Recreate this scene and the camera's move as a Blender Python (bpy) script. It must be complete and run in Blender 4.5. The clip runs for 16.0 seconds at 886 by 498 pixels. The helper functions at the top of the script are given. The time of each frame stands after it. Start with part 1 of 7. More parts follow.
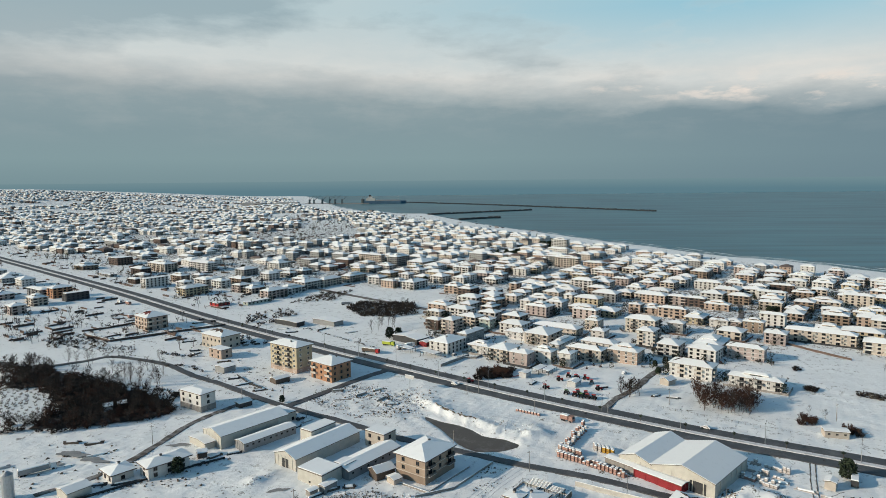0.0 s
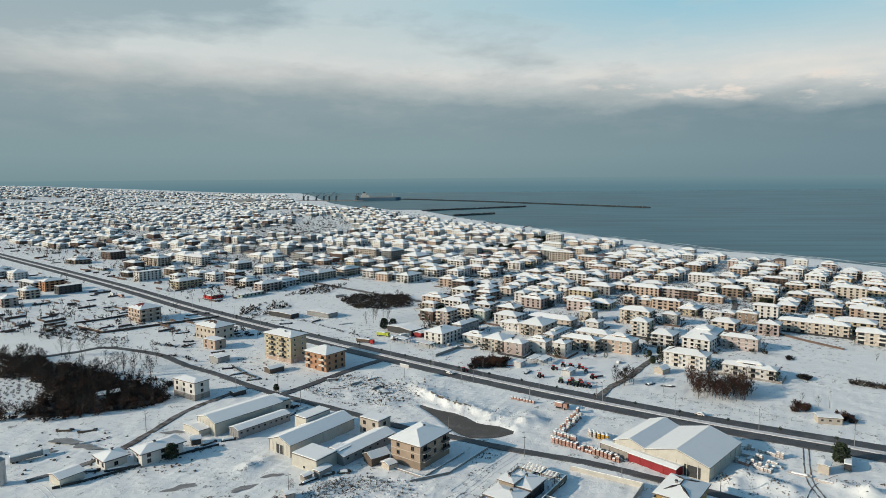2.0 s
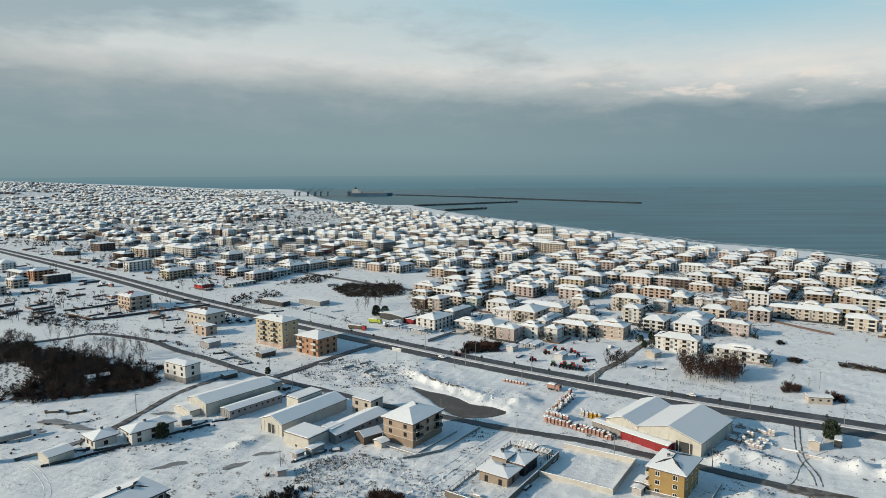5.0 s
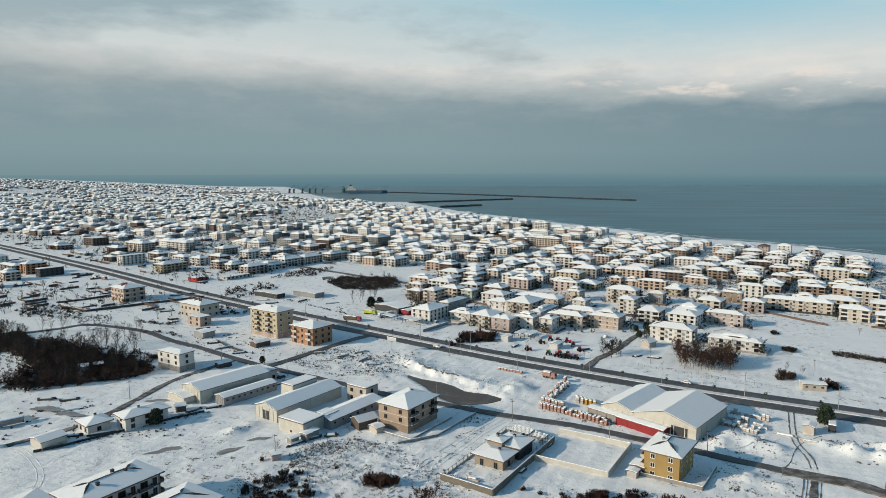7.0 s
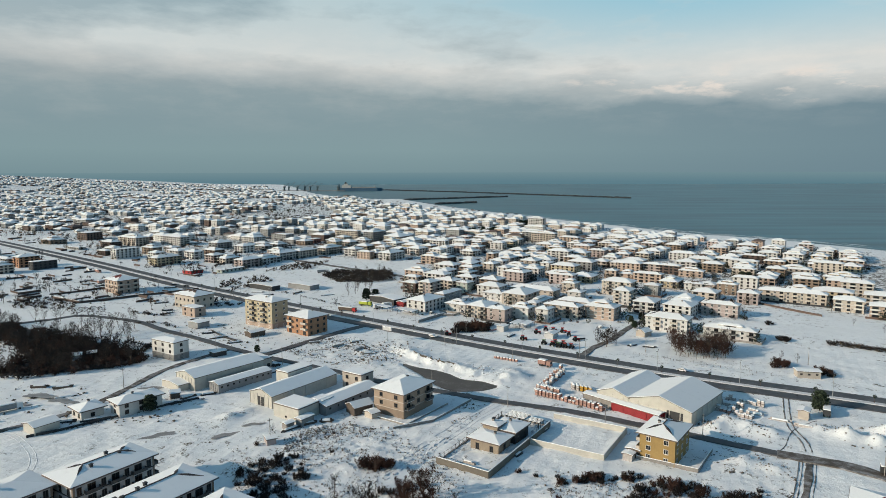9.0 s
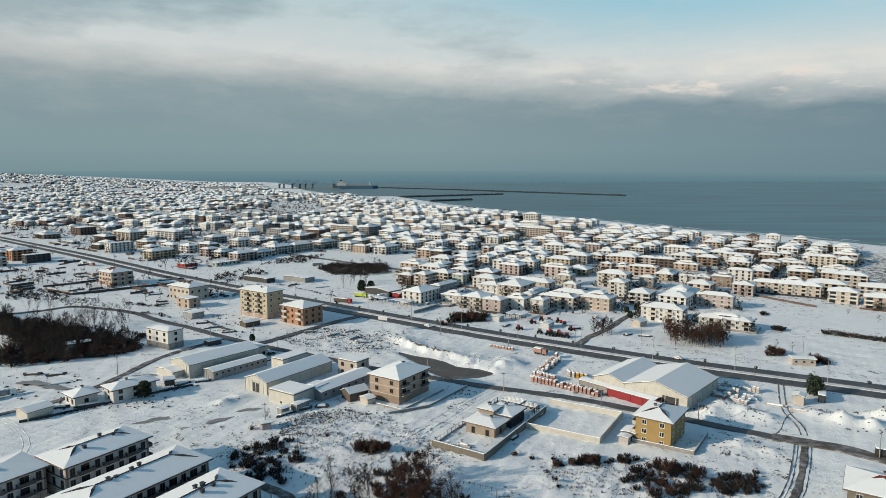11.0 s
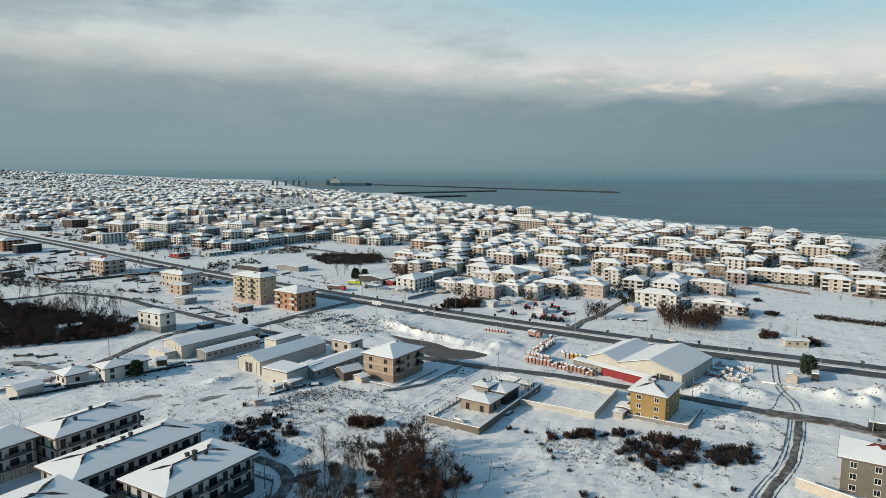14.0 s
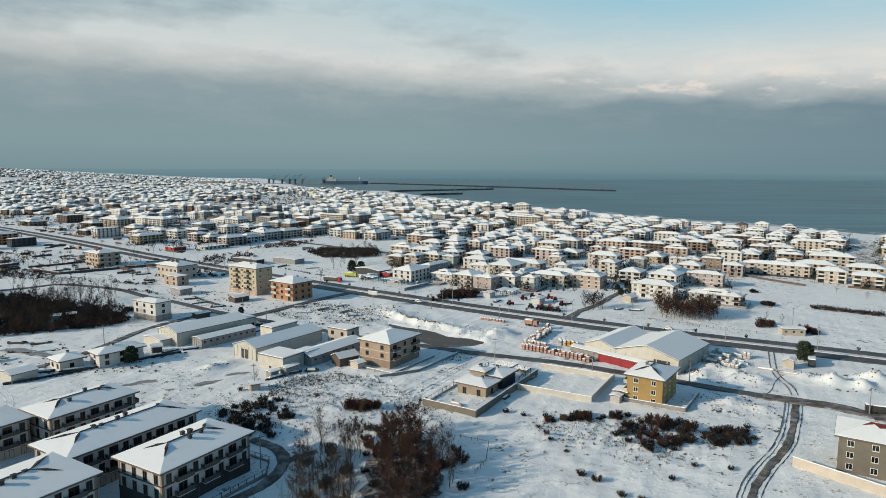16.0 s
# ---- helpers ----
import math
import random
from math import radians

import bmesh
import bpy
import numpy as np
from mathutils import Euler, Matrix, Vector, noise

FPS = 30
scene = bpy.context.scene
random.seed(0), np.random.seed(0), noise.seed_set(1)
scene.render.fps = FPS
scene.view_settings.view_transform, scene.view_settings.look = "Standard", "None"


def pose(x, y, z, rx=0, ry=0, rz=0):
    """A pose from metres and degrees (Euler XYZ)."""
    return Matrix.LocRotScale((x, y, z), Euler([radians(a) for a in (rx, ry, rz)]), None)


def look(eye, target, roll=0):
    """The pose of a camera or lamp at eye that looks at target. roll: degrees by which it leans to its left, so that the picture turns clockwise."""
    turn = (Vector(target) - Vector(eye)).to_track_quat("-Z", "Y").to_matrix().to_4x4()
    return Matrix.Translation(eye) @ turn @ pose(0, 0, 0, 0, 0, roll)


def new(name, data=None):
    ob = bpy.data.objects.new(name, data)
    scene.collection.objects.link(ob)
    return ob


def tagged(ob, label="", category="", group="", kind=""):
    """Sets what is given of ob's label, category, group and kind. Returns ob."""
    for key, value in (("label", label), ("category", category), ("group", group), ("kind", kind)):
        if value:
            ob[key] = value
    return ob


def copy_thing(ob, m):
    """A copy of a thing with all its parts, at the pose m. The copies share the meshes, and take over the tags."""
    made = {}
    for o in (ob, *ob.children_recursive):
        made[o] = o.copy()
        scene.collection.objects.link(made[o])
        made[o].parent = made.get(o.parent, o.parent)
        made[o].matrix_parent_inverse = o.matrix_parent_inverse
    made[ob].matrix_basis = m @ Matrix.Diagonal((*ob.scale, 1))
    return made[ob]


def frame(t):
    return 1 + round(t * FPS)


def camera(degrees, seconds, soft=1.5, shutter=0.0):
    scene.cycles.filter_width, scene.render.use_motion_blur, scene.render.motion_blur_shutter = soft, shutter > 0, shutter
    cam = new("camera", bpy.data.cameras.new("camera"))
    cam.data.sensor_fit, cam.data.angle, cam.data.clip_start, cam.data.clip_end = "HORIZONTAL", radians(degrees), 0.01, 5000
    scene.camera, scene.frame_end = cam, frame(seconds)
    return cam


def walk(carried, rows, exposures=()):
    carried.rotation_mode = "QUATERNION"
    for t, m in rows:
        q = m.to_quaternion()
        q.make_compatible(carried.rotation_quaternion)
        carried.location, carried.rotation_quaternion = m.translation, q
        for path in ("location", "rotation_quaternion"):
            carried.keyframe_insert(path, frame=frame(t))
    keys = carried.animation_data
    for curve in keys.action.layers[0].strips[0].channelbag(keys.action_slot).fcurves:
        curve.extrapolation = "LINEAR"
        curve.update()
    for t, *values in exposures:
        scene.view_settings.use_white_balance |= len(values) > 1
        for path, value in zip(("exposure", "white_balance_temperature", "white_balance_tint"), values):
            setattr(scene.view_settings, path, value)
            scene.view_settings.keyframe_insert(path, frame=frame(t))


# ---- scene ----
cam = camera(68.57, 16.0, soft=0.55)
PATH = [
    (0, look((1.92, 0.01, 112.15), (-4.04, 99.28, 101.66), -0.52)),
    (1, look((1.75, -0.01, 109.71), (-3.76, 99.27, 99.06), -0.48)),
    (2, look((1.59, -0.03, 107.27), (-3.49, 99.26, 96.45), -0.44)),
    (3, look((1.43, -0.04, 104.81), (-3.21, 99.25, 93.84), -0.40)),
    (4, look((1.28, -0.06, 102.35), (-2.94, 99.24, 91.23), -0.35)),
    (5, look((1.13, -0.07, 99.87), (-2.67, 99.22, 88.63), -0.31)),
    (6, look((0.99, -0.08, 97.39), (-2.40, 99.21, 86.01), -0.26)),
    (7, look((0.86, -0.09, 94.89), (-2.14, 99.21, 83.40), -0.21)),
    (8, look((0.73, -0.09, 92.39), (-1.88, 99.20, 80.79), -0.16)),
    (9, look((0.62, -0.09, 89.87), (-1.63, 99.20, 78.18), -0.11)),
    (10, look((0.50, -0.09, 87.35), (-1.37, 99.19, 75.57), -0.06)),
    (11, look((0.40, -0.09, 84.82), (-1.13, 99.20, 72.95), -0.02)),
    (12, look((0.30, -0.08, 82.27), (-0.89, 99.20, 70.34), 0.03)),
    (13, look((0.21, -0.06, 79.72), (-0.66, 99.21, 67.73), 0.08)),
    (14, look((0.13, -0.05, 77.16), (-0.43, 99.22, 65.12), 0.13)),
    (15, look((0.06, -0.03, 74.58), (-0.21, 99.24, 62.50), 0.17)),
    (16, look((0.00, 0.00, 72.00), (0.00, 99.26, 59.89), 0.21)),
]
walk(cam, PATH)

# ---- world, sun ----
SUN_AZ = math.atan2(-0.955, -0.295)      # towards the sun, from +y, clockwise positive to +x
SUN_EL = radians(19)
scene.view_settings.exposure = 0.0


def build_world():
    w = bpy.data.worlds.new("winter_sky")
    scene.world = w
    w.use_nodes = True
    nt = w.node_tree
    nt.nodes.clear()
    N = nt.nodes.new

    def math_node(op, a, b=None, clamp=False):
        n = N("ShaderNodeMath")
        n.operation, n.use_clamp = op, clamp
        for i, v in enumerate((a, b)):
            if v is None:
                continue
            if isinstance(v, (int, float)):
                n.inputs[i].default_value = v
            else:
                nt.links.new(v, n.inputs[i])
        return n.outputs[0]

    def mix(fac, a, b):
        n = N("ShaderNodeMix")
        n.data_type = "RGBA"
        for i, v in ((0, fac), (6, a), (7, b)):
            if isinstance(v, (int, float)):
                n.inputs[i].default_value = v
            elif isinstance(v, tuple):
                n.inputs[i].default_value = (*v, 1)
            else:
                nt.links.new(v, n.inputs[i])
        return n.outputs[2]

    def ramp(x, stops):
        n = N("ShaderNodeValToRGB")
        nt.links.new(x, n.inputs[0])
        e = n.color_ramp.elements
        while len(e) < len(stops):
            e.new(0.5)
        for el, (p, c) in zip(e, stops):
            el.position, el.color = p, (*c, 1)
        return n.outputs[0]

    def noise_node(vec, scale, detail, rough=0.55):
        n = N("ShaderNodeTexNoise")
        nt.links.new(vec, n.inputs["Vector"])
        n.inputs["Scale"].default_value, n.inputs["Detail"].default_value = scale, detail
        n.inputs["Roughness"].default_value = rough
        return n.outputs[0]

    co = N("ShaderNodeTexCoord").outputs["Generated"]
    s = N("ShaderNodeSeparateXYZ")
    nt.links.new(co, s.inputs[0])
    az = math_node("ARCTAN2", s.outputs[0], s.outputs[1])
    el = math_node("ARCSINE", s.outputs[2])
    c = N("ShaderNodeCombineXYZ")
    nt.links.new(az, c.inputs[0])
    nt.links.new(math_node("MULTIPLY", el, 3.2), c.inputs[1])
    flat = c.outputs[0]
    sky = N("ShaderNodeTexSky")
    sky.sky_type, sky.sun_disc = "NISHITA", False
    sky.sun_elevation, sky.sun_rotation = SUN_EL, SUN_AZ
    sky.air_density, sky.dust_density = 1.0, 1.5
    blue = mix(1.0, sky.outputs[0], (0.063, 0.103, 0.113))
    blue.node.blend_type = "MULTIPLY"
    # high thin cloud with breaks: grey streaks, cream near the bank, blue showing through higher up
    big = noise_node(flat, 2.6, 6, 0.55)
    fine = noise_node(flat, 8.0, 8, 0.62)
    cover = math_node("ADD", math_node("MULTIPLY", big, 0.7), math_node("MULTIPLY", fine, 0.3))
    west = math_node("MULTIPLY", math_node("SUBTRACT", -0.12, az), 1.7, True)
    lift = math_node("MULTIPLY", math_node("SUBTRACT", el, 0.150), 11.0, True)
    dense = math_node("MULTIPLY", math_node("SUBTRACT", math_node("ADD", cover, math_node("MULTIPLY", math_node("MULTIPLY", west, lift), 0.34)), 0.50), 8.0, True)
    cream = mix(math_node("MULTIPLY", math_node("SUBTRACT", fine, 0.3), 2.0, True), (0.62, 0.655, 0.645), (0.78, 0.755, 0.705))
    white = mix(lift, cream, (0.49, 0.605, 0.635))
    white = mix(math_node("MULTIPLY", dense, 0.58), white, (0.21, 0.31, 0.36))
    gap = math_node("MULTIPLY", math_node("SUBTRACT", 0.64, cover), 6.0, True)
    east = math_node("ADD", math_node("MULTIPLY", math_node("ADD", az, 0.1), 2.0), 0.2, True)
    hole = math_node("MULTIPLY", math_node("MULTIPLY", gap, lift), east)
    upper = mix(math_node("MULTIPLY", hole, 0.85), white, mix(0.25, (0.33, 0.63, 0.75), blue))
    high = math_node("MULTIPLY", math_node("SUBTRACT", el, 0.28), 4.0, True)
    upper = mix(math_node("MULTIPLY", high, 0.95), upper, blue)
    # low grey bank with a billowing upper edge that falls towards the sea
    edge = math_node("SUBTRACT", 0.135, math_node("MULTIPLY", az, 0.040))
    puff = N("ShaderNodeTexVoronoi")
    puff.feature = "SMOOTH_F1"
    puff.inputs["Scale"].default_value = 11.0
    nt.links.new(flat, puff.inputs["Vector"])
    edge = math_node("ADD", edge, math_node("MULTIPLY", math_node("SUBTRACT", noise_node(flat, 6.0, 6, 0.62), 0.5), 0.05))
    edge = math_node("SUBTRACT", edge, math_node("MULTIPLY", math_node("MULTIPLY", puff.outputs[0], east), 0.016))
    bank = math_node("MULTIPLY", math_node("ADD", math_node("MULTIPLY", math_node("SUBTRACT", edge, el), 21.0), 0.5), 1.0, True)
    low = ramp(math_node("MULTIPLY", el, 6.0), [(0.0, (0.190, 0.285, 0.312)), (0.2, (0.228, 0.328, 0.350)), (0.45, (0.232, 0.322, 0.350)), (0.70, (0.270, 0.350, 0.375)), (0.90, (0.34, 0.395, 0.415))])
    low = mix(math_node("MULTIPLY", math_node("ADD", az, 0.05), 1.1, True), low, (0.145, 0.225, 0.275))
    wisp = math_node("MULTIPLY", math_node("MULTIPLY", math_node("SUBTRACT", fine, 0.46), 2.2, True), math_node("MULTIPLY", math_node("SUBTRACT", el, 0.05), 14.0, True))
    grey = mix(wisp, low, (0.42, 0.46, 0.46))
    dome = mix(bank, upper, grey)
    # sunlit heads of cloud standing out of the bank over the sea
    band = math_node("SUBTRACT", 1.0, math_node("MULTIPLY", math_node("ABSOLUTE", math_node("SUBTRACT", math_node("SUBTRACT", el, edge), 0.010)), 42.0), True)
    lump = math_node("MULTIPLY", math_node("SUBTRACT", noise_node(flat, 15.0, 6, 0.6), 0.52), 9.0, True)
    heads = math_node("MULTIPLY", math_node("MULTIPLY", band, lump), math_node("MULTIPLY", math_node("SUBTRACT", az, 0.02), 2.6, True))
    dome = mix(math_node("MULTIPLY", heads, 0.9), dome, (0.84, 0.75, 0.67))
    # the sky clears towards the sun, behind the town
    clear = math_node("MULTIPLY", math_node("SUBTRACT", math_node("ABSOLUTE", az), 1.0), 2.0, True)
    dome = mix(math_node("MULTIPLY", clear, 0.85), dome, blue)
    # far sea under the horizon, haze painted into it as it pales upwards
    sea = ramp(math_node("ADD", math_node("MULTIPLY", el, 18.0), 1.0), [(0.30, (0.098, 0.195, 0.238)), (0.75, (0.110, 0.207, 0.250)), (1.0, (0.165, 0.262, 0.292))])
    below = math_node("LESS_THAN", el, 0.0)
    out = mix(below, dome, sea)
    bg = N("ShaderNodeBackground")
    nt.links.new(out, bg.inputs[0])
    bg.inputs[1].default_value = 1.0
    o = N("ShaderNodeOutputWorld")
    nt.links.new(bg.outputs[0], o.inputs[0])


build_world()
sun = new("sun", bpy.data.lights.new("sun", "SUN"))
sun.data.energy, sun.data.angle, sun.data.color = 4.0, radians(0.7), (1.0, 0.815, 0.635)
sun.matrix_world = look((0, 0, 400), (0.955 * math.cos(SUN_EL), 0.295 * math.cos(SUN_EL), 400 - math.sin(SUN_EL)))


# ---- materials ----
def material(name, color, rough=0.8, vary=0.12, scale=0.6, bump=0.15, metal=0.0, rnd=0.0, stain=None, ribs=0.0, spec=0.3, amount=0.5):
    m = bpy.data.materials.new(name)
    m.use_nodes = True
    nt = m.node_tree
    b = nt.nodes["Principled BSDF"]
    b.inputs["Roughness"].default_value, b.inputs["Metallic"].default_value = rough, metal
    b.inputs["Specular IOR Level"].default_value = spec
    N, L = nt.nodes.new, nt.links.new
    tc = N("ShaderNodeTexCoord")
    n1, n2 = N("ShaderNodeTexNoise"), N("ShaderNodeTexNoise")
    n1.inputs["Scale"].default_value, n2.inputs["Scale"].default_value = scale, scale * 9
    n1.inputs["Detail"].default_value = n2.inputs["Detail"].default_value = 5
    for n in (n1, n2):
        L(tc.outputs["Object"], n.inputs["Vector"])
    mixn = N("ShaderNodeMix")
    mixn.data_type = "RGBA"
    dark = stain or tuple(v * (1 - 2.2 * vary) for v in color)
    mixn.inputs[6].default_value, mixn.inputs[7].default_value = (*dark, 1), (*[min(1, v * (1 + vary)) for v in color], 1)
    r = N("ShaderNodeMapRange")
    r.inputs[1].default_value, r.inputs[2].default_value = amount - 0.22, amount + 0.12
    ad = N("ShaderNodeMath")
    ad.operation = "MULTIPLY_ADD"
    L(n2.outputs[0], ad.inputs[0])
    ad.inputs[1].default_value = 0.35
    sc = N("ShaderNodeMath")
    sc.operation = "MULTIPLY"
    L(n1.outputs[0], sc.inputs[0])
    sc.inputs[1].default_value = 0.65
    L(sc.outputs[0], ad.inputs[2])
    L(ad.outputs[0], r.inputs[0])
    L(r.outputs[0], mixn.inputs[0])
    col = mixn.outputs[2]
    if rnd:
        oi, hsv, mr = N("ShaderNodeObjectInfo"), N("ShaderNodeHueSaturation"), N("ShaderNodeMapRange")
        L(oi.outputs["Random"], mr.inputs[0])
        mr.inputs[3].default_value, mr.inputs[4].default_value = 1 - rnd, 1 + rnd
        L(mr.outputs[0], hsv.inputs["Value"])
        L(col, hsv.inputs["Color"])
        col = hsv.outputs[0]
    L(col, b.inputs["Base Color"])
    height = n2.outputs[0]
    if ribs:
        wv = N("ShaderNodeTexWave")
        wv.inputs["Scale"].default_value = ribs
        wv.bands_direction = "DIAGONAL"
        L(tc.outputs["Object"], wv.inputs["Vector"])
        height = wv.outputs[1]
    if bump:
        bp = N("ShaderNodeBump")
        bp.inputs["Strength"].default_value, bp.inputs["Distance"].default_value = bump, 0.1
        L(height, bp.inputs["Height"])
        L(bp.outputs[0], b.inputs["Normal"])
    return m


SNOW = material("snow", (0.85, 0.88, 0.885), 0.7, 0.03, 0.25, 0.25, spec=0.25)
ROOF_SNOW = material("roof_snow", (0.86, 0.885, 0.89), 0.7, 0.03, 0.4, 0.25, spec=0.25, stain=(0.72, 0.735, 0.74), amount=0.33, rnd=0.05)
TILE = material("dark_roof_tile", (0.06, 0.05, 0.05), 0.7, 0.2, 1.0, 0.4)
RED_TILE = material("red_roof_tile", (0.16, 0.035, 0.03), 0.7, 0.25, 1.0, 0.4)
EAVE = material("painted_eaves", (0.33, 0.30, 0.275), 0.75, 0.12, 1.0)
FASCIA = material("fascia", (0.14, 0.11, 0.10), 0.7, 0.2, 1.0)
WHITE = material("white_render", (0.56, 0.55, 0.53), 0.85, 0.08, 0.35, 0.1, rnd=0.08)
CREAM = material("cream_render", (0.46, 0.41, 0.355), 0.85, 0.08, 0.35, 0.1, rnd=0.1)
PEACH = material("peach_render", (0.40, 0.31, 0.255), 0.85, 0.1, 0.35, 0.1, rnd=0.1)
PINK = material("pink_render", (0.40, 0.335, 0.315), 0.85, 0.1, 0.35, 0.1, rnd=0.1)
TAUPE = material("taupe_render", (0.165, 0.148, 0.122), 0.85, 0.1, 0.35, 0.1)
GREY = material("grey_render", (0.27, 0.275, 0.275), 0.85, 0.1, 0.35, 0.1, rnd=0.12)
TAN = material("tan_render", (0.26, 0.198, 0.152), 0.85, 0.1, 0.35, 0.1)
SAND = material("sand_render", (0.34, 0.262, 0.205), 0.85, 0.1, 0.35, 0.1)
VILLA = material("beige_villa_render", (0.29, 0.24, 0.185), 0.85, 0.1, 0.35, 0.1)
YELLOW = material("pale_yellow_render", (0.44, 0.375, 0.265), 0.85, 0.08, 0.35, 0.1)
MUSTARD = material("mustard_render", (0.32, 0.215, 0.085), 0.85, 0.08, 0.35, 0.1)
ORANGE = material("orange_brick", (0.37, 0.205, 0.125), 0.9, 0.15, 0.5, 0.2)
BRICK = material("red_brick_render", (0.24, 0.10, 0.075), 0.9, 0.15, 0.5, 0.2, rnd=0.1)
BROWN = material("brown_render", (0.112, 0.080, 0.068), 0.85, 0.12, 0.5, 0.15, rnd=0.12)
MINT = material("pale_green_render", (0.384, 0.432, 0.384), 0.85, 0.08, 0.35, 0.1)
CLAD = material("white_panel_cladding", (0.480, 0.480, 0.480), 0.6, 0.06, 0.5, 0.05, rnd=0.05)
SHEET = material("pale_steel_sheet", (0.50, 0.48, 0.43), 0.5, 0.08, 0.4, 0.3, ribs=2.2)
GREYSHEET = material("grey_steel_sheet", (0.27, 0.275, 0.28), 0.5, 0.08, 0.4, 0.3, ribs=2.2)
REDSHEET = material("red_steel_sheet", (0.25, 0.025, 0.03), 0.45, 0.1, 0.4, 0.3, ribs=2.2)
CONCRETE = material("concrete", (0.272, 0.256, 0.240), 0.9, 0.15, 0.5, 0.3)
DARK = material("dark_opening", (0.020, 0.021, 0.023), 0.6, 0.2, 1.0)
CHAR = material("charcoal_paint", (0.042, 0.044, 0.047), 0.6, 0.15, 0.8)
GLASS = material("window_glass", (0.016, 0.019, 0.022), 0.15, 0.15, 0.8, 0.0, spec=0.35, rnd=0.5)
FRAMEW = material("white_window_frame", (0.66, 0.66, 0.64), 0.5, 0.05, 1.0, 0.0)
FRAMED = material("dark_window_frame", (0.08, 0.07, 0.065), 0.5, 0.05, 1.0, 0.0)
RAIL = material("railing_metal", (0.10, 0.10, 0.10), 0.5, 0.1, 1.0, 0.0, metal=0.5)
STEEL = material("galvanised_steel", (0.42, 0.43, 0.44), 0.45, 0.1, 1.0, 0.05, metal=0.6)
BARK = material("bark", (0.11, 0.080, 0.062), 0.95, 0.25, 2.0, 0.4)
TWIG = material("reddish_brown_twigs", (0.062, 0.033, 0.025), 0.95, 0.25, 1.5, 0.0, rnd=0.3)
TWIGD = material("dark_grey_brown_twigs", (0.034, 0.029, 0.027), 0.95, 0.25, 1.5, 0.0, rnd=0.3)
GRASS = material("dry_grass", (0.075, 0.060, 0.042), 0.95, 0.3, 1.5, 0.0, rnd=0.2)
FIR = material("evergreen_leaf", (0.035, 0.050, 0.030), 0.9, 0.3, 1.5, 0.0, rnd=0.3)
ROCK = material("breakwater_rock", (0.055, 0.062, 0.066), 0.95, 0.25, 0.2, 0.4)
TYRE = material("rubber", (0.02, 0.02, 0.02), 0.9, 0.1, 1.0)
REDP = material("red_machine_paint", (0.42, 0.03, 0.03), 0.4, 0.12, 1.0, 0.0)
GREENP = material("green_machine_paint", (0.07, 0.16, 0.04), 0.4, 0.12, 1.0, 0.0)
LIMEP = material("lime_paint", (0.40, 0.46, 0.06), 0.5, 0.1, 1.0, 0.0)
YELP = material("yellow_wrap", (0.42, 0.24, 0.03), 0.5, 0.1, 1.0, 0.0)
# crane and hull colours lightened, with the harbour haze put into the paint
HAZE_CRANEP = material("grey_crane_paint", (0.11, 0.14, 0.15), 0.6, 0.1, 0.05, 0.0)
HAZE_BLUEP = material("blue_hull_paint", (0.075, 0.14, 0.21), 0.5, 0.1, 0.02, 0.0)
WHITEP = material("white_vehicle_paint", (0.75, 0.75, 0.75), 0.3, 0.04, 1.0, 0.0, spec=0.5)
BRICKS = material("pallet_bricks", (0.36, 0.22, 0.185), 0.9, 0.2, 2.0, 0.3, rnd=0.15)
PALEBLK = material("pale_concrete_block", (0.45, 0.42, 0.40), 0.9, 0.15, 2.0, 0.3, rnd=0.15)
WOOD = material("weathered_wood", (0.11, 0.088, 0.072), 0.9, 0.2, 2.0, 0.3)
FOAM = material("sea_foam", (0.62, 0.68, 0.70), 0.8, 0.1, 0.05, 0.2)


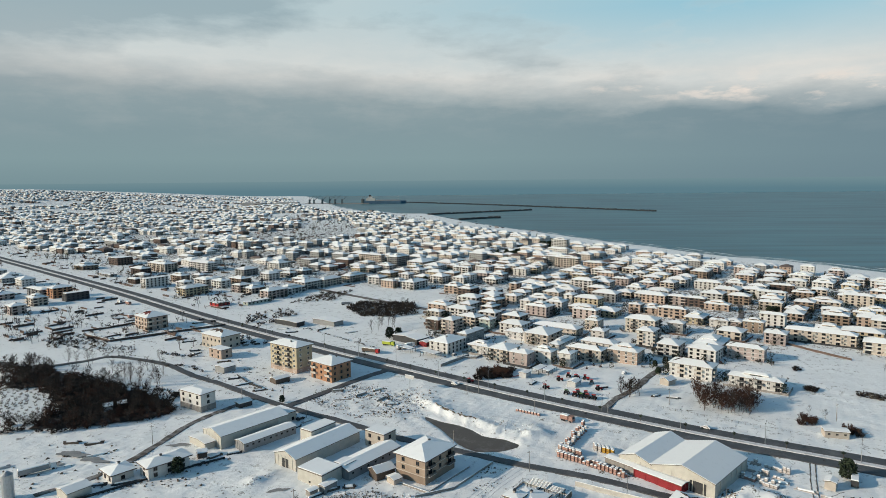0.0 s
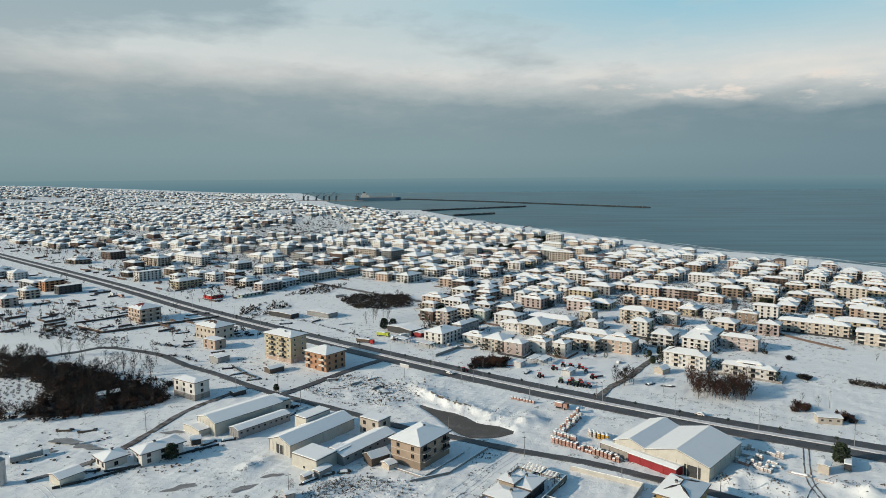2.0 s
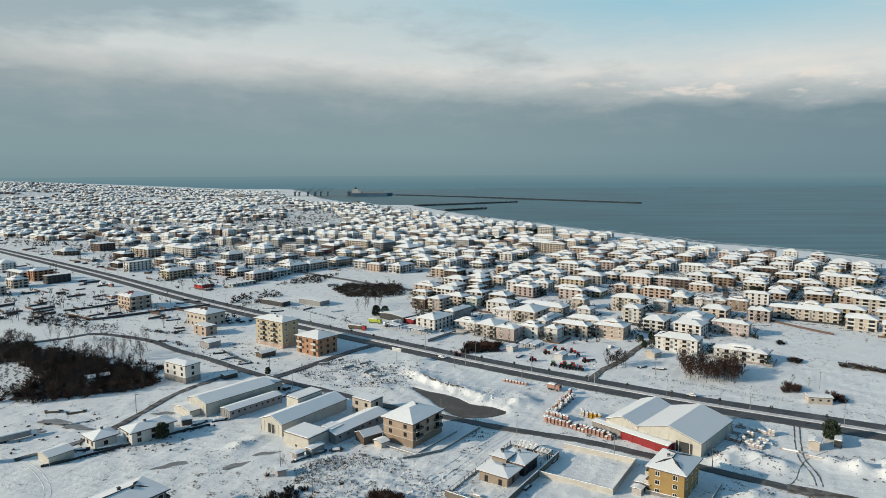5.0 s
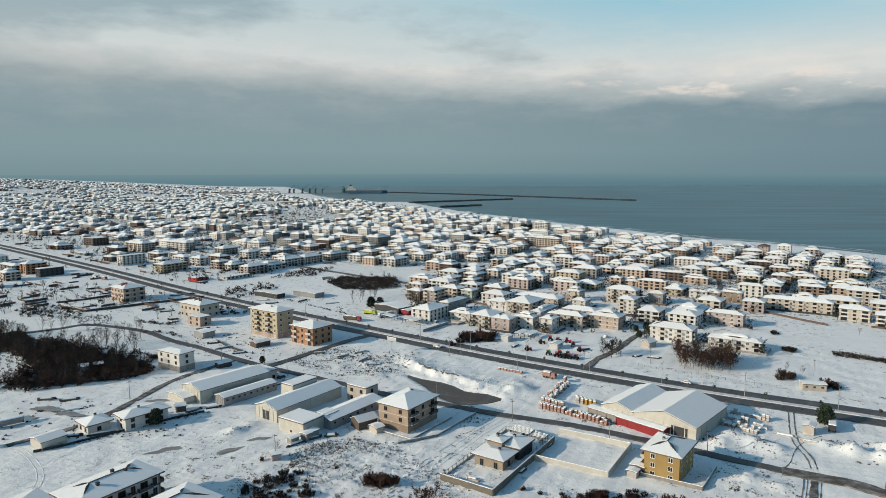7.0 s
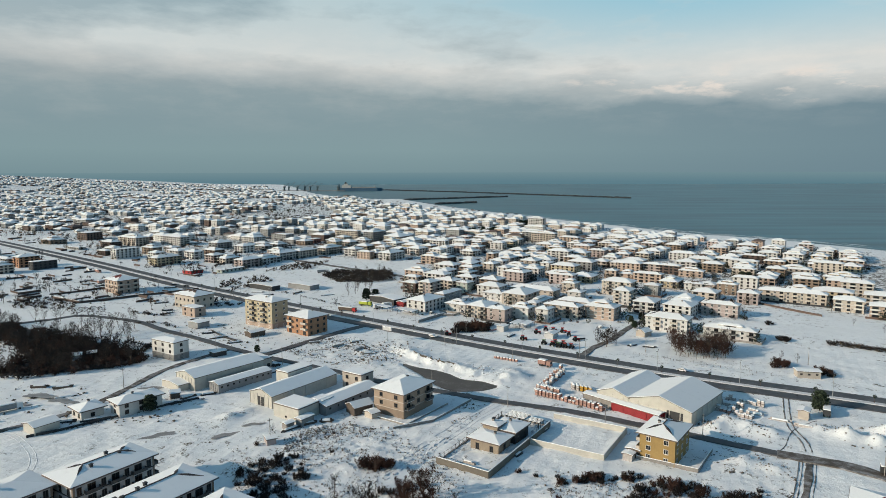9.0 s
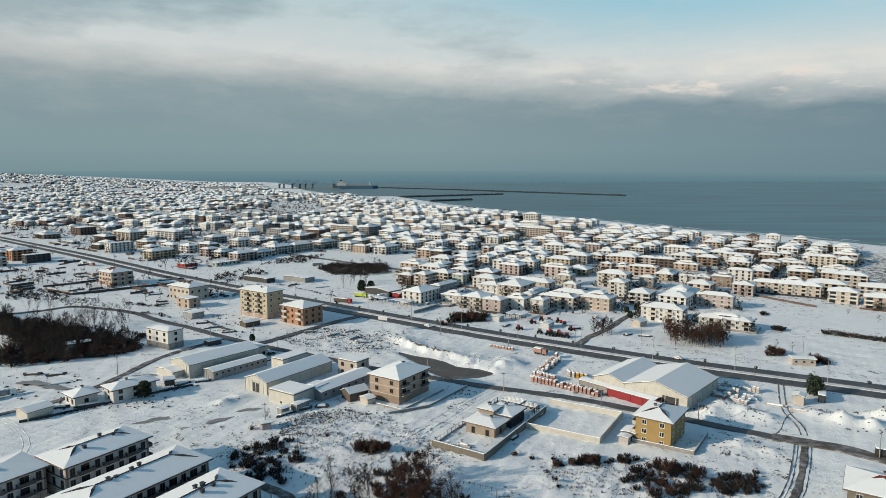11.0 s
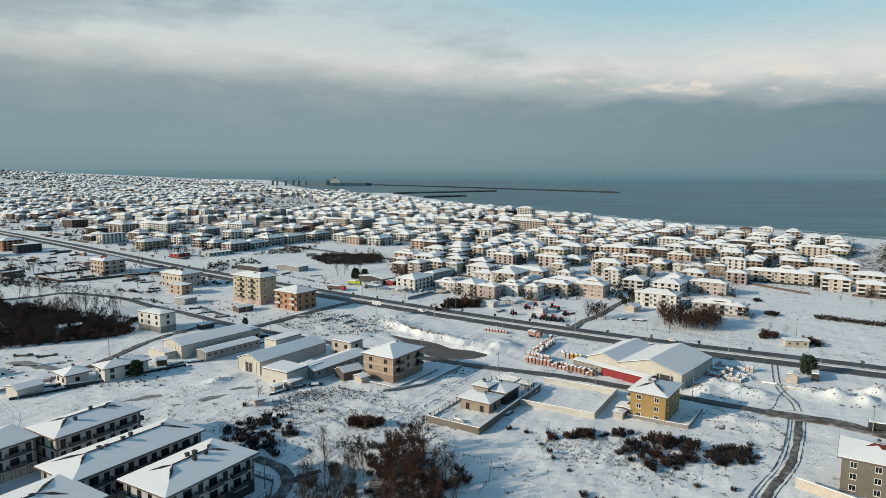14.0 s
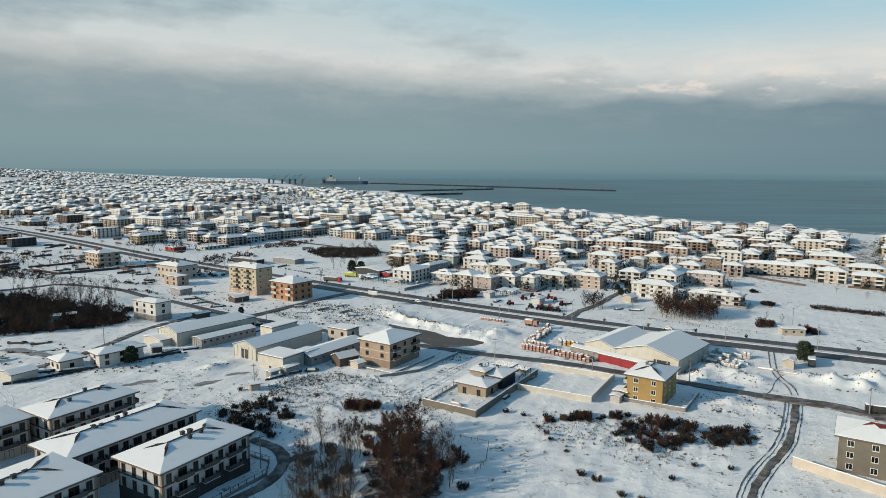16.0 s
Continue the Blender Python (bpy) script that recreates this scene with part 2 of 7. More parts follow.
def ground_material():
    m = material("snowy_ground", (0.84, 0.87, 0.875), 0.75, 0.03, 0.05, 0.9, spec=0.2)
    nt = m.node_tree
    N, L = nt.nodes.new, nt.links.new
    b = nt.nodes["Principled BSDF"]
    base = b.inputs["Base Color"].links[0].from_socket
    tc = N("ShaderNodeTexCoord")
    a, d, e = N("ShaderNodeTexNoise"), N("ShaderNodeTexNoise"), N("ShaderNodeTexNoise")
    a.inputs["Scale"].default_value, a.inputs["Detail"].default_value = 0.018, 3
    d.inputs["Scale"].default_value, d.inputs["Detail"].default_value, d.inputs["Roughness"].default_value = 0.22, 8, 0.7
    e.inputs["Scale"].default_value, e.inputs["Detail"].default_value = 1.3, 6
    for n in (a, d, e):
        L(tc.outputs["Object"], n.inputs["Vector"])

    def m2(op, x, y, clamp=False):
        n = N("ShaderNodeMath")
        n.operation, n.use_clamp = op, clamp
        for i, v in enumerate((x, y)):
            if isinstance(v, (int, float)):
                n.inputs[i].default_value = v
            else:
                L(v, n.inputs[i])
        return n.outputs[0]
    # broken snow among houses, plus cloud shade put into the soil colour westward
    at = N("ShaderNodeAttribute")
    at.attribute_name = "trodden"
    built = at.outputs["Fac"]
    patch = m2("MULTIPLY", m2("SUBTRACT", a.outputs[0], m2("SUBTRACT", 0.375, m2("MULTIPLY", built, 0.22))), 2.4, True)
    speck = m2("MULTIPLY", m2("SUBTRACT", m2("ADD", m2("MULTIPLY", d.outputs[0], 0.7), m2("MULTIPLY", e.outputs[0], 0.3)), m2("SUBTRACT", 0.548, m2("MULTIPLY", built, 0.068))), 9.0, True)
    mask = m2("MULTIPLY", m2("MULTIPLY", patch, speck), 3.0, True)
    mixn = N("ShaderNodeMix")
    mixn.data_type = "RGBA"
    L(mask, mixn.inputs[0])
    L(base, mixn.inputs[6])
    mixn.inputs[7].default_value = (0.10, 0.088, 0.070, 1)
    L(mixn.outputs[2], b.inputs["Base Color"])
    # drifts and old footmarks under the fine grain
    drift = N("ShaderNodeBump")
    drift.inputs["Strength"].default_value, drift.inputs["Distance"].default_value = 0.42, 0.9
    L(d.outputs[0], drift.inputs["Height"])
    fine = b.inputs["Normal"].links[0].from_node
    L(drift.outputs[0], fine.inputs["Normal"])
    return m


def water_material():
    m = bpy.data.materials.new("winter_sea")
    m.use_nodes = True
    nt = m.node_tree
    N, L = nt.nodes.new, nt.links.new
    b = nt.nodes["Principled BSDF"]
    b.inputs["Base Color"].default_value = (0.030, 0.085, 0.105, 1)
    b.inputs["Roughness"].default_value = 0.35
    b.inputs["Specular IOR Level"].default_value = 0.12
    tc, mp = N("ShaderNodeTexCoord"), N("ShaderNodeMapping")
    mp.inputs["Rotation"].default_value = (0, 0, radians(6))
    mp.inputs["Scale"].default_value = (0.0026, 0.021, 1)
    L(tc.outputs["Object"], mp.inputs[0])
    n, n2 = N("ShaderNodeTexNoise"), N("ShaderNodeTexNoise")
    n.inputs["Scale"].default_value, n.inputs["Detail"].default_value = 1.0, 4
    n2.inputs["Scale"].default_value, n2.inputs["Detail"].default_value = 0.0022, 4
    L(mp.outputs[0], n.inputs["Vector"])
    L(tc.outputs["Object"], n2.inputs["Vector"])
    cr = N("ShaderNodeValToRGB")
    cr.color_ramp.elements[0].position, cr.color_ramp.elements[1].position = 0.40, 0.60
    cr.color_ramp.elements[0].color, cr.color_ramp.elements[1].color = (0.008, 0.072, 0.102, 1), (0.034, 0.155, 0.204, 1)
    ad = N("ShaderNodeMath")
    ad.operation = "ADD"
    hf = N("ShaderNodeMath")
    hf.operation = "MULTIPLY"
    L(n.outputs[0], hf.inputs[0])
    hf.inputs[1].default_value = 0.68
    hg = N("ShaderNodeMath")
    hg.operation = "MULTIPLY"
    L(n2.outputs[0], hg.inputs[0])
    hg.inputs[1].default_value = 0.32
    L(hf.outputs[0], ad.inputs[0])
    L(hg.outputs[0], ad.inputs[1])
    L(ad.outputs[0], cr.inputs[0])
    L(cr.outputs[0], b.inputs["Base Color"])
    bp = N("ShaderNodeBump")
    bp.inputs["Strength"].default_value, bp.inputs["Distance"].default_value = 0.5, 1.2
    L(n.outputs[0], bp.inputs["Height"])
    L(bp.outputs[0], b.inputs["Normal"])
    return m


GROUND = ground_material()
SEA = water_material()
ASPHALT = material("wet_asphalt", (0.062, 0.065, 0.069), 0.6, 0.2, 0.15, 0.1, stain=(0.19, 0.195, 0.20), amount=0.39)
MUD = material("muddy_road", (0.075, 0.065, 0.055), 0.8, 0.2, 0.35, 0.3, stain=(0.50, 0.51, 0.53), amount=0.43)
VERGE = material("dirty_verge_snow", (0.60, 0.61, 0.62), 0.8, 0.1, 0.5, 0.3, stain=(0.24, 0.235, 0.23), amount=0.40)
RUT = material("pressed_snow_rut", (0.66, 0.68, 0.70), 0.75, 0.08, 0.8, 0.3)
CLOD = material("clodded_snow", (0.84, 0.86, 0.88), 0.75, 0.05, 1.5, 0.3)
SOIL = material("frozen_soil", (0.12, 0.10, 0.08), 0.95, 0.2, 1.5, 0.4)
PUDDLE = material("meltwater_slush", (0.26, 0.255, 0.25), 0.4, 0.2, 0.3, 0.1)
PONDM = material("muddy_pond_ice", (0.080, 0.074, 0.068), 0.6, 0.25, 0.14, 0.15, stain=(0.24, 0.235, 0.23), amount=0.38, spec=0.2)


# ---- mesh building ----
class Solid:
    """Vertices and faces of one mesh, with a material slot for each face."""

    def __init__(self):
        self.v, self.f, self.m = [], [], []

    def add(self, verts, faces, slot=0):
        k = len(self.v)
        self.v += [tuple(p) for p in verts]
        self.f += [tuple(k + i for i in q) for q in faces]
        self.m += [slot] * len(faces)
        return self

    def box(self, x0, x1, y0, y1, z0, z1, slot=0, taper=0.0):
        t = taper
        v = [(x0, y0, z0), (x1, y0, z0), (x1, y1, z0), (x0, y1, z0), (x0 + t, y0 + t, z1), (x1 - t, y0 + t, z1), (x1 - t, y1 - t, z1), (x0 + t, y1 - t, z1)]
        return self.add(v, [(3, 2, 1, 0), (4, 5, 6, 7), (0, 1, 5, 4), (1, 2, 6, 5), (2, 3, 7, 6), (3, 0, 4, 7)], slot)

    def hip(self, hx, hy, z, rise, slot=0, thick=0.0, ridge=None):
        """A hipped roof over a rectangle; its eaves are thick metres high."""
        r = max(hx, hy) - min(hx, hy) if ridge is None else ridge
        a, b = ((r, 0), (-r, 0)) if hx >= hy else ((0, r), (0, -r))
        lo = [(-hx, -hy), (hx, -hy), (hx, hy), (-hx, hy)]
        v = [(*p, z) for p in lo] + [(*p, z + thick) for p in lo] + [(a[0], a[1], z + thick + rise), (b[0], b[1], z + thick + rise)]
        f = [(3, 2, 1, 0), (0, 1, 5, 4), (1, 2, 6, 5), (2, 3, 7, 6), (3, 0, 4, 7)]
        f += [(4, 5, 8, 9), (5, 6, 8), (6, 7, 9, 8), (7, 4, 9)] if hx >= hy else [(4, 5, 9), (5, 6, 8, 9), (6, 7, 8), (7, 4, 9, 8)]
        return self.add(v, f, slot)

    def gable(self, hx, hy, z, rise, slot=0, thick=0.25, along="x"):
        """Two roof slabs that meet at a ridge."""
        if along == "x":
            p = [(-hy, 0), (0, rise), (hy, 0), (hy, thick), (0, rise + thick), (-hy, thick)]
            v = [(-hx, y, z + q) for y, q in p] + [(hx, y, z + q) for y, q in p]
        else:
            p = [(-hx, 0), (0, rise), (hx, 0), (hx, thick), (0, rise + thick), (-hx, thick)]
            v = [(x, -hy, z + q) for x, q in p] + [(x, hy, z + q) for x, q in p]
        f = [(i, (i + 1) % 6, 6 + (i + 1) % 6, 6 + i) for i in range(6)] + [(0, 5, 4, 1), (1, 4, 3, 2), (6, 7, 10, 11), (7, 8, 9, 10)]
        return self.add(v, f, slot)

    def tube(self, p, q, r0, r1, n=5, slot=0):
        p, q = Vector(p), Vector(q)
        d = (q - p)
        if d.length < 1e-6:
            return self
        d.normalize()
        a = d.orthogonal().normalized()
        b = d.cross(a)
        ring = [(a * math.cos(2 * math.pi * i / n) + b * math.sin(2 * math.pi * i / n)) for i in range(n)]
        v = [p + c * r0 for c in ring] + [q + c * r1 for c in ring]
        return self.add(v, [(i, (i + 1) % n, n + (i + 1) % n, n + i) for i in range(n)] + [tuple(range(n - 1, -1, -1)), tuple(range(n, 2 * n))], slot)

    def mesh(self, name, mats):
        me = bpy.data.meshes.new(name)
        me.from_pydata(self.v, [], self.f)
        for m in mats:
            me.materials.append(m)
        if len(mats) > 1:
            me.polygons.foreach_set("material_index", self.m)
        me.update()
        return me


def part(name, solid, mats, parent, label="", at=None):
    """Links a mesh as one part under its thing."""
    me = solid if isinstance(solid, bpy.types.Mesh) else solid.mesh(name, mats if isinstance(mats, (list, tuple)) else [mats])
    ob = new(name, me)
    ob.parent = parent
    if at is not None:
        ob.matrix_basis = at
    if label:
        tagged(ob, label)
    return ob


def thing(name, label, category, x=0, y=0, z=0, rot=0, group="", kind=""):
    ob = new(name)
    ob.empty_display_size = 0.5
    ob.matrix_basis = pose(x, y, z, 0, 0, rot)
    return tagged(ob, label, category, group, kind)


# ---- ground, sea ----
COAST = ((1050, -400), (800, 200), (640, 500), (500, 775), (460, 845), (428, 905), (352, 975), (302, 1090), (222, 1224), (144, 1400), (54, 1575), (-36, 1800), (-178, 2230), (-399, 2380), (-651, 2950), (-1089, 4251), (-1500, 5300))
COAST_X = np.array([p[0] for p in COAST], float)
COAST_Y = np.array([p[1] for p in COAST], float)
SEA_Z = -1.0
HIGHWAY = ((-1900, 1860), (-1300, 1400), (-727, 936), (-389, 659), (-209, 504), (-21.5, 360), (83, 290.5), (158, 250), (250, 200), (420, 108))
HILL = ((-4.0, 1.0), (-0.72, 1.0), (-0.50, 0.45), (-0.36, 0.05), (-0.2, 0.0))


def off_highway(x, y):
    """Signed distance from the middle of the highway, positive on the sea's side."""
    best = 1e9
    for (ax, ay), (bx, by) in zip(HIGHWAY, HIGHWAY[1:]):
        dx, dy = bx - ax, by - ay
        n = math.hypot(dx, dy)
        s = max(0, min(1, ((x - ax) * dx + (y - ay) * dy) / n / n))
        d = math.hypot(x - ax - s * dx, y - ay - s * dy)
        side = (dx * (y - ay) - dy * (x - ax))
        if d < abs(best):
            best = d if side > 0 else -d
    return best


MOUNDS = (  # x, y, radius, height
    (23, 277, 4, 1.6), (19, 272.5, 2.5, 1.0), (12, 277, 2.5, 1.1), (7, 280, 2.5, 1.2), (28, 280, 4, 1.8), (25, 286, 5, 1.0),
    (91, 221, 5, 2.4), (97, 226, 6, 3.4), (103, 222, 5, 2.6), (109, 218, 5, 1.6), (134, 216, 5, 3.4), (141, 211, 4, 2.8), (149, 217, 6, 3.8), (128, 222, 4, 1.6), (90, 196, 5, 1.6), (97, 191, 4, 1.0), (-83.9, 229.4, 4.6, 1.7), (-80, 236, 4, 0.8), (-40, 300, 6, 1.2), (-46, 318, 4, 0.9), (60, 255, 1, 0.0),
)
POND_RIM = ((-25.4, 300.5), (-17.4, 294), (-8.5, 289.5), (-3, 284.5), (1.8, 277.7), (5.1, 276), (11.6, 274.1), (17.6, 268.6), (17, 265.8), (9.5, 261.4), (4, 260.2), (-0.6, 260.6), (-5, 264), (-8.6, 268.6), (-13, 277), (-16.8, 284.6), (-21, 291), (-25, 296.9))
BANK_TOP = ((-34, 322), (-27.3, 317.4), (-21.1, 310.2), (-9.6, 297.6), (0.6, 291.6), (6.1, 285.4), (15.1, 279.8), (26.4, 275.9), (34, 274))


def rim_depth(x, y):
    """Distance inside the rim of the pond, negative outside it."""
    x, y = np.asarray(x, float), np.asarray(y, float)
    best, odd = np.full(x.shape, 1e9), np.zeros(x.shape, bool)
    for (ax, ay), (bx, by) in zip(POND_RIM, (*POND_RIM[1:], POND_RIM[0])):
        dx, dy = bx - ax, by - ay
        k = np.clip(((x - ax) * dx + (y - ay) * dy) / (dx * dx + dy * dy), 0, 1)
        best = np.minimum(best, np.hypot(x - ax - k * dx, y - ay - k * dy))
        odd ^= ((ay > y) != (by > y)) & (x < dx * (y - ay) / (dy if abs(dy) > 1e-9 else 1e-9) + ax)
    return np.where(odd, best, -best)


ROUGH = ((-35, 190, 32, 14), (-20, 200, 30, 10), (40, 172, 30, 12), (62, 168, 24, 12), (-55, 320, 32, 20), (-55, 322, 24, 12), (-30, 320, 20, 14), (-30, 215, 22, 10), (88, 188, 14, 10), (-160, 250, 30, 20), (-230, 470, 60, 30), (5, 288, 26, 8))


def rough_patches(x, y):
    """Churned ground: short steep heaps under the snow."""
    w = 0
    for rx, ry, ra, rb in ROUGH:
        w = w + np.exp(-((x - rx) / ra) ** 2 - ((y - ry) / rb) ** 2)
    h = np.sin(x * 1.31 + 2.1 * np.sin(y * 0.71)) * np.sin(y * 1.57 + 1.7 * np.sin(x * 0.83)) + 0.6 * np.sin(x * 2.3 - y * 1.1) * np.sin(y * 2.1 + x * 0.7)
    return 0.42 * np.clip(w, 0, 1.2) * h


def ground_height(x, y):
    cx = np.interp(y, COAST_Y, COAST_X)
    shore = np.clip((cx - x) * 0.05 - 1.6, -5.0, 0.0)
    r = x / np.maximum(y, 50)
    far = np.clip((np.hypot(x, y) - 2400) / 2400, 0, 1)
    hill = 75 * np.interp(r, [h[0] for h in HILL], [h[1] for h in HILL]) * far * far * (3 - 2 * far)
    near = np.clip(1 - np.hypot(x, y - 200) / 600, 0, 1)
    bumps = 0.22 * np.sin(x * 0.31 + 1.3 * np.sin(y * 0.17)) * np.sin(y * 0.27 + 1.1 * np.sin(x * 0.21)) + 0.13 * np.sin(x * 0.9 + y * 0.5) * np.sin(y * 1.1 - x * 0.4) + rough_patches(x, y)
    z = shore + hill + bumps * near
    for mx, my, mr, mh in MOUNDS:
        d2 = ((x - mx) ** 2 + (y - my) ** 2) / (mr * mr)
        z = z + mh * np.exp(-d2 * 1.6) * (1 + 0.18 * np.sin(x * 1.7 + my) * np.sin(y * 1.9 + mx))
    if z.size == 1 and not (-45 < x < 45 and 240 < y < 400):
        return z
    # the dug bank over the pond: a steep snowy face and a shelf that falls away behind it
    bank = y - np.interp(x, [p[0] for p in BANK_TOP], [p[1] for p in BANK_TOP]) + 0.9 * np.sin(x * 0.9) + 0.6 * np.sin(x * 2.3)
    face = np.clip((bank + 6.5) / 6.5, 0, 1)
    ends = np.clip((x + 34) / 10, 0, 1) * np.clip((34 - x) / 12, 0, 1)
    z = z + (2.7 - 0.03 * (x + 20)) * ends * face ** 1.6 * np.exp(-np.maximum(bank, 0) / 13)
    depth = rim_depth(x, y)
    t = np.clip((depth + 1.6) / 3.2, 0, 1)
    z = z * (1 - t * t * (3 - 2 * t)) - 1.1 * t * t * (3 - 2 * t)
    return z


def spread(lo, hi, step, a, b, grow):
    """Even steps from lo to hi, then ever longer ones out to a and b."""
    mid = list(np.arange(lo, hi + step, step))
    s, p = step, mid[-1]
    while p < b:
        s *= grow
        p += s
        mid.append(min(p, b))
    s, p = step, lo
    while p > a:
        s *= grow
        p -= s
        mid.insert(0, max(p, a))
    return np.array(mid)


FIELDS = (
    ((-225, 556), (-185, 591), (-171, 665), (-128, 687), (-41, 665), (-25, 566), (-42, 530), (-39, 421), (-97, 435), (-220, 532)),
    ((175, 388), (207, 439), (236, 428), (248, 385), (300, 318), (167, 266), (140, 300), (107, 318), (100, 344), (109, 398)),
    ((90, 532), (122, 533), (114, 425), (85, 385)),
)


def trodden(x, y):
    """How far gardens, yards and streets have broken the snow: more among the houses, least on the beach. The extra in
    the west is cloud shade put in as soil.
    """
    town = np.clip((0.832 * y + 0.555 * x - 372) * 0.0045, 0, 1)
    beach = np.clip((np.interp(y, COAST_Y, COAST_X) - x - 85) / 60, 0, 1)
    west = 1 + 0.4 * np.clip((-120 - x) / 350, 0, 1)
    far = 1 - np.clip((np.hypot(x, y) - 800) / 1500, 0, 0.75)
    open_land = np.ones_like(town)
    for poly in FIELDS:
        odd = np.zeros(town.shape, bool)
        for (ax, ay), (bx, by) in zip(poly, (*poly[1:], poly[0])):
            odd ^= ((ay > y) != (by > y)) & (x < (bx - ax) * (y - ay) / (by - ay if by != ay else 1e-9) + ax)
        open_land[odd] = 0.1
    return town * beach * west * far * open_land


def grid_object(name, xs, ys, height, mat, label, category, cover=None):
    X, Y = np.meshgrid(xs, ys)
    Z = height(X, Y)
    nx, ny = len(xs), len(ys)
    v = np.stack([X.ravel(), Y.ravel(), Z.ravel()], 1)
    i = np.arange((ny - 1) * (nx - 1))
    o = (i // (nx - 1)) * nx + i % (nx - 1)
    f = np.stack([o, o + 1, o + nx + 1, o + nx], 1)
    me = bpy.data.meshes.new(name)
    me.from_pydata(v.tolist(), [], f.tolist())
    me.materials.append(mat)
    me.polygons.foreach_set("use_smooth", [True] * len(me.polygons))
    if cover:
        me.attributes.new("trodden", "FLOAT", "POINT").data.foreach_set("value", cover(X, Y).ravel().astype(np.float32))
    return tagged(new(name, me), label, category, kind="structure")


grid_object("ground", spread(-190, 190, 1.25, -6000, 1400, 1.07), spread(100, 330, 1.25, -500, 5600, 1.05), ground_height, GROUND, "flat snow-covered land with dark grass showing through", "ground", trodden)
grid_object("water", np.array([-26000.0, -9000, -2600, -1200, 0, 1200, 2600, 6000, 12000, 26000]), np.array([-500.0, 600, 1400, 2600, 4200, 6500, 10000, 16000, 26000, 38000]), lambda x, y: x * 0 + SEA_Z, SEA, "cold blue-green sea with low swell under haze", "sea")


def ground_z(x, y):
    if math.hypot(x, y - 200) < 605:
        return float(ground_height(np.array(float(x)), np.array(float(y))))
    # far off there is only the shore and the hill
    d = math.hypot(x, y)
    shore = min(0.0, max(-5.0, (float(np.interp(y, COAST_Y, COAST_X)) - x) * 0.05 - 1.6))
    if d <= 2400:
        return shore
    far = min(1.0, (d - 2400) / 2400)
    return shore + 75 * float(np.interp(x / max(y, 50), [h[0] for h in HILL], [h[1] for h in HILL])) * far * far * (3 - 2 * far)


def ribbon(name, pts, width, mat, label, category="road", lift=0.35, step=4.0, ragged=0.0, flat=True):
    """A strip that follows a line of points, with a thickness of its own."""
    P = [Vector((p[0], p[1], 0)) for p in pts]
    line = []
    for i in range(len(P) - 1):
        p0, p1, p2, p3 = P[max(i - 1, 0)], P[i], P[i + 1], P[min(i + 2, len(P) - 1)]
        n = max(1, int((p2 - p1).length / step))
        for k in range(n):
            s = k / n
            line.append(0.5 * ((2 * p1) + (p2 - p0) * s + (2 * p0 - 5 * p1 + 4 * p2 - p3) * s * s + (3 * p1 - p0 - 3 * p2 + p3) * s ** 3))
    line.append(P[-1])
    s = Solid()
    rnd = random.Random(len(line))
    v = []
    for i, p in enumerate(line):
        d = (line[min(i + 1, len(line) - 1)] - line[max(i - 1, 0)]).normalized()
        nrm = Vector((-d.y, d.x, 0))
        w1, w2 = width / 2 * (1 + rnd.uniform(-ragged, ragged)), width / 2 * (1 + rnd.uniform(-ragged, ragged))
        a, b = p + nrm * w1, p - nrm * w2
        for q, inn in ((a, 0), (a - nrm * 0.3, 1), (b + nrm * 0.3, 1), (b, 0)):
            base = lift if flat else ground_z(q.x, q.y) + lift
            v.append((q.x, q.y, base if inn else base - 0.3))
    f = []
    for i in range(len(line) - 1):
        k = 4 * i
        f += [(k + j, k + 4 + j, k + 5 + j, k + 1 + j) for j in range(3)]
    s.add([(x, y, z) for x, y, z in v], [tuple(reversed(q)) for q in f])
    return tagged(new(name, s.mesh(name, [mat])), label, category, kind="structure")


def shifted(pts, d):
    out = []
    for i, p in enumerate(pts):
        a, b = pts[max(i - 1, 0)], pts[min(i + 1, len(pts) - 1)]
        n = math.hypot(b[0] - a[0], b[1] - a[1])
        out.append((p[0] - (b[1] - a[1]) / n * d, p[1] + (b[0] - a[0]) / n * d))
    return out


ribbon("road_1", shifted(HIGHWAY, 5.5), 7.4, ASPHALT, "wet dark asphalt carriageway cleared of snow", lift=0.36)
ribbon("road_2", shifted(HIGHWAY, -5.5), 7.6, ASPHALT, "wet dark asphalt carriageway cleared of snow", lift=0.36)
ribbon("median", HIGHWAY, 3.4, VERGE, "dirty snow-covered strip between two carriageways", "road median", lift=0.5)
ribbon("road_3", ((-330, 380), (-300, 382), (-275, 372), (-250, 388), (-237, 399), (-196, 384), (-167, 361), (-142, 344), (-118, 325.5), (-91, 307), (-65, 292), (-36, 273.5), (-10, 261), (19, 247), (42, 238), (67, 224), (81, 215.5), (104, 201), (121, 192), (131, 182), (160, 160)), 4.6, ASPHALT, "narrow local asphalt road with snowy edges", ragged=0.12)
ribbon("road_4", ((-96, 311), (-85, 328), (-67, 358), (-55, 374)), 5.0, ASPHALT, "short side road joining the highway", lift=0.34, ragged=0.1)
ribbon("track_1", ((-160, 215), (-146, 232), (-139, 254), (-134, 286), (-125, 306), (-117, 322)), 3.6, MUD, "rutted snowy track with dark wheel lines", "track", lift=0.3, ragged=0.2)
DRIVE = ((58, 118), (68.6, 136.3), (76.6, 147.6), (87.9, 160.3), (95.9, 171.2), (106, 188), (112, 199))
LANE = ((114, 203), (117, 212), (119.6, 226.5), (129, 248), (136, 262))
ribbon("track_2", DRIVE, 2.3, MUD, "muddy driveway through snow", "track", lift=0.15, step=3.0, ragged=0.18, flat=False)
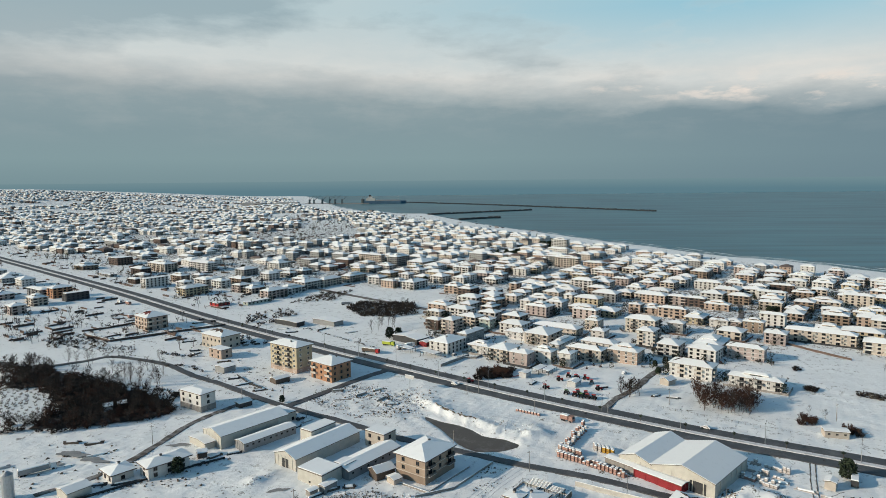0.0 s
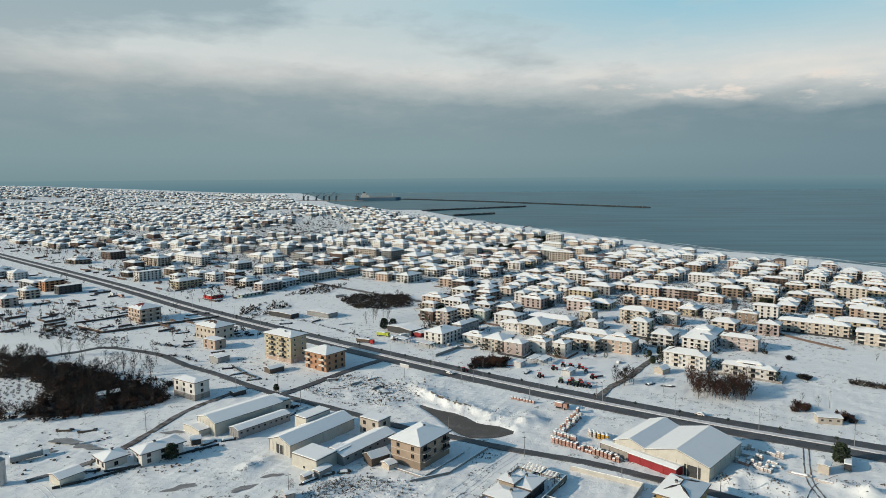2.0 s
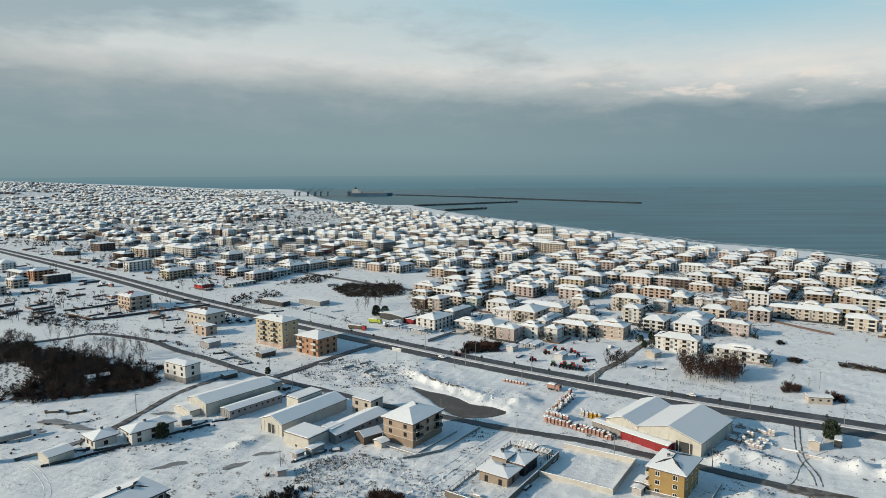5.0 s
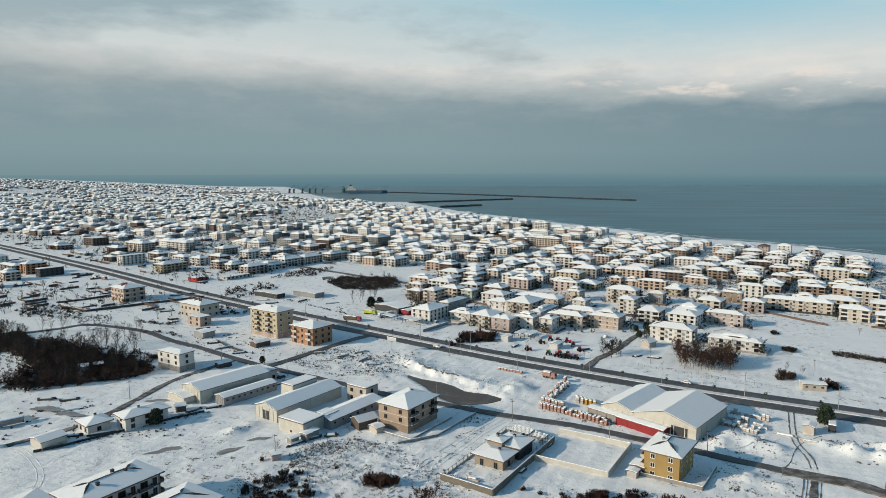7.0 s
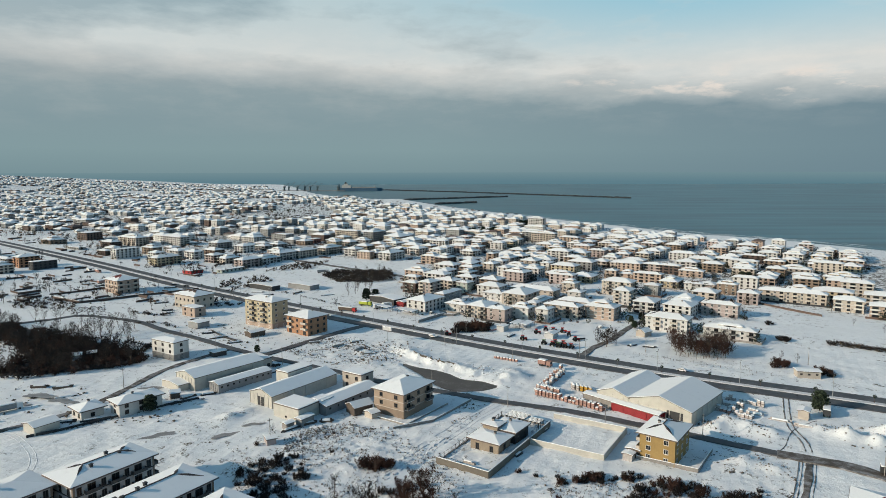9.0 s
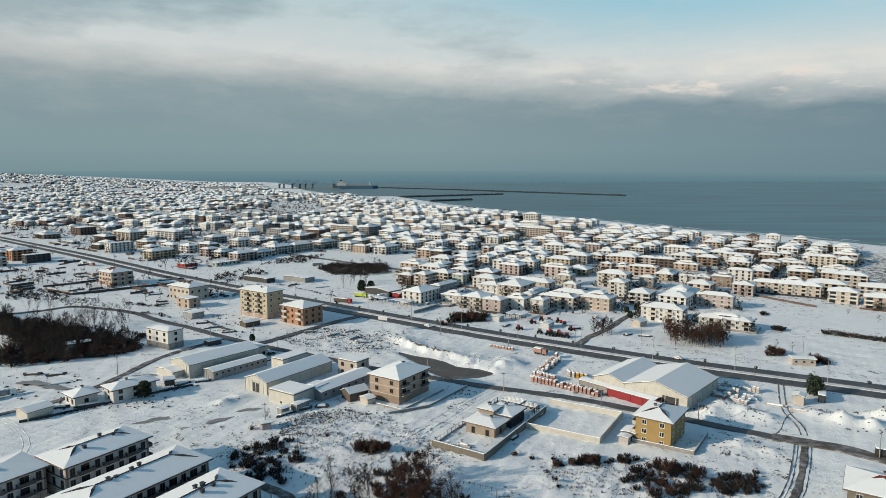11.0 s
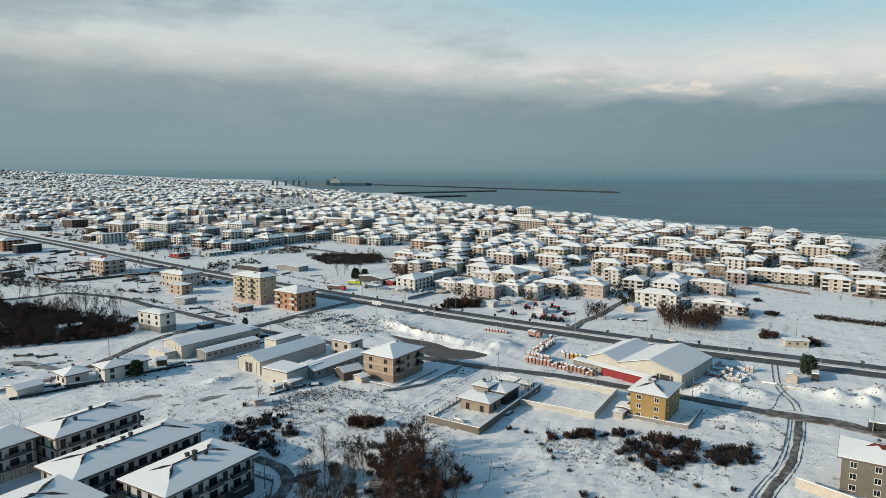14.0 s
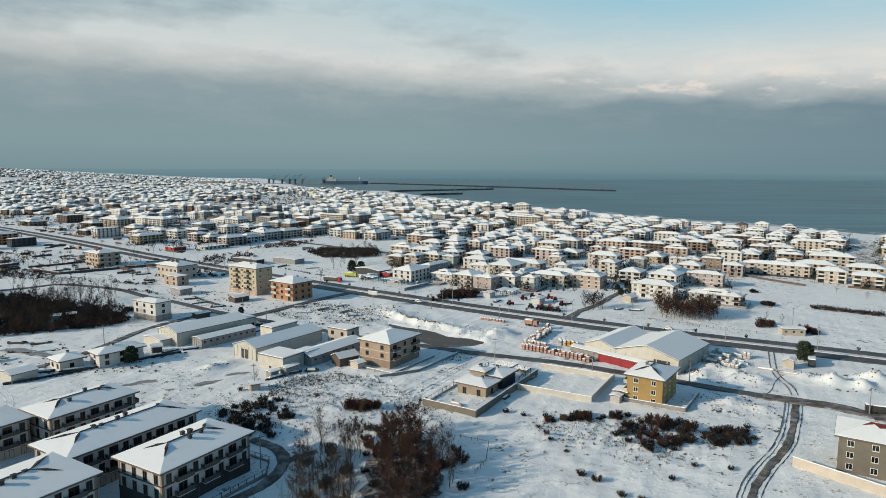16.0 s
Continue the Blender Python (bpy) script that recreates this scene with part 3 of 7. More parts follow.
for k, (line, off, wide) in enumerate(((DRIVE, 1.9, 0.5), (DRIVE, -1.8, 0.6), (DRIVE, 2.9, 0.35), (LANE, 0.95, 0.8), (LANE, -0.95, 0.8), (((100, 200), (108, 207), (119, 222), (131, 230)), 0, 0.6))):
    ribbon("track_%d" % (k + 11), shifted(line, off), wide, MUD, "dark wheel rut through snow", "track", lift=0.13, step=2.0, ragged=0.3, flat=False)
ribbon("track_17", ((103, 201.5), (112, 197), (121, 192), (129, 184), (150, 168)), 6.4, MUD, "wide muddy junction of a lane and a driveway", "track", lift=0.37, step=3.0, ragged=0.15)
ribbon("track_3", ((-62, 120), (-45, 135), (-40, 144), (-39, 153), (-43, 161), (-51, 166.5)), 3.4, MUD, "curved asphalt drive cleared of snow", "track", lift=0.32, ragged=0.1)
ribbon("track_4", ((-40, 149), (-37, 156), (-32, 159)), 2.2, MUD, "snowy footpath with wheel lines", "track", lift=0.29, ragged=0.2)
WHEEL = ((-34, 160), (-27, 173), (-18, 187), (-3, 211), (9, 231), (18, 244))
LOOP = ((-175, 222), (-159, 215), (-150, 210), (-138, 199), (-131, 189), (-128, 179), (-127, 165))
for k, (line, off) in enumerate(((WHEEL, 0.9), (WHEEL, -0.9), (WHEEL, 3.2), (WHEEL, 5.0), (LOOP, 0.9), (LOOP, -0.9))):
    ribbon("track_%d" % (k + 5), shifted(line, off), 0.8, RUT, "wheel rut pressed into deep snow", "track", lift=0.05, step=0.8, ragged=0.2, flat=False)
ribbon("road_5", ((62, 314), (72, 330), (84, 345), (106, 380), (138, 412), (180, 470), (215, 540), (250, 640), (300, 760)), 4.0, MUD, "snowy town street with wheel lines", lift=0.3, ragged=0.15)
ribbon("road_6", ((138, 412), (100, 440), (40, 490), (-60, 570), (-200, 690)), 6, MUD, "snowy town street with wheel lines", lift=0.29, ragged=0.15)

pond = Solid()
pond.add([(x, y, -0.42) for x, y in POND_RIM], [tuple(range(len(POND_RIM)))])
tagged(new("pond", pond.mesh("pond", [PONDM])), "muddy half-frozen pond in a snowy pit", "pond", kind="structure")


# ---- buildings ----
TOWN = "houses of the seaside town"
def window_mesh(w, h, rim, name):
    """A frame with a mullion, two panes set back in it and a sill, all of one piece."""
    t = 0.11
    xs = (-w / 2, -w / 2 + t, -0.045, 0.045, w / 2 - t, w / 2)
    zs = (-0.1, t, h - t, h)
    s, seen = Solid(), {}

    def face(pts, slot):
        ids = []
        for p in pts:
            if p not in seen:
                seen[p] = len(s.v)
                s.v.append(p)
            ids.append(seen[p])
        s.f.append(tuple(ids))
        s.m.append(slot)
    for i in range(5):
        for k in range(3):
            x0, x1, z0, z1 = xs[i], xs[i + 1], zs[k], zs[k + 1]
            y = -0.07
            if k == 1 and i in (1, 3):
                face(((x0, -0.02, z0), (x1, -0.02, z0), (x1, -0.02, z1), (x0, -0.02, z1)), 1)
                c = ((x0, z0), (x1, z0), (x1, z1), (x0, z1))
                for (a, b), (d, e) in zip(c, (*c[1:], c[0])):
                    face(((a, y, b), (d, y, e), (d, -0.02, e), (a, -0.02, b)), 0)
            else:
                face(((x0, y, z0), (x1, y, z0), (x1, y, z1), (x0, y, z1)), 0)
    o = ((xs[0], zs[0]), (xs[5], zs[0]), (xs[5], zs[3]), (xs[0], zs[3]))
    for (a, b), (d, e) in zip(o, (*o[1:], o[0])):
        face(((a, 0.04, b), (d, 0.04, e), (d, -0.07, e), (a, -0.07, b)), 0)
    return s.mesh(name, [rim, GLASS])


WINDOWS = {
    "std": window_mesh(1.5, 1.55, FRAMEW, "window_white"),
    "dark": window_mesh(1.5, 1.55, FRAMED, "window_dark"),
    "wide": window_mesh(2.0, 1.5, FRAMEW, "window_wide"),
    "tall": window_mesh(1.35, 2.2, FRAMED, "window_tall"),
    "door": window_mesh(2.2, 2.2, FRAMED, "balcony_door"),
    "slit": window_mesh(1.0, 0.7, FRAMED, "window_slit"),
}


def slab_mesh(w, d, name):
    return Solid().box(-w / 2, w / 2, -d, 0.05, -0.18, 0).mesh(name, [WHITE])


def railing_mesh(w, d, rail, name):
    """Three sides of a balcony, one piece."""
    s = Solid()
    o = [(-w / 2, 0), (-w / 2, -d), (w / 2, -d), (w / 2, 0)]
    n = [(-w / 2 + 0.08, 0), (-w / 2 + 0.08, -d + 0.08), (w / 2 - 0.08, -d + 0.08), (w / 2 - 0.08, 0)]
    v = [(*p, 0.004) for p in o] + [(*p, 1.0) for p in o] + [(*p, 0.004) for p in n] + [(*p, 1.0) for p in n]
    f = []
    for i in range(3):
        f += [(i, i + 1, 5 + i, 4 + i), (9 + i, 8 + i, 12 + i, 13 + i), (4 + i, 5 + i, 13 + i, 12 + i)]
    s.add(v, f + [(0, 4, 12, 8), (3, 11, 15, 7)])
    return s.mesh(name, [rail])


BALCONIES = {"dark": (slab_mesh(4.2, 1.3, "slab"), railing_mesh(4.2, 1.3, RAIL, "railing_dark")), "light": (slab_mesh(4.2, 1.3, "slab"), railing_mesh(4.2, 1.3, CREAM, "railing_light"))}
OCC = {}
HOMES = []


def occupy(x, y, r):
    for i in range(int((x - 60) // 60), int((x + 60) // 60) + 1):
        for j in range(int((y - 60) // 60), int((y + 60) // 60) + 1):
            OCC.setdefault((i, j), []).append((x, y, r))



def on_side(side, hx, hy, along, z):
    """The pose of a thing fixed on one side of a rectangle: 0 is -x, 1 is -y, 2 is +x, 3 is +y."""
    if side == 0:
        return pose(-hx, -along, z, 0, 0, -90)
    if side == 1:
        return pose(along, -hy, z, 0, 0, 0)
    if side == 2:
        return pose(hx, along, z, 0, 0, 90)
    return pose(-along, hy, z, 0, 0, 180)


def hip_lines(s, hx, hy, z, rise, width, slot=0, start=0.25, stop=1.0):
    """Bare strips where the snow has slipped off the hips and the ridge."""
    r = max(hx, hy) - min(hx, hy)
    ends = ((r, 0), (-r, 0)) if hx >= hy else ((0, r), (0, -r))
    top = z + rise
    s.tube((*ends[0], top), (*ends[1], top), width * 0.6, width * 0.6, 4, slot)
    for cx, cy in ((-hx, -hy), (hx, -hy), (hx, hy), (-hx, hy)):
        e = min(ends, key=lambda q: (q[0] - cx) ** 2 + (q[1] - cy) ** 2)
        b = start + 0.35 * abs(math.sin(cx * 3.1 + cy * 1.7))
        p = [cx + (e[0] - cx) * b, cy + (e[1] - cy) * b, z + rise * b]
        k = [cx + (e[0] - cx) * (b * 0.45 + 0.55), cy + (e[1] - cy) * (b * 0.45 + 0.55), z + rise * (b * 0.45 + 0.55)]
        s.tube(p, k, width * 0.25, width * 1.15, 4, slot).tube(k, (e[0], e[1], top), width * 1.15, width * 0.3, 4, slot)
    return s


def bare_patch(hx, hy, z, rise, side, size):
    """A ragged patch of tiles lying just over one slope of a hipped roof, near the ridge."""
    r = max(hx, hy) - min(hx, hy)
    e = ((r, 0), (-r, 0)) if hx >= hy else ((0, r), (0, -r))
    corners = {0: ((-hx, hy), (-hx, -hy)), 1: ((-hx, -hy), (hx, -hy)), 2: ((hx, -hy), (hx, hy)), 3: ((hx, hy), (-hx, hy))}[side]
    tops = [min(e, key=lambda q: (q[0] - c[0]) ** 2 + (q[1] - c[1]) ** 2) for c in corners]
    s = Solid()
    n = 7
    lo, hi = [], []
    for i in range(n):
        f = i / (n - 1)
        b = Vector((*corners[0], z)).lerp(Vector((*corners[1], z)), f)
        t = Vector((*tops[0], z + rise)).lerp(Vector((*tops[1], z + rise)), f)
        lo.append(t.lerp(b, size * (0.35 + 0.65 * abs(math.sin(i * 1.9 + hx)))) + Vector((0, 0, 0.03)))
        hi.append(t.lerp(b, 0.03) + Vector((0, 0, 0.03)))
    return s.add(lo + hi, [(i, i + 1, n + i + 1, n + i) for i in range(n - 1)])


def house(x, y, rot, lx, ly, storeys, wall, label, trim=None, style="std", gap=3.4, balcony=None, balcony_sides=(), rise=None, lines=False, single=True, group="", category="house",
          high=None, eave=1.05, base=None, chimneys=1, flat=False, ground_floor=True, name="house", z=None, bare=None, attic=False, corners=None):
    h = high or storeys * 2.38 + 0.3
    if group == TOWN:
        HOMES.append((x, y, rot, lx / 2, ly / 2))
    n = max(1, round(ly / lx))
    for k in range(n):
        a = ((k + 0.5) / n - 0.5) * ly
        occupy(x - math.sin(radians(rot)) * a, y + math.cos(radians(rot)) * a, max(lx, ly / n) * 0.55)
    fl = h / storeys
    hx, hy = lx / 2, ly / 2
    t = thing(name, label, category, x, y, ground_z(x, y) if z is None else z, rot, group)
    rnd = random.Random(int(x * 13 + y * 7))
    s = Solid()
    s.box(-hx, hx, -hy, hy, (fl if base else -0.6), h, 0)
    mats = [wall]
    if base:
        s.box(-hx - 0.05, hx + 0.05, -hy - 0.05, hy + 0.05, -0.6, fl, 1)
        mats.append(base)
    part("wall", s, mats, t)
    if trim:
        s = Solid()
        for k in range(1, storeys):
            s.box(-hx - 0.12, hx + 0.12, -hy - 0.12, hy + 0.12, k * fl - 0.16, k * fl + 0.10)
        part("cornice", s, trim, t)
    rise = rise if rise is not None else min(hx, hy) * 0.36
    ex, ey = hx + eave * (0.7 if group == TOWN else 1), hy + eave * (0.7 if group == TOWN else 1)
    if flat:
        s = Solid().box(-hx - 0.15, hx + 0.15, -hy - 0.15, hy + 0.15, h, h + 0.35)
        roof = part("roof", s, FASCIA, t)
        part("snow_cover", Solid().box(-hx, hx, -hy, hy, h + 0.35, h + 0.55, 0, 0.1), ROOF_SNOW, roof, "smooth white snow")
        top = h + 0.5
    else:
        roof = part("roof", Solid().hip(ex, ey, h, rise, 0, 0.3), EAVE if group == TOWN else FASCIA, t)
        part("snow_cover", Solid().hip(ex - 0.1, ey - 0.1, h + 0.304, rise, 0, 0.14), ROOF_SNOW, roof, "smooth white snow")
        top = h + 0.44 + rise
        if lines:
            part("ridge_tiles", hip_lines(Solid(), ex - 0.04, ey - 0.04, h + 0.40, rise, 0.42), TILE, roof, "bare dark ridge tiles")
        if bare:
            part("bare_tiles", bare_patch(ex - 0.1, ey - 0.1, h + 0.46, rise, bare[0], bare[1]), bare[2], roof, "bare roof tiles where the snow slid off")
    for k in range(chimneys):
        cx, cy = rnd.uniform(-0.4, 0.4) * hx, rnd.uniform(-0.35, 0.35) * hy
        cz = top - 0.2 - (0 if flat else rise * max(abs(cx) / hx, abs(cy) / hy) * 0.9)
        part("chimney", Solid().box(cx - 0.4, cx + 0.4, cy - 0.35, cy + 0.35, cz - 0.6, cz + 0.9), CHAR if wall is CLAD else CONCRETE, roof)
        if single:
            part("chimney_cap", Solid().box(cx - 0.5, cx + 0.5, cy - 0.45, cy + 0.45, cz + 0.904, cz + 1.05), CHAR, roof)
    for cx, cy in ((-hx, -hy), (hx, -hy), (hx, hy), (-hx, hy)) if corners else ():
        part("corner_panel", Solid().box(cx - 0.55 if cx > 0 else cx - 0.06, cx + 0.06 if cx > 0 else cx + 0.55, cy - 0.55 if cy > 0 else cy - 0.06, cy + 0.06 if cy > 0 else cy + 0.55, fl, h - 0.02), corners, t)
    if attic and not flat:
        ax, ay = hx * 0.5, hy * (0.42 + 0.16 * rnd.random())
        z0 = h + rise * 0.30
        at = part("attic", Solid().box(-ax, ax, -ay, ay, z0, h + rise * 0.5 + 1.35), wall, t)
        part("attic_window", Solid().box(-ax - 0.05, -ax + 0.05, -ay * 0.5, ay * 0.5, h + rise * 0.45 + 0.3, h + rise * 0.45 + 1.1), GLASS, at)
        part("attic_roof", Solid().hip(ax + 0.35, ay + 0.35, h + rise * 0.5 + 1.354, min(ax, ay) * 0.36, 0, 0.22), ROOF_SNOW, at, "smooth white snow")
    joined = Solid()
    for side in range(4):
        half = hy if side in (0, 2) else hx
        n = max(1, int((2 * half - 1.0) / gap))
        for k in range(storeys):
            if k == 0 and not ground_floor:
                continue
            for i in range(n):
                a = (i + 0.5) / n * 2 * half - half
                wide = balcony and side in balcony_sides and i % 2 == (0 if n < 4 else 1)
                kind = "door" if wide else style
                if single:
                    part("window", WINDOWS[kind], None, t, at=on_side(side, hx, hy, a, k * fl + (0.15 if kind in ("door", "tall") else 0.72)))
                    if wide and k > 0:
                        b = part("balcony", BALCONIES[balcony][0], None, t, at=on_side(side, hx, hy, a, k * fl + 0.1))
                        part("railing", BALCONIES[balcony][1], None, b)
                else:
                    m = on_side(side, hx, hy, a, k * fl + (0.1 if wide else 0.9))
                    # wide dark panes stand in for the shade inside balcony recesses
                    w, q = (3.3, 2.15) if wide else (1.75, 1.6)
                    b = Solid().box(-w / 2, w / 2, -0.06, 0.03, 0, q, 0)
                    if wide and k > 0:
                        b.box(-w / 2 - 1.0, w / 2 + 1.0, -1.2, 0.0, -0.15, 0, 1).box(-w / 2 - 1.0, w / 2 + 1.0, -1.2, -1.1, 0, 0.85, 1)
                    joined.v += [tuple(m @ Vector(p)) for p in b.v]
                    kk = len(joined.v) - len(b.v)
                    joined.f += [tuple(kk + i2 for i2 in q2) for q2 in b.f]
                    joined.m += b.m
    if not single and joined.v:
        tagged(part("glazing", joined, [GLASS, trim or wall], t), kind="stuff")
    return t


def shed(x, y, rot, lx, ly, h, rise, wall, label, along="x", door=None, group="", category="shed", posts=0, name="shed", lights=0):
    """A low building with a pitched snow-covered roof and steel or rendered walls."""
    t = thing(name, label, category, x, y, ground_z(x, y), rot, group)
    hx, hy = lx / 2, ly / 2
    s = Solid().box(-hx, hx, -hy, hy, -0.5, h)
    if along == "x":
        s.add([(-hx, -hy, h), (-hx, hy, h), (-hx, 0, h + rise)], [(0, 2, 1)]).add([(hx, -hy, h), (hx, hy, h), (hx, 0, h + rise)], [(0, 1, 2)])
    else:
        s.add([(-hx, -hy, h), (hx, -hy, h), (0, -hy, h + rise)], [(0, 1, 2)]).add([(-hx, hy, h), (hx, hy, h), (0, hy, h + rise)], [(0, 2, 1)])
    part("wall", s, wall, t)
    roof = part("roof", Solid().gable(hx + 0.4, hy + 0.4, h - 0.05, rise, 0, 0.18, along), FASCIA, t)
    part("snow_cover", Solid().gable(hx + 0.35, hy + 0.35, h + 0.134, rise, 0, 0.18, along), ROOF_SNOW, roof, "smooth white snow")
    if door:
        side, a, w, dh = door
        part("gate", Solid().box(-w / 2, w / 2, -0.08, 0.06, 0, dh), CHAR, t, "dark sliding gate", at=on_side(side, hx, hy, a, 0))
    for k in range(lights):
        part("window", WINDOWS["slit"], None, t, at=on_side(1, hx, hy, -hx + lx * (k + 0.5) / lights, h - 1.5))
    for side in (0, 1, 2, 3) if posts else ():
        half = hy if side in (0, 2) else hx
        for i in range(posts + 1):
            a = -half + 2 * half * i / posts
            part("wall_rib", Solid().box(-0.15, 0.15, -0.12, 0.05, 0, h - 0.1), wall, t, at=on_side(side, hx, hy, a, 0))
    return t


def garden_wall(pts, h, thick, mat, label, name="wall_enclosure", category="wall", cap=True):
    t = thing(name, label, category, pts[0][0], pts[0][1], 0)
    ox, oy = pts[0]
    for (ax, ay), (bx, by) in zip(pts, pts[1:]):
        d = math.hypot(bx - ax, by - ay)
        m = pose(ax - ox, ay - oy, ground_z(ax, ay), 0, 0, math.degrees(math.atan2(by - ay, bx - ax)))
        part("wall_run", Solid().box(0, d, -thick / 2, thick / 2, -0.6, h), mat, t, at=m)
        if cap:
            part("snow_cap", Solid().box(0, d, -thick / 2 - 0.03, thick / 2 + 0.03, h + 0.004, h + 0.14, 0, 0.05), SNOW, t, at=m)
    return t


# ---- the buildings on the near side of the highway ----
G = "near buildings"
house(-20, 240.5, 57, 18.5, 14.0, 3, SAND, "sand-coloured three-storey house with snowy hipped roof and plain ground floor", trim=CREAM, style="dark", gap=4.4, balcony="dark", balcony_sides=(1,), base=TAN, ground_floor=False, high=9.0, group=G, eave=0.9)
house(-113, 377, 57, 12.0, 23.5, 5, YELLOW, "tall pale yellow apartment block with stacked balconies", style="std", gap=3.9, balcony="dark", balcony_sides=(0,), high=15.6, base=PEACH, group=G, category="apartment block", rise=2.0)
house(-85, 360.5, 55, 14.5, 17.5, 3, ORANGE, "unfinished orange brick house with white corner balconies", style="dark", gap=4.2, balcony="light", balcony_sides=(0,), high=9.6, group=G)
house(-178, 430, 57, 15.0, 22, 2, CREAM, "cream two-storey house with half-bare roof", style="dark", gap=4.0, high=8.6, bare=(0, 0.5, BROWN), group=G)
house(-167, 402, 57, 8.0, 13, 2, PEACH, "small unfinished brown house with flat roof", style="dark", gap=4.5, high=5.6, flat=True, group=G, chimneys=0)
house(-256, 485, 54, 16.5, 19, 3, PEACH, "peach and white three-storey house with partly red roof", trim=WHITE, style="dark", gap=4.0, balcony="light", balcony_sides=(1,), high=9.6, bare=(0, 0.7, RED_TILE), group=G)
house(-140.5, 308.5, 60, 8.5, 16.5, 3, WHITE, "white clad house above a dark open ground floor", style="dark", gap=4.6, high=8.6, base=CONCRETE, rise=0.9, eave=0.3, group=G, chimneys=0)
shed(-103.5, 276, 53, 34, 14, 5.4, 2.0, SHEET, "long pale steel warehouse under deep snow", group=G, category="warehouse", posts=6)
shed(-92, 268, 53, 26, 6.5, 3.6, 0.9, GREYSHEET, "low grey warehouse annexe with a row of small windows", group=G, category="warehouse", posts=5, lights=9)
shed(-118, 263, 53, 5.5, 13, 2.6, 0.7, SHEET, "lean-to porch along a warehouse gable", group=G, category="porch")
house(-93, 293, 53, 8, 12, 1, CREAM, "flat-roofed cream annexe behind a warehouse", high=4.4, flat=True, group=G, chimneys=0, style="dark")
shed(-66, 256.5, 56.5, 35, 12.5, 4.6, 2.2, SHEET, "pale ribbed steel workshop under snow", group=G, category="warehouse", posts=6, door=(0, 0, 3.6, 3.6))
house(-69, 268, 56.5, 14, 7, 1, SHEET, "taller box at the back of a workshop", high=7.2, flat=True, group=G, chimneys=0, style="slit", gap=40)
house(-59.5, 232.5, 58, 10.5, 13, 1, SHEET, "pale steel-clad box building with snowy lid", high=4.8, flat=True, group=G, chimneys=0, style="slit", gap=40)
house(-51.0, 238.5, 58, 6.0, 6.0, 1, CHAR, "dark steel lean-to between workshops", high=4.4, flat=True, group=G, chimneys=0, style="slit", gap=40)
shed(-44, 246.5, 56, 29, 9.5, 3.4, 1.4, GREYSHEET, "low workshop wing with long snowy roof", group=G, category="warehouse", posts=5, lights=7)
house(-41.5, 265.5, 57, 7.6, 10.5, 2, CREAM, "small cream flat-roofed office block", high=6.2, flat=True, style="dark", gap=4.5, group=G, chimneys=0)
shed(-36.5, 236.5, 40, 8.0, 6.0, 2.8, 1.6, WOOD, "dark timber hut with drooping snowy roof", group=G, category="hut")
shed(-31, 231, 45, 3.5, 4.5, 2.0, 0.6, CREAM, "tiny block hut under snow", group=G, category="hut")
house(66.8, 200.5, 55, 15.0, 11.0, 3, MUSTARD, "mustard yellow three-storey house with white window surrounds", style="std", gap=4.0, balcony="light", balcony_sides=(3,), high=8.6, group=G, lines=True)
house(11.5, 205.5, 57, 8.0, 10.5, 1, VILLA, "single-storey brown villa with overhanging snowy roof", style="tall", gap=3.6, high=3.5, eave=1.1, group=G, chimneys=1, rise=1.1, category="villa")
house(18.5, 213.5, 57, 9.5, 9.0, 1, CHAR, "taller dark wing of a villa with snowy roof", style="tall", gap=3.6, high=4.2, eave=0.8, group=G, chimneys=1, rise=0.9, category="villa")
house(13.0, 212.5, 57, 5.2, 5.6, 1, VILLA, "raised middle room of a villa with snowy roof", style="slit", gap=5, high=5.2, eave=0.6, group=G, chimneys=2, rise=0.6, category="villa")
house(-98, 170, 58.5, 23, 12.5, 3, CLAD, "white panelled three-storey apartment block with dark corner bands", trim=CHAR, corners=TAN, style="tall", gap=2.9, balcony="dark", balcony_sides=(1, 2), high=9.4, base=CREAM, lines=True, group="three alike apartment blocks", category="apartment block", chimneys=3, rise=1.8)
house(-78.5, 152, 58.5, 33, 13.5, 3, CLAD, "long white panelled apartment block with dark corner bands", trim=CHAR, corners=TAN, style="tall", gap=2.9, balcony="dark", balcony_sides=(1, 2), high=9.4, base=CREAM, lines=True, group="three alike apartment blocks", category="apartment block", chimneys=5, rise=1.9)
house(-58.5, 142, 60, 24, 14.5, 3, CLAD, "white panelled apartment block with charcoal ground floor", trim=CHAR, corners=TAN, style="tall", gap=2.9, balcony="dark", balcony_sides=(1, 2), high=9.4, base=CHAR, lines=True, group="three alike apartment blocks", category="apartment block", chimneys=5, rise=1.9)
house(-117, 152, 58.5, 24, 13, 3, CLAD, "white panelled apartment block with dark balconies", trim=CHAR, corners=TAN, style="tall", gap=2.9, balcony="dark", balcony_sides=(1, 2), high=9.0, base=CREAM, group="three alike apartment blocks", category="apartment block", chimneys=3, rise=1.8)
house(-86, 120, 58.5, 28, 17, 3, CLAD, "white panelled apartment block under deep snow", trim=CHAR, corners=TAN, style="tall", gap=2.9, balcony="dark", balcony_sides=(1, 2), high=9.4, base=CREAM, lines=True, group="three alike apartment blocks", category="apartment block", chimneys=4, rise=1.9)
house(107.5, 150, 57, 13, 20, 3, TAUPE, "grey-brown three-storey house with white window surrounds behind a wall", style="std", gap=4.0, high=8.6, group=G, bare=(0, 0.3, RED_TILE))
shed(-146, 217, 58, 8.5, 8.0, 2.8, 1.0, SHEET, "small pale shed with arched snowy roof", group=G)
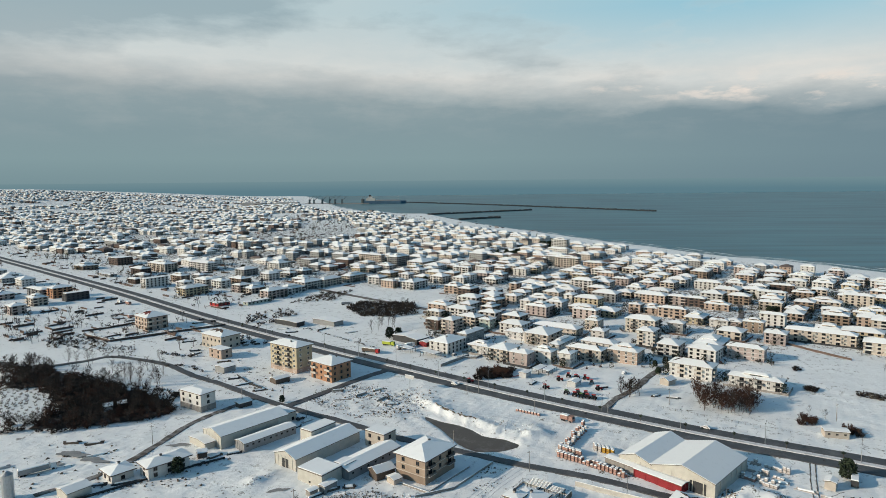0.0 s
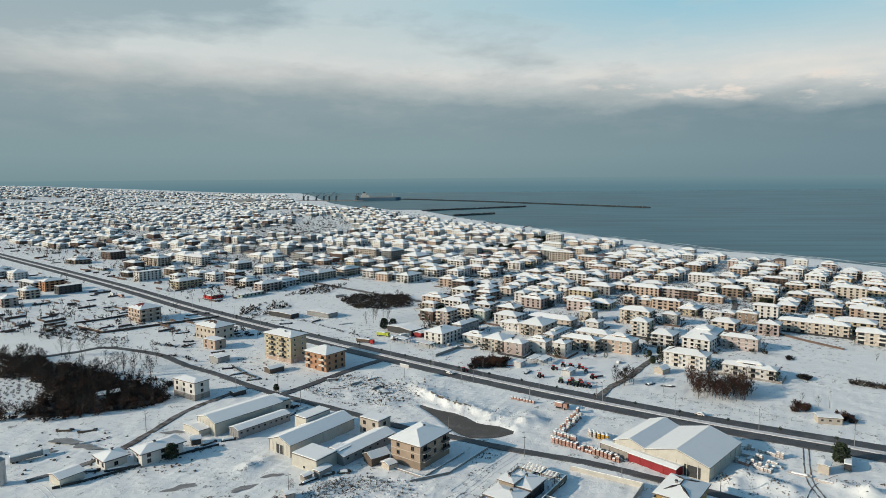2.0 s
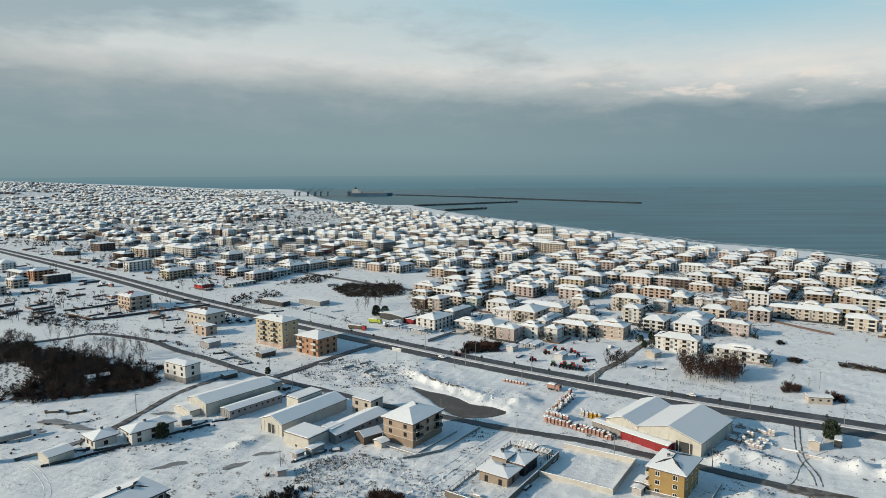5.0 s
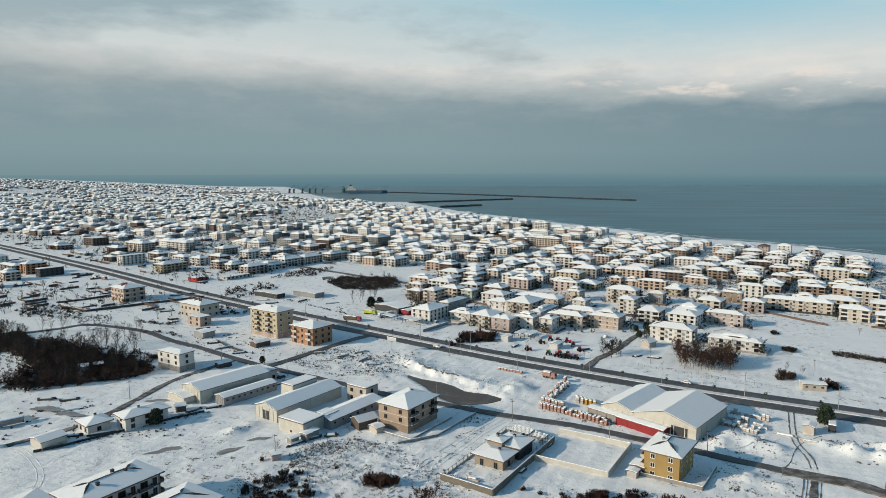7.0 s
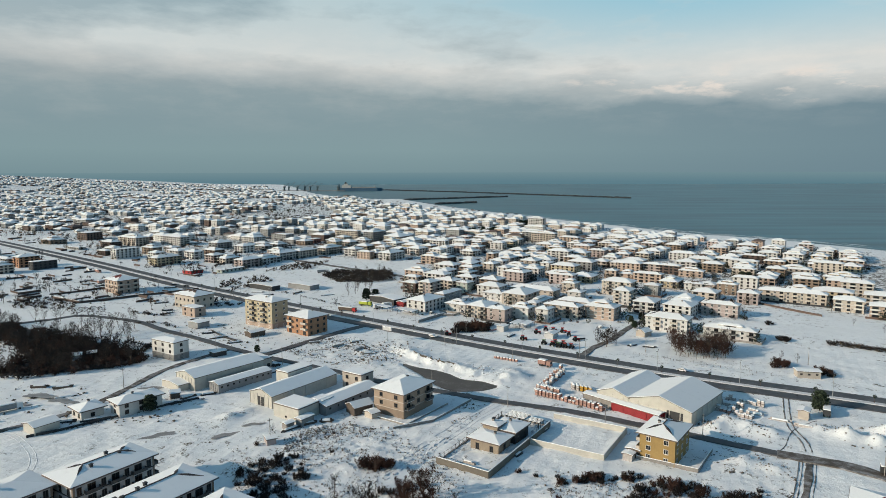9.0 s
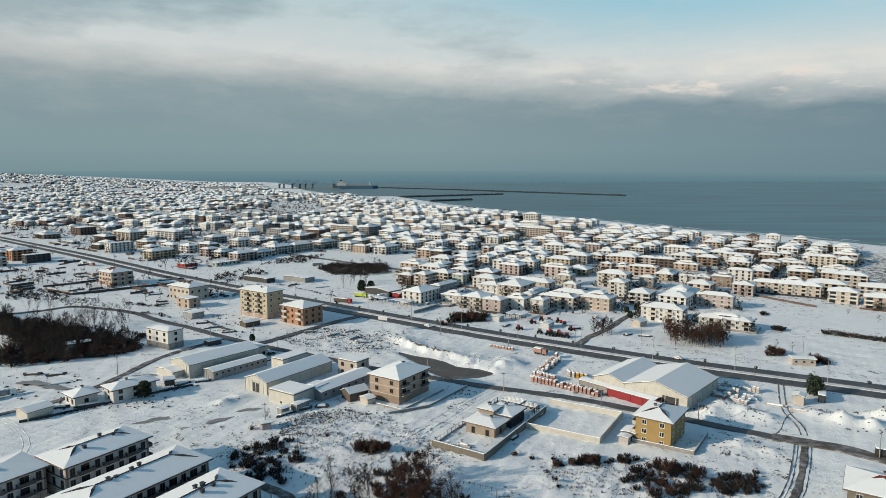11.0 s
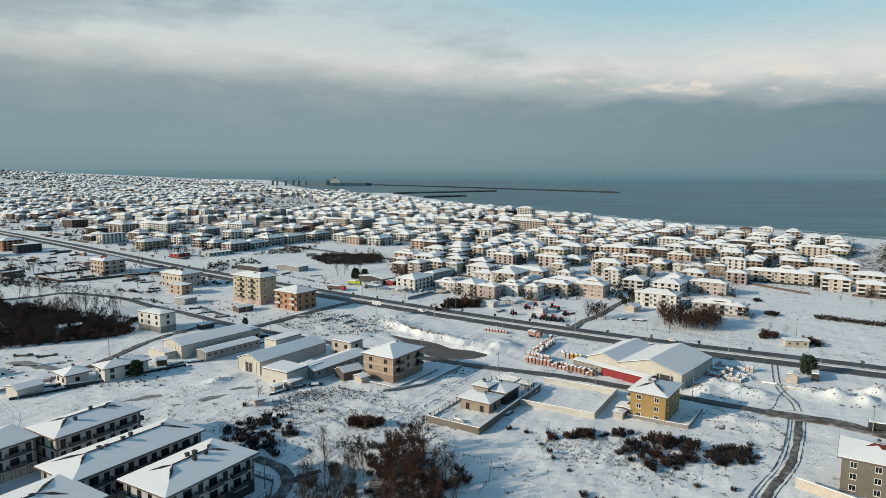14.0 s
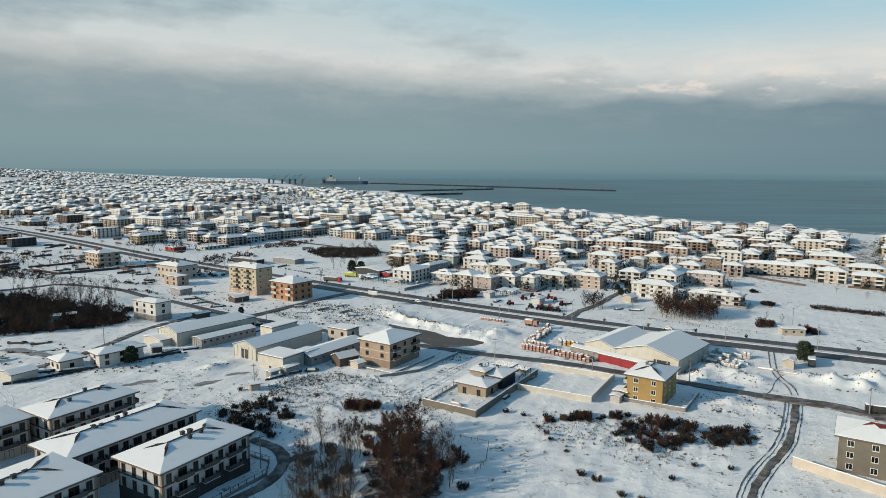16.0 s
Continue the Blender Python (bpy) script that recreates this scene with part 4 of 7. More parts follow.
house(-137.5, 231, 52, 8.0, 8.5, 1, WHITE, "small white cottage with snowy hipped roof", style="dark", gap=3.6, high=3.4, group=G)
house(-122, 237, 50, 16, 8.0, 2, WHITE, "long white two-storey house with snowy roof", style="dark", gap=4.5, high=4.8, group=G)
shed(155, 282, -10, 9.5, 5.0, 2.9, 0.3, CREAM, "small cream flat-roofed hut with dark windows", group=G, category="hut", lights=3)
shed(128, 233, 55, 4.5, 3.5, 3.0, 0.5, CREAM, "tiny site hut under snow", group=G, category="hut")
shed(-112, 351, 50, 9, 6, 2.5, 0.8, WOOD, "low open timber shed with snowy roof", group=G)
# twin-gabled store with a red front
shed(84, 242, 49, 30, 24, 5.2, 3.4, SHEET, "broad steel store with wide snowy roof", group=G, category="warehouse", door=(0, 6, 6.0, 4.2), posts=6)
shed(70.1, 254.2, 49, 30, 13, 5.0, 2.4, SHEET, "second bay of a steel store under snow", group=G, category="warehouse", posts=6)
shed(67.6, 234.4, -45.8, 19.2, 4.6, 3.2, 0.5, REDSHEET, "low lean-to with a red steel front", group=G, category="warehouse", posts=4)
shed(56.4, 246.2, -45.8, 12.5, 4.6, 3.2, 0.5, CONCRETE, "low lean-to with a grey block front", group=G, category="warehouse", posts=3)
garden_wall(((-6, 193), (9.8, 183), (33.5, 222.8)), 2.2, 0.35, TAUPE, "brown rendered wall round a villa garden")
garden_wall(((24.5, 208), (46.5, 195.5), (59.5, 218), (36, 231)), 2.0, 0.15, SHEET, "pale sheet fence round a snowy yard", name="sheet_fence", category="fence")
for px, py, pr, pl in ((-102, 213, 33, 6), (-80, 213, 35, 5), (-73, 223, 20, 4), (-168, 250, -10, 8), (-156, 245, -15, 7), (-128, 262, 10, 5), (-172, 241, 15, 6)):
    t = Solid()
    t.add([(pl * math.cos(a) * (1 + 0.25 * math.sin(3 * a + px)), pl * 0.3 * math.sin(a) * (1 + 0.3 * math.sin(5 * a)), 0.0) for a in [2 * math.pi * i / 24 for i in range(24)]] + [(0, 0, 0.02)], [(i, (i + 1) % 24, 24) for i in range(24)])
    ob = tagged(new("puddle", t.mesh("puddle", [PUDDLE])), "grey-brown meltwater puddle in snow", "puddle", kind="structure")
    ob.matrix_basis = pose(px, py, ground_z(px, py) + 0.22, 0, 0, pr)
garden_wall(((-22, 219.5), (-8.5, 226.5), (6, 249)), 0.9, 0.35, CONCRETE, "low concrete garden wall with snow cap")
garden_wall(((73, 188), (57, 197), (64, 209)), 1.2, 0.25, CONCRETE, "low wall round a yellow house")
garden_wall(((73, 188), (83, 203)), 1.2, 0.25, CONCRETE, "low wall beside a yellow house")
garden_wall(((86, 152), (106, 128), (128, 118)), 2.4, 0.3, CREAM, "cream rendered wall with fence posts")
garden_wall(((-291, 455), (-262, 438), (-216, 478), (-200, 492)), 1.6, 0.3, BROWN, "dark wall round a snowy field")


def picket_fence(pts, h, mat, label):
    """Posts, two rails and thin bars."""
    t = thing("iron_fence", label, "fence", pts[0][0], pts[0][1], 0)
    ox, oy = pts[0]
    for (ax, ay), (bx, by) in zip(pts, pts[1:]):
        d = math.hypot(bx - ax, by - ay)
        m = pose(ax - ox, ay - oy, ground_z(ax, ay), 0, 0, math.degrees(math.atan2(by - ay, bx - ax)))
        part("plinth", Solid().box(0, d, -0.12, 0.12, -0.4, 0.45), CONCRETE, t, at=m)
        for z in (0.6, h - 0.1):
            part("rail", Solid().box(0, d, -0.03, 0.03, z, z + 0.06), mat, t, at=m)
        for k in range(int(d / 2.4) + 1):
            part("post", Solid().box(k * 2.4 - 0.06, k * 2.4 + 0.06, -0.06, 0.06, 0.45, h), mat, t, at=m)
    return t


def beside(cx, cy, rot, a, b):
    c, s = math.cos(radians(rot)), math.sin(radians(rot))
    return (cx + a * c - b * s, cy + a * s + b * c)


picket_fence([beside(-58.5, 142, 60, a, b) for a, b in ((-18, -12.5), (12, -12.5), (17.5, -8), (17.5, 9))], 1.6, RAIL, "dark iron fence round an apartment block")
picket_fence([beside(-78.5, 152, 58.5, a, b) for a, b in ((19, -6), (20, 8))], 1.5, RAIL, "dark iron fence beside an apartment block")
garden_wall([beside(-20, 240.5, 57, a, b) for a, b in ((-13.5, 9), (-13.5, -11.5), (13, -11.5))], 0.7, 0.4, CONCRETE, "low terrace wall round a brown house")


picket_fence([(-6, 193), (17, 232.6), (33.5, 222.8)], 1.9, CHAR, "dark iron fence along a villa garden")


def pergola(x, y, rot, lx, ly, h, bars):
    """Dark posts and beams with snow lying on the slats."""
    t = thing("pergola", "dark timber pergola with snow on its slats", "pergola", x, y, ground_z(x, y), rot)
    for a in (-lx / 2, 0, lx / 2):
        for b in (-ly / 2, ly / 2):
            part("post", Solid().box(a - 0.11, a + 0.11, b - 0.11, b + 0.11, -0.2, h), CHAR, t)
    for b in (-ly / 2, ly / 2):
        part("beam", Solid().box(-lx / 2 - 0.3, lx / 2 + 0.3, b - 0.1, b + 0.1, h, h + 0.25), CHAR, t)
    for k in range(bars):
        a = -lx / 2 + lx * k / (bars - 1)
        slat = part("slat", Solid().box(a - 0.16, a + 0.16, -ly / 2 - 0.4, ly / 2 + 0.4, h + 0.254, h + 0.4), CHAR, t)
        part("snow_strip", Solid().box(a - 0.2, a + 0.2, -ly / 2 - 0.35, ly / 2 + 0.35, h + 0.404, h + 0.52, 0, 0.05), SNOW, slat, "thin strip of snow")


pergola(22.5, 226.5, 57, 5.0, 7.0, 2.6, 7)
pergola(27.5, 223.0, 57, 3.5, 6.0, 2.4, 5)
shed(-54.5, 224.6, 57, 6.0, 3.0, 2.6, 0.2, GREY, "grey site container under snow beside a workshop", group=G, category="container")
shed(-59.5, 220.5, 50, 3.4, 2.6, 1.9, 0.3, CONCRETE, "low block lean-to beside a workshop", group=G, category="hut")
shed(103.5, 353.5, 40, 6.5, 5.5, 2.6, 1.6, CREAM, "small cream garden house with pitched snowy roof", group=G, category="hut")
shed(26.4, 364.5, 57, 6.0, 4.5, 3.0, 0.3, CLAD, "white sales cabin beside open canopies", group=G, category="hut")


def canopy(x, y, rot, lx, ly, h):
    """An open canopy: dark posts, a thin sloping roof and snow on it."""
    t = thing("canopy", "open dark canopy with a snow-covered sloping roof", "canopy", x, y, ground_z(x, y), rot, "open canopies by the highway")
    for a in (-lx / 2 + 0.2, 0, lx / 2 - 0.2):
        for b in (-ly / 2 + 0.2, ly / 2 - 0.2):
            part("post", Solid().box(a - 0.09, a + 0.09, b - 0.09, b + 0.09, -0.2, h + 0.25 * (b > 0)), CHAR, t)
    deck = [(-lx / 2, -ly / 2, h), (lx / 2, -ly / 2, h), (lx / 2, ly / 2, h + 0.5), (-lx / 2, ly / 2, h + 0.5)]
    f = [(3, 2, 1, 0), (4, 5, 6, 7), (0, 1, 5, 4), (1, 2, 6, 5), (2, 3, 7, 6), (3, 0, 4, 7)]
    roof = part("roof", Solid().add(deck + [(p[0], p[1], p[2] + 0.18) for p in deck], f), CHAR, t)
    part("snow_cover", Solid().add([(p[0] * 0.98, p[1] * 0.98, p[2] + 0.19) for p in deck] + [(p[0] * 0.96, p[1] * 0.96, p[2] + 0.36) for p in deck], f), ROOF_SNOW, roof, "smooth white snow")


for cx, cy, cr, cl, cw in ((-31, 406.5, 57, 7.0, 12.0), (35.5, 374, 57, 11.0, 4.5), (41.0, 371.0, 57, 11.0, 4.5), (-47, 417, 57, 6.0, 9.0)):
    canopy(cx, cy, cr, cl, cw, 2.7)
garden_wall(((-23, 383), (-6.5, 406.7)), 1.7, 0.4, CONCRETE, "grey retaining wall beside the highway")
garden_wall(((203, 451), (207.1, 442.3), (215.9, 424), (228, 403)), 1.4, 0.3, BROWN, "dark wall between houses and a snowy field", cap=False)


def post_fence(pts, step, h, label):
    """Bare stakes with one thin rail."""
    t = thing("stake_fence", label, "fence", pts[0][0], pts[0][1], 0)
    ox, oy = pts[0]
    for (ax, ay), (bx, by) in zip(pts, pts[1:]):
        d = math.hypot(bx - ax, by - ay)
        for k in range(int(d / step) + 1):
            x, y = ax + (bx - ax) * k * step / d, ay + (by - ay) * k * step / d
            part("stake", Solid().tube((0, 0, -0.3), (0, 0, h), 0.07, 0.05, 5), BARK, t, at=pose(x - ox, y - oy, ground_z(x, y)))
        part("rail", Solid().tube((ax - ox, ay - oy, ground_z(ax, ay) + h * 0.8), (bx - ox, by - oy, ground_z(bx, by) + h * 0.8), 0.035, 0.035, 4), BARK, t)


post_fence(((3.4, 168.4), (12.3, 164.8), (10.8, 153.1), (7.7, 147.1)), 1.6, 1.1, "low stake fence across a snowy meadow")
post_fence(((88, 316), (104, 305), (122, 294), (140, 283)), 3.0, 1.2, "low stake fence along the highway verge")
shed(57.6, 200.5, 55, 5.0, 4.4, 2.5, 0.3, WOOD, "low porch beside a yellow house under snow", group=G, category="porch")
shed(54.6, 197.0, 55, 2.6, 3.0, 2.1, 0.3, PALEBLK, "tiny block hut by a garden wall", group=G, category="hut")


def timber_stack(x, y, rot, n, length, mat, label):
    """Long boards or pipes lying side by side, dusted with snow."""
    rnd = random.Random(int(x * 3 + y))
    t = thing("timber_stack", label, "timber", x, y, ground_z(x, y), rot, "building materials in yards")
    for k in range(n):
        w = rnd.uniform(0.25, 0.5)
        o, e = (k - n / 2) * 0.62, rnd.uniform(-0.8, 0.8)
        part("board", Solid().box(-length / 2 + e, length / 2 + e, o, o + w, -0.1, rnd.uniform(0.35, 0.9)), mat, t)
    part("snow_cap", Solid().box(-length * 0.4, length * 0.35, -n * 0.22, n * 0.18, 0.5, 0.98, 0, 0.2), SNOW, t)


for x, y, r, n, ln, mt in ((-166, 262, 20, 4, 7, WOOD), (-158, 250, 35, 3, 9, WOOD), (-190, 236, 35, 4, 9, STEEL), (-182, 224, 40, 3, 11, STEEL), (-176, 262, 10, 4, 6, WOOD), (-142, 224, 20, 2, 7, CHAR), (-132, 226, 30, 2, 9, CHAR), (-113, 243, 40, 3, 7, CHAR), (-108, 251, 50, 4, 6, WOOD),
                           (-101, 254, 30, 3, 6, CHAR), (-53, 224, 30, 3, 6, WOOD), (-58, 219, 50, 2, 7, CHAR), (-47, 226, 10, 4, 4, WOOD), (-36, 240, 57, 4, 5, CHAR), (-33, 246, 57, 3, 5, STEEL), (-66, 240, 40, 2, 5, WOOD), (-84, 283, 55, 3, 8, CHAR), (-80, 291, 55, 2, 6, STEEL),
                           (-118, 335, 30, 3, 7, WOOD), (-130, 345, 40, 2, 9, WOOD), (-140, 355, 20, 3, 6, CHAR), (-76, 336, 20, 3, 6, CONCRETE), (-62, 330, 45, 3, 7, CONCRETE), (-70, 322, 10, 2, 8, CONCRETE), (-54, 338, 30, 3, 6, CONCRETE), (-50, 322, 60, 2, 7, CONCRETE), (-44, 315, 20, 3, 5, CONCRETE),
                           (-205, 440, 30, 3, 9, CHAR), (-214, 446, 50, 3, 7, WOOD), (-190, 415, 20, 4, 6, CHAR), (-186, 408, 60, 3, 6, WOOD), (-160, 390, 20, 3, 7, WOOD), (-225, 500, 30, 3, 9, WOOD), (-285, 508, 50, 4, 9, CHAR), (-300, 515, 20, 4, 9, WOOD), (-310, 530, 30, 3, 9, CHAR),
                           (112, 236, -30, 4, 6, STEEL), (118, 230, -30, 3, 7, PALEBLK), (106, 243, 40, 3, 6, STEEL), (124, 224, -30, 3, 6, PALEBLK), (22, 228, 57, 2, 5, CHAR), (31, 219, 57, 2, 5, CHAR), (20, 199, 57, 2, 4, CHAR), (4, 193, -30, 2, 4, CREAM), (92, 333, 40, 3, 6, WOOD), (100, 330, -20, 3, 6, CHAR),
                           (66, 345, 20, 3, 6, CHAR), (30, 352, 60, 3, 7, CHAR), (22, 366, 20, 3, 7, REDP), (-8, 420, 57, 3, 7, CHAR), (-95, 470, 30, 3, 9, STEEL), (-120, 480, 60, 3, 9, WOOD), (-140, 470, 20, 4, 9, CHAR), (-150, 480, 0, 3, 9, STEEL)):
    timber_stack(x, y, r, n, ln, mt, {"weathered_wood": "weathered boards half buried in snow", "charcoal_paint": "dark scrap lying in a snowy yard", "galvanised_steel": "steel pipes dusted with snow"}.get(mt.name, "blocks and rubble poking out of snow"))
shed(-151.5, 371, 57, 8, 9, 3.2, 0.5, GREY, "low grey outbuilding with snowy roof", group=G)
shed(-113.4, 251, 30, 3.6, 3.6, 2.2, 1.0, WOOD, "small timber gazebo under a snow cap", group=G, category="hut")
shed(-118, 311, 50, 7, 4, 2.2, 0.4, CHAR, "low dark lean-to shed under snow", group=G)
shed(-36, 434, 57, 8, 6, 3.0, 0.6, REDSHEET, "small red shed in a lorry yard", group=G)
garden_wall(((-147, 210), (-139, 216), (-123, 231.6), (-113, 241), (-103, 249)), 0.9, 0.3, CHAR, "dark low garden wall along a lane", cap=False)
garden_wall(((-302, 468), (-288, 480), (-277, 498)), 1.3, 0.3, BROWN, "dark wall round a snowy field", cap=False)
garden_wall(((-139, 359), (-128, 346), (-118, 338)), 1.0, 0.25, CHAR, "dark low garden wall beside a yard", cap=False)
garden_wall(((-14, 402), (-2, 402), (10, 420)), 1.2, 0.25, CONCRETE, "grey yard wall by the highway")


# ---- the town beyond the highway ----
house(1.6, 417.5, 57, 9.2, 15.5, 2, WHITE, "white two-storey house with snowy hipped roof", gap=3.9, group=TOWN, attic=True)
house(16.1, 403.1, 57, 15.4, 13.4, 3, CREAM, "cream three-storey house with snowy hipped roof and balconies", gap=3.9, group=TOWN, balcony='dark', balcony_sides=(0, 1))
house(26.1, 391.8, 57, 8.6, 12.4, 3, PINK, "pale pink three-storey house with snowy hipped roof", gap=3.9, group=TOWN)
house(40.7, 396.5, 57, 8.7, 12.6, 3, WHITE, "white three-storey house with snowy hipped roof", gap=3.9, group=TOWN, lines=True, attic=True)
house(54.2, 390.9, 57, 9.7, 7.6, 3, WHITE, "white three-storey house with snowy hipped roof", gap=3.9, group=TOWN, bare=(1, 0.5, BROWN))
house(44.5, 445.7, 57, 21.7, 17.8, 3, CREAM, "cream three-storey house with snowy hipped roof and balconies", gap=3.9, group=TOWN, balcony='light', balcony_sides=(0, 1))
house(55.7, 429.6, 57, 26.0, 7.0, 2, WHITE, "white two-storey house with snowy hipped roof", gap=3.9, group=TOWN, attic=True)
house(67.4, 402.7, 57, 9.9, 22.6, 3, CREAM, "cream three-storey block with snowy hipped roof and balconies", gap=3.9, group=TOWN, balcony='dark', balcony_sides=(0, 1), lines=True)
house(80.3, 428.3, 57, 10.5, 22.5, 2, WHITE, "white two-storey block with snowy hipped roof", gap=3.9, group=TOWN)
house(91.1, 399.2, 57, 13.0, 18.2, 3, PEACH, "peach three-storey house with snowy hipped roof", gap=3.9, group=TOWN, trim=WHITE, attic=True)
house(26.0, 472.2, 57, 12.9, 18.3, 3, WHITE, "white three-storey house with snowy hipped roof", gap=3.9, group=TOWN, style='dark')
house(28.3, 456.6, 57, 11.3, 16.1, 2, WHITE, "white two-storey house with snowy hipped roof", gap=3.9, group=TOWN, lines=True)
house(57.6, 474.0, 57, 11.6, 34.7, 2, CREAM, "cream two-storey block with snowy hipped roof", gap=3.9, group=TOWN)
house(6.3, 486.4, 57, 9.4, 9.5, 3, MINT, "pale green three-storey house with snowy hipped roof", gap=3.9, group=TOWN, bare=(0, 0.5, BROWN))
house(-20.3, 475.0, 57, 13.0, 10.1, 4, PINK, "pale pink four-storey house with snowy hipped roof and balconies", gap=3.9, group=TOWN, balcony='light', balcony_sides=(0, 1))
house(9.2, 537.8, 57, 13.3, 10.5, 3, TAN, "tan three-storey house with snowy hipped roof and balconies", gap=3.9, group=TOWN, balcony='dark', balcony_sides=(0, 1), lines=True, attic=True, single=False)
house(11.8, 595.6, 57, 14.7, 15.8, 3, PINK, "pale pink three-storey house with snowy hipped roof", gap=3.9, group=TOWN, single=False)
house(-9.0, 563.2, 57, 15.5, 11.9, 2, CREAM, "cream two-storey house with snowy hipped roof", gap=3.9, group=TOWN, single=False)
house(-10.9, 614.7, 57, 15.2, 14.1, 4, BROWN, "brown four-storey house with snowy hipped roof and balconies", gap=3.9, group=TOWN, balcony='dark', balcony_sides=(0, 1), attic=True, single=False)
house(31.6, 589.3, 57, 13.0, 11.5, 3, CREAM, "cream three-storey house with snowy hipped roof", gap=3.9, group=TOWN, lines=True, single=False)
house(42.6, 564.7, 57, 12.5, 10.0, 3, WHITE, "white three-storey house with snowy hipped roof", gap=3.9, group=TOWN, style='dark', single=False)
house(50.0, 631.5, 57, 17.3, 13.4, 3, CREAM, "cream three-storey house with snowy hipped roof and balconies", gap=3.9, group=TOWN, balcony='dark', balcony_sides=(0, 1), attic=True, single=False)
house(35.4, 643.4, 57, 10.7, 8.0, 4, PEACH, "peach four-storey house with snowy hipped roof and balconies", gap=3.9, group=TOWN, balcony='dark', balcony_sides=(0, 1), bare=(1, 0.5, BROWN), single=False)
house(70.2, 611.1, 57, 15.1, 16.2, 3, CREAM, "cream three-storey house with snowy hipped roof", gap=3.9, group=TOWN, lines=True, single=False)
house(84.8, 639.6, 57, 15.8, 24.8, 2, WHITE, "white two-storey block with snowy hipped roof", gap=3.9, group=TOWN, attic=True, single=False)
house(83.1, 593.1, 57, 11.5, 8.4, 3, WHITE, "white three-storey house with snowy hipped roof", gap=3.9, group=TOWN, single=False)
house(97.0, 577.7, 57, 12.7, 22.4, 3, YELLOW, "pale yellow three-storey block with snowy hipped roof", gap=3.9, group=TOWN, single=False)
house(86.7, 525.5, 57, 10.1, 20.4, 3, PINK, "pale pink three-storey house with snowy hipped roof", gap=3.9, group=TOWN, lines=True, attic=True, single=False)
house(117.4, 603.8, 57, 14.9, 23.4, 3, GREY, "grey three-storey block with snowy hipped roof", gap=3.9, group=TOWN, single=False)
house(106.1, 666.2, 57, 12.8, 23.5, 4, WHITE, "white four-storey block with snowy hipped roof and balconies", gap=3.9, group=TOWN, balcony='light', balcony_sides=(0, 1), single=False)
house(84.0, 714.8, 57, 13.8, 16.5, 2, CREAM, "cream two-storey house with snowy hipped roof", gap=3.9, group=TOWN, attic=True, single=False)
house(144.3, 737.6, 57, 16.2, 19.6, 3, PEACH, "peach three-storey house with snowy hipped roof", gap=3.9, group=TOWN, lines=True, bare=(0, 0.5, BROWN), single=False)
house(127.7, 671.4, 57, 14.8, 17.8, 3, CREAM, "cream three-storey house with snowy hipped roof", gap=3.9, group=TOWN, single=False)
house(152.2, 636.7, 57, 14.0, 14.6, 3, WHITE, "white three-storey house with snowy hipped roof", gap=3.9, group=TOWN, attic=True, single=False)
house(159.3, 593.5, 57, 13.0, 20.9, 3, PEACH, "peach three-storey house with snowy hipped roof", gap=3.9, group=TOWN, single=False)
house(131.7, 548.1, 57, 9.1, 9.7, 3, PEACH, "peach three-storey house with snowy hipped roof", gap=3.9, group=TOWN, trim=WHITE, lines=True, single=False)
house(144.4, 546.1, 57, 12.0, 11.6, 2, PEACH, "peach two-storey house with snowy hipped roof", gap=3.9, group=TOWN, attic=True, single=False)
house(120.4, 478.3, 57, 13.1, 21.8, 4, CREAM, "cream four-storey house with snowy hipped roof and balconies", gap=3.9, group=TOWN, balcony='dark', balcony_sides=(0, 1))
house(115.0, 442.0, 57, 13.3, 10.9, 4, WHITE, "white four-storey house with snowy hipped roof and balconies", gap=3.9, group=TOWN, balcony='light', balcony_sides=(0, 1))
house(86.1, 485.6, 57, 10.7, 10.3, 3, CREAM, "cream three-storey house with snowy hipped roof", gap=3.9, group=TOWN, lines=True, attic=True)
house(86.1, 461.3, 57, 10.2, 9.8, 2, WHITE, "white two-storey house with snowy hipped roof", gap=3.9, group=TOWN, bare=(1, 0.5, BROWN))
house(-21.0, 764.7, 57, 8.0, 21.7, 4, WHITE, "white four-storey house with snowy hipped roof and balconies", gap=3.9, group=TOWN, balcony='light', balcony_sides=(0, 1), single=False)
house(112.2, 835.4, 57, 9.2, 32.5, 5, CREAM, "cream five-storey block with snowy hipped roof and balconies", gap=3.9, group=TOWN, balcony='dark', balcony_sides=(0, 1), attic=True, single=False)
house(98.0, 851.6, 57, 8.0, 24.2, 5, GREY, "grey five-storey block with snowy hipped roof and balconies", gap=3.9, group=TOWN, balcony='dark', balcony_sides=(0, 1), lines=True, single=False)
house(140.1, 806.3, 57, 8.9, 24.3, 4, PEACH, "peach four-storey block with snowy hipped roof and balconies", gap=3.9, group=TOWN, balcony='light', balcony_sides=(0, 1), single=False)
house(127.3, 1040.9, 57, 11.5, 25.9, 7, WHITE, "white seven-storey block with snowy hipped roof and balconies", gap=3.9, group=TOWN, balcony='dark', balcony_sides=(0, 1), attic=True, single=False)
house(144.4, 475.4, 57, 8.4, 10.1, 3, GREY, "grey three-storey house with snowy hipped roof", gap=3.9, group=TOWN)
house(156.9, 530.1, 57, 8.0, 22.5, 3, PEACH, "peach three-storey block with snowy hipped roof and balconies", gap=3.9, group=TOWN, balcony='light', balcony_sides=(0, 1), lines=True, single=False)
house(169.9, 511.5, 57, 19.6, 13.5, 2, YELLOW, "pale yellow two-storey house with snowy hipped roof and balconies", gap=3.9, group=TOWN, balcony='dark', balcony_sides=(0, 1), attic=True)
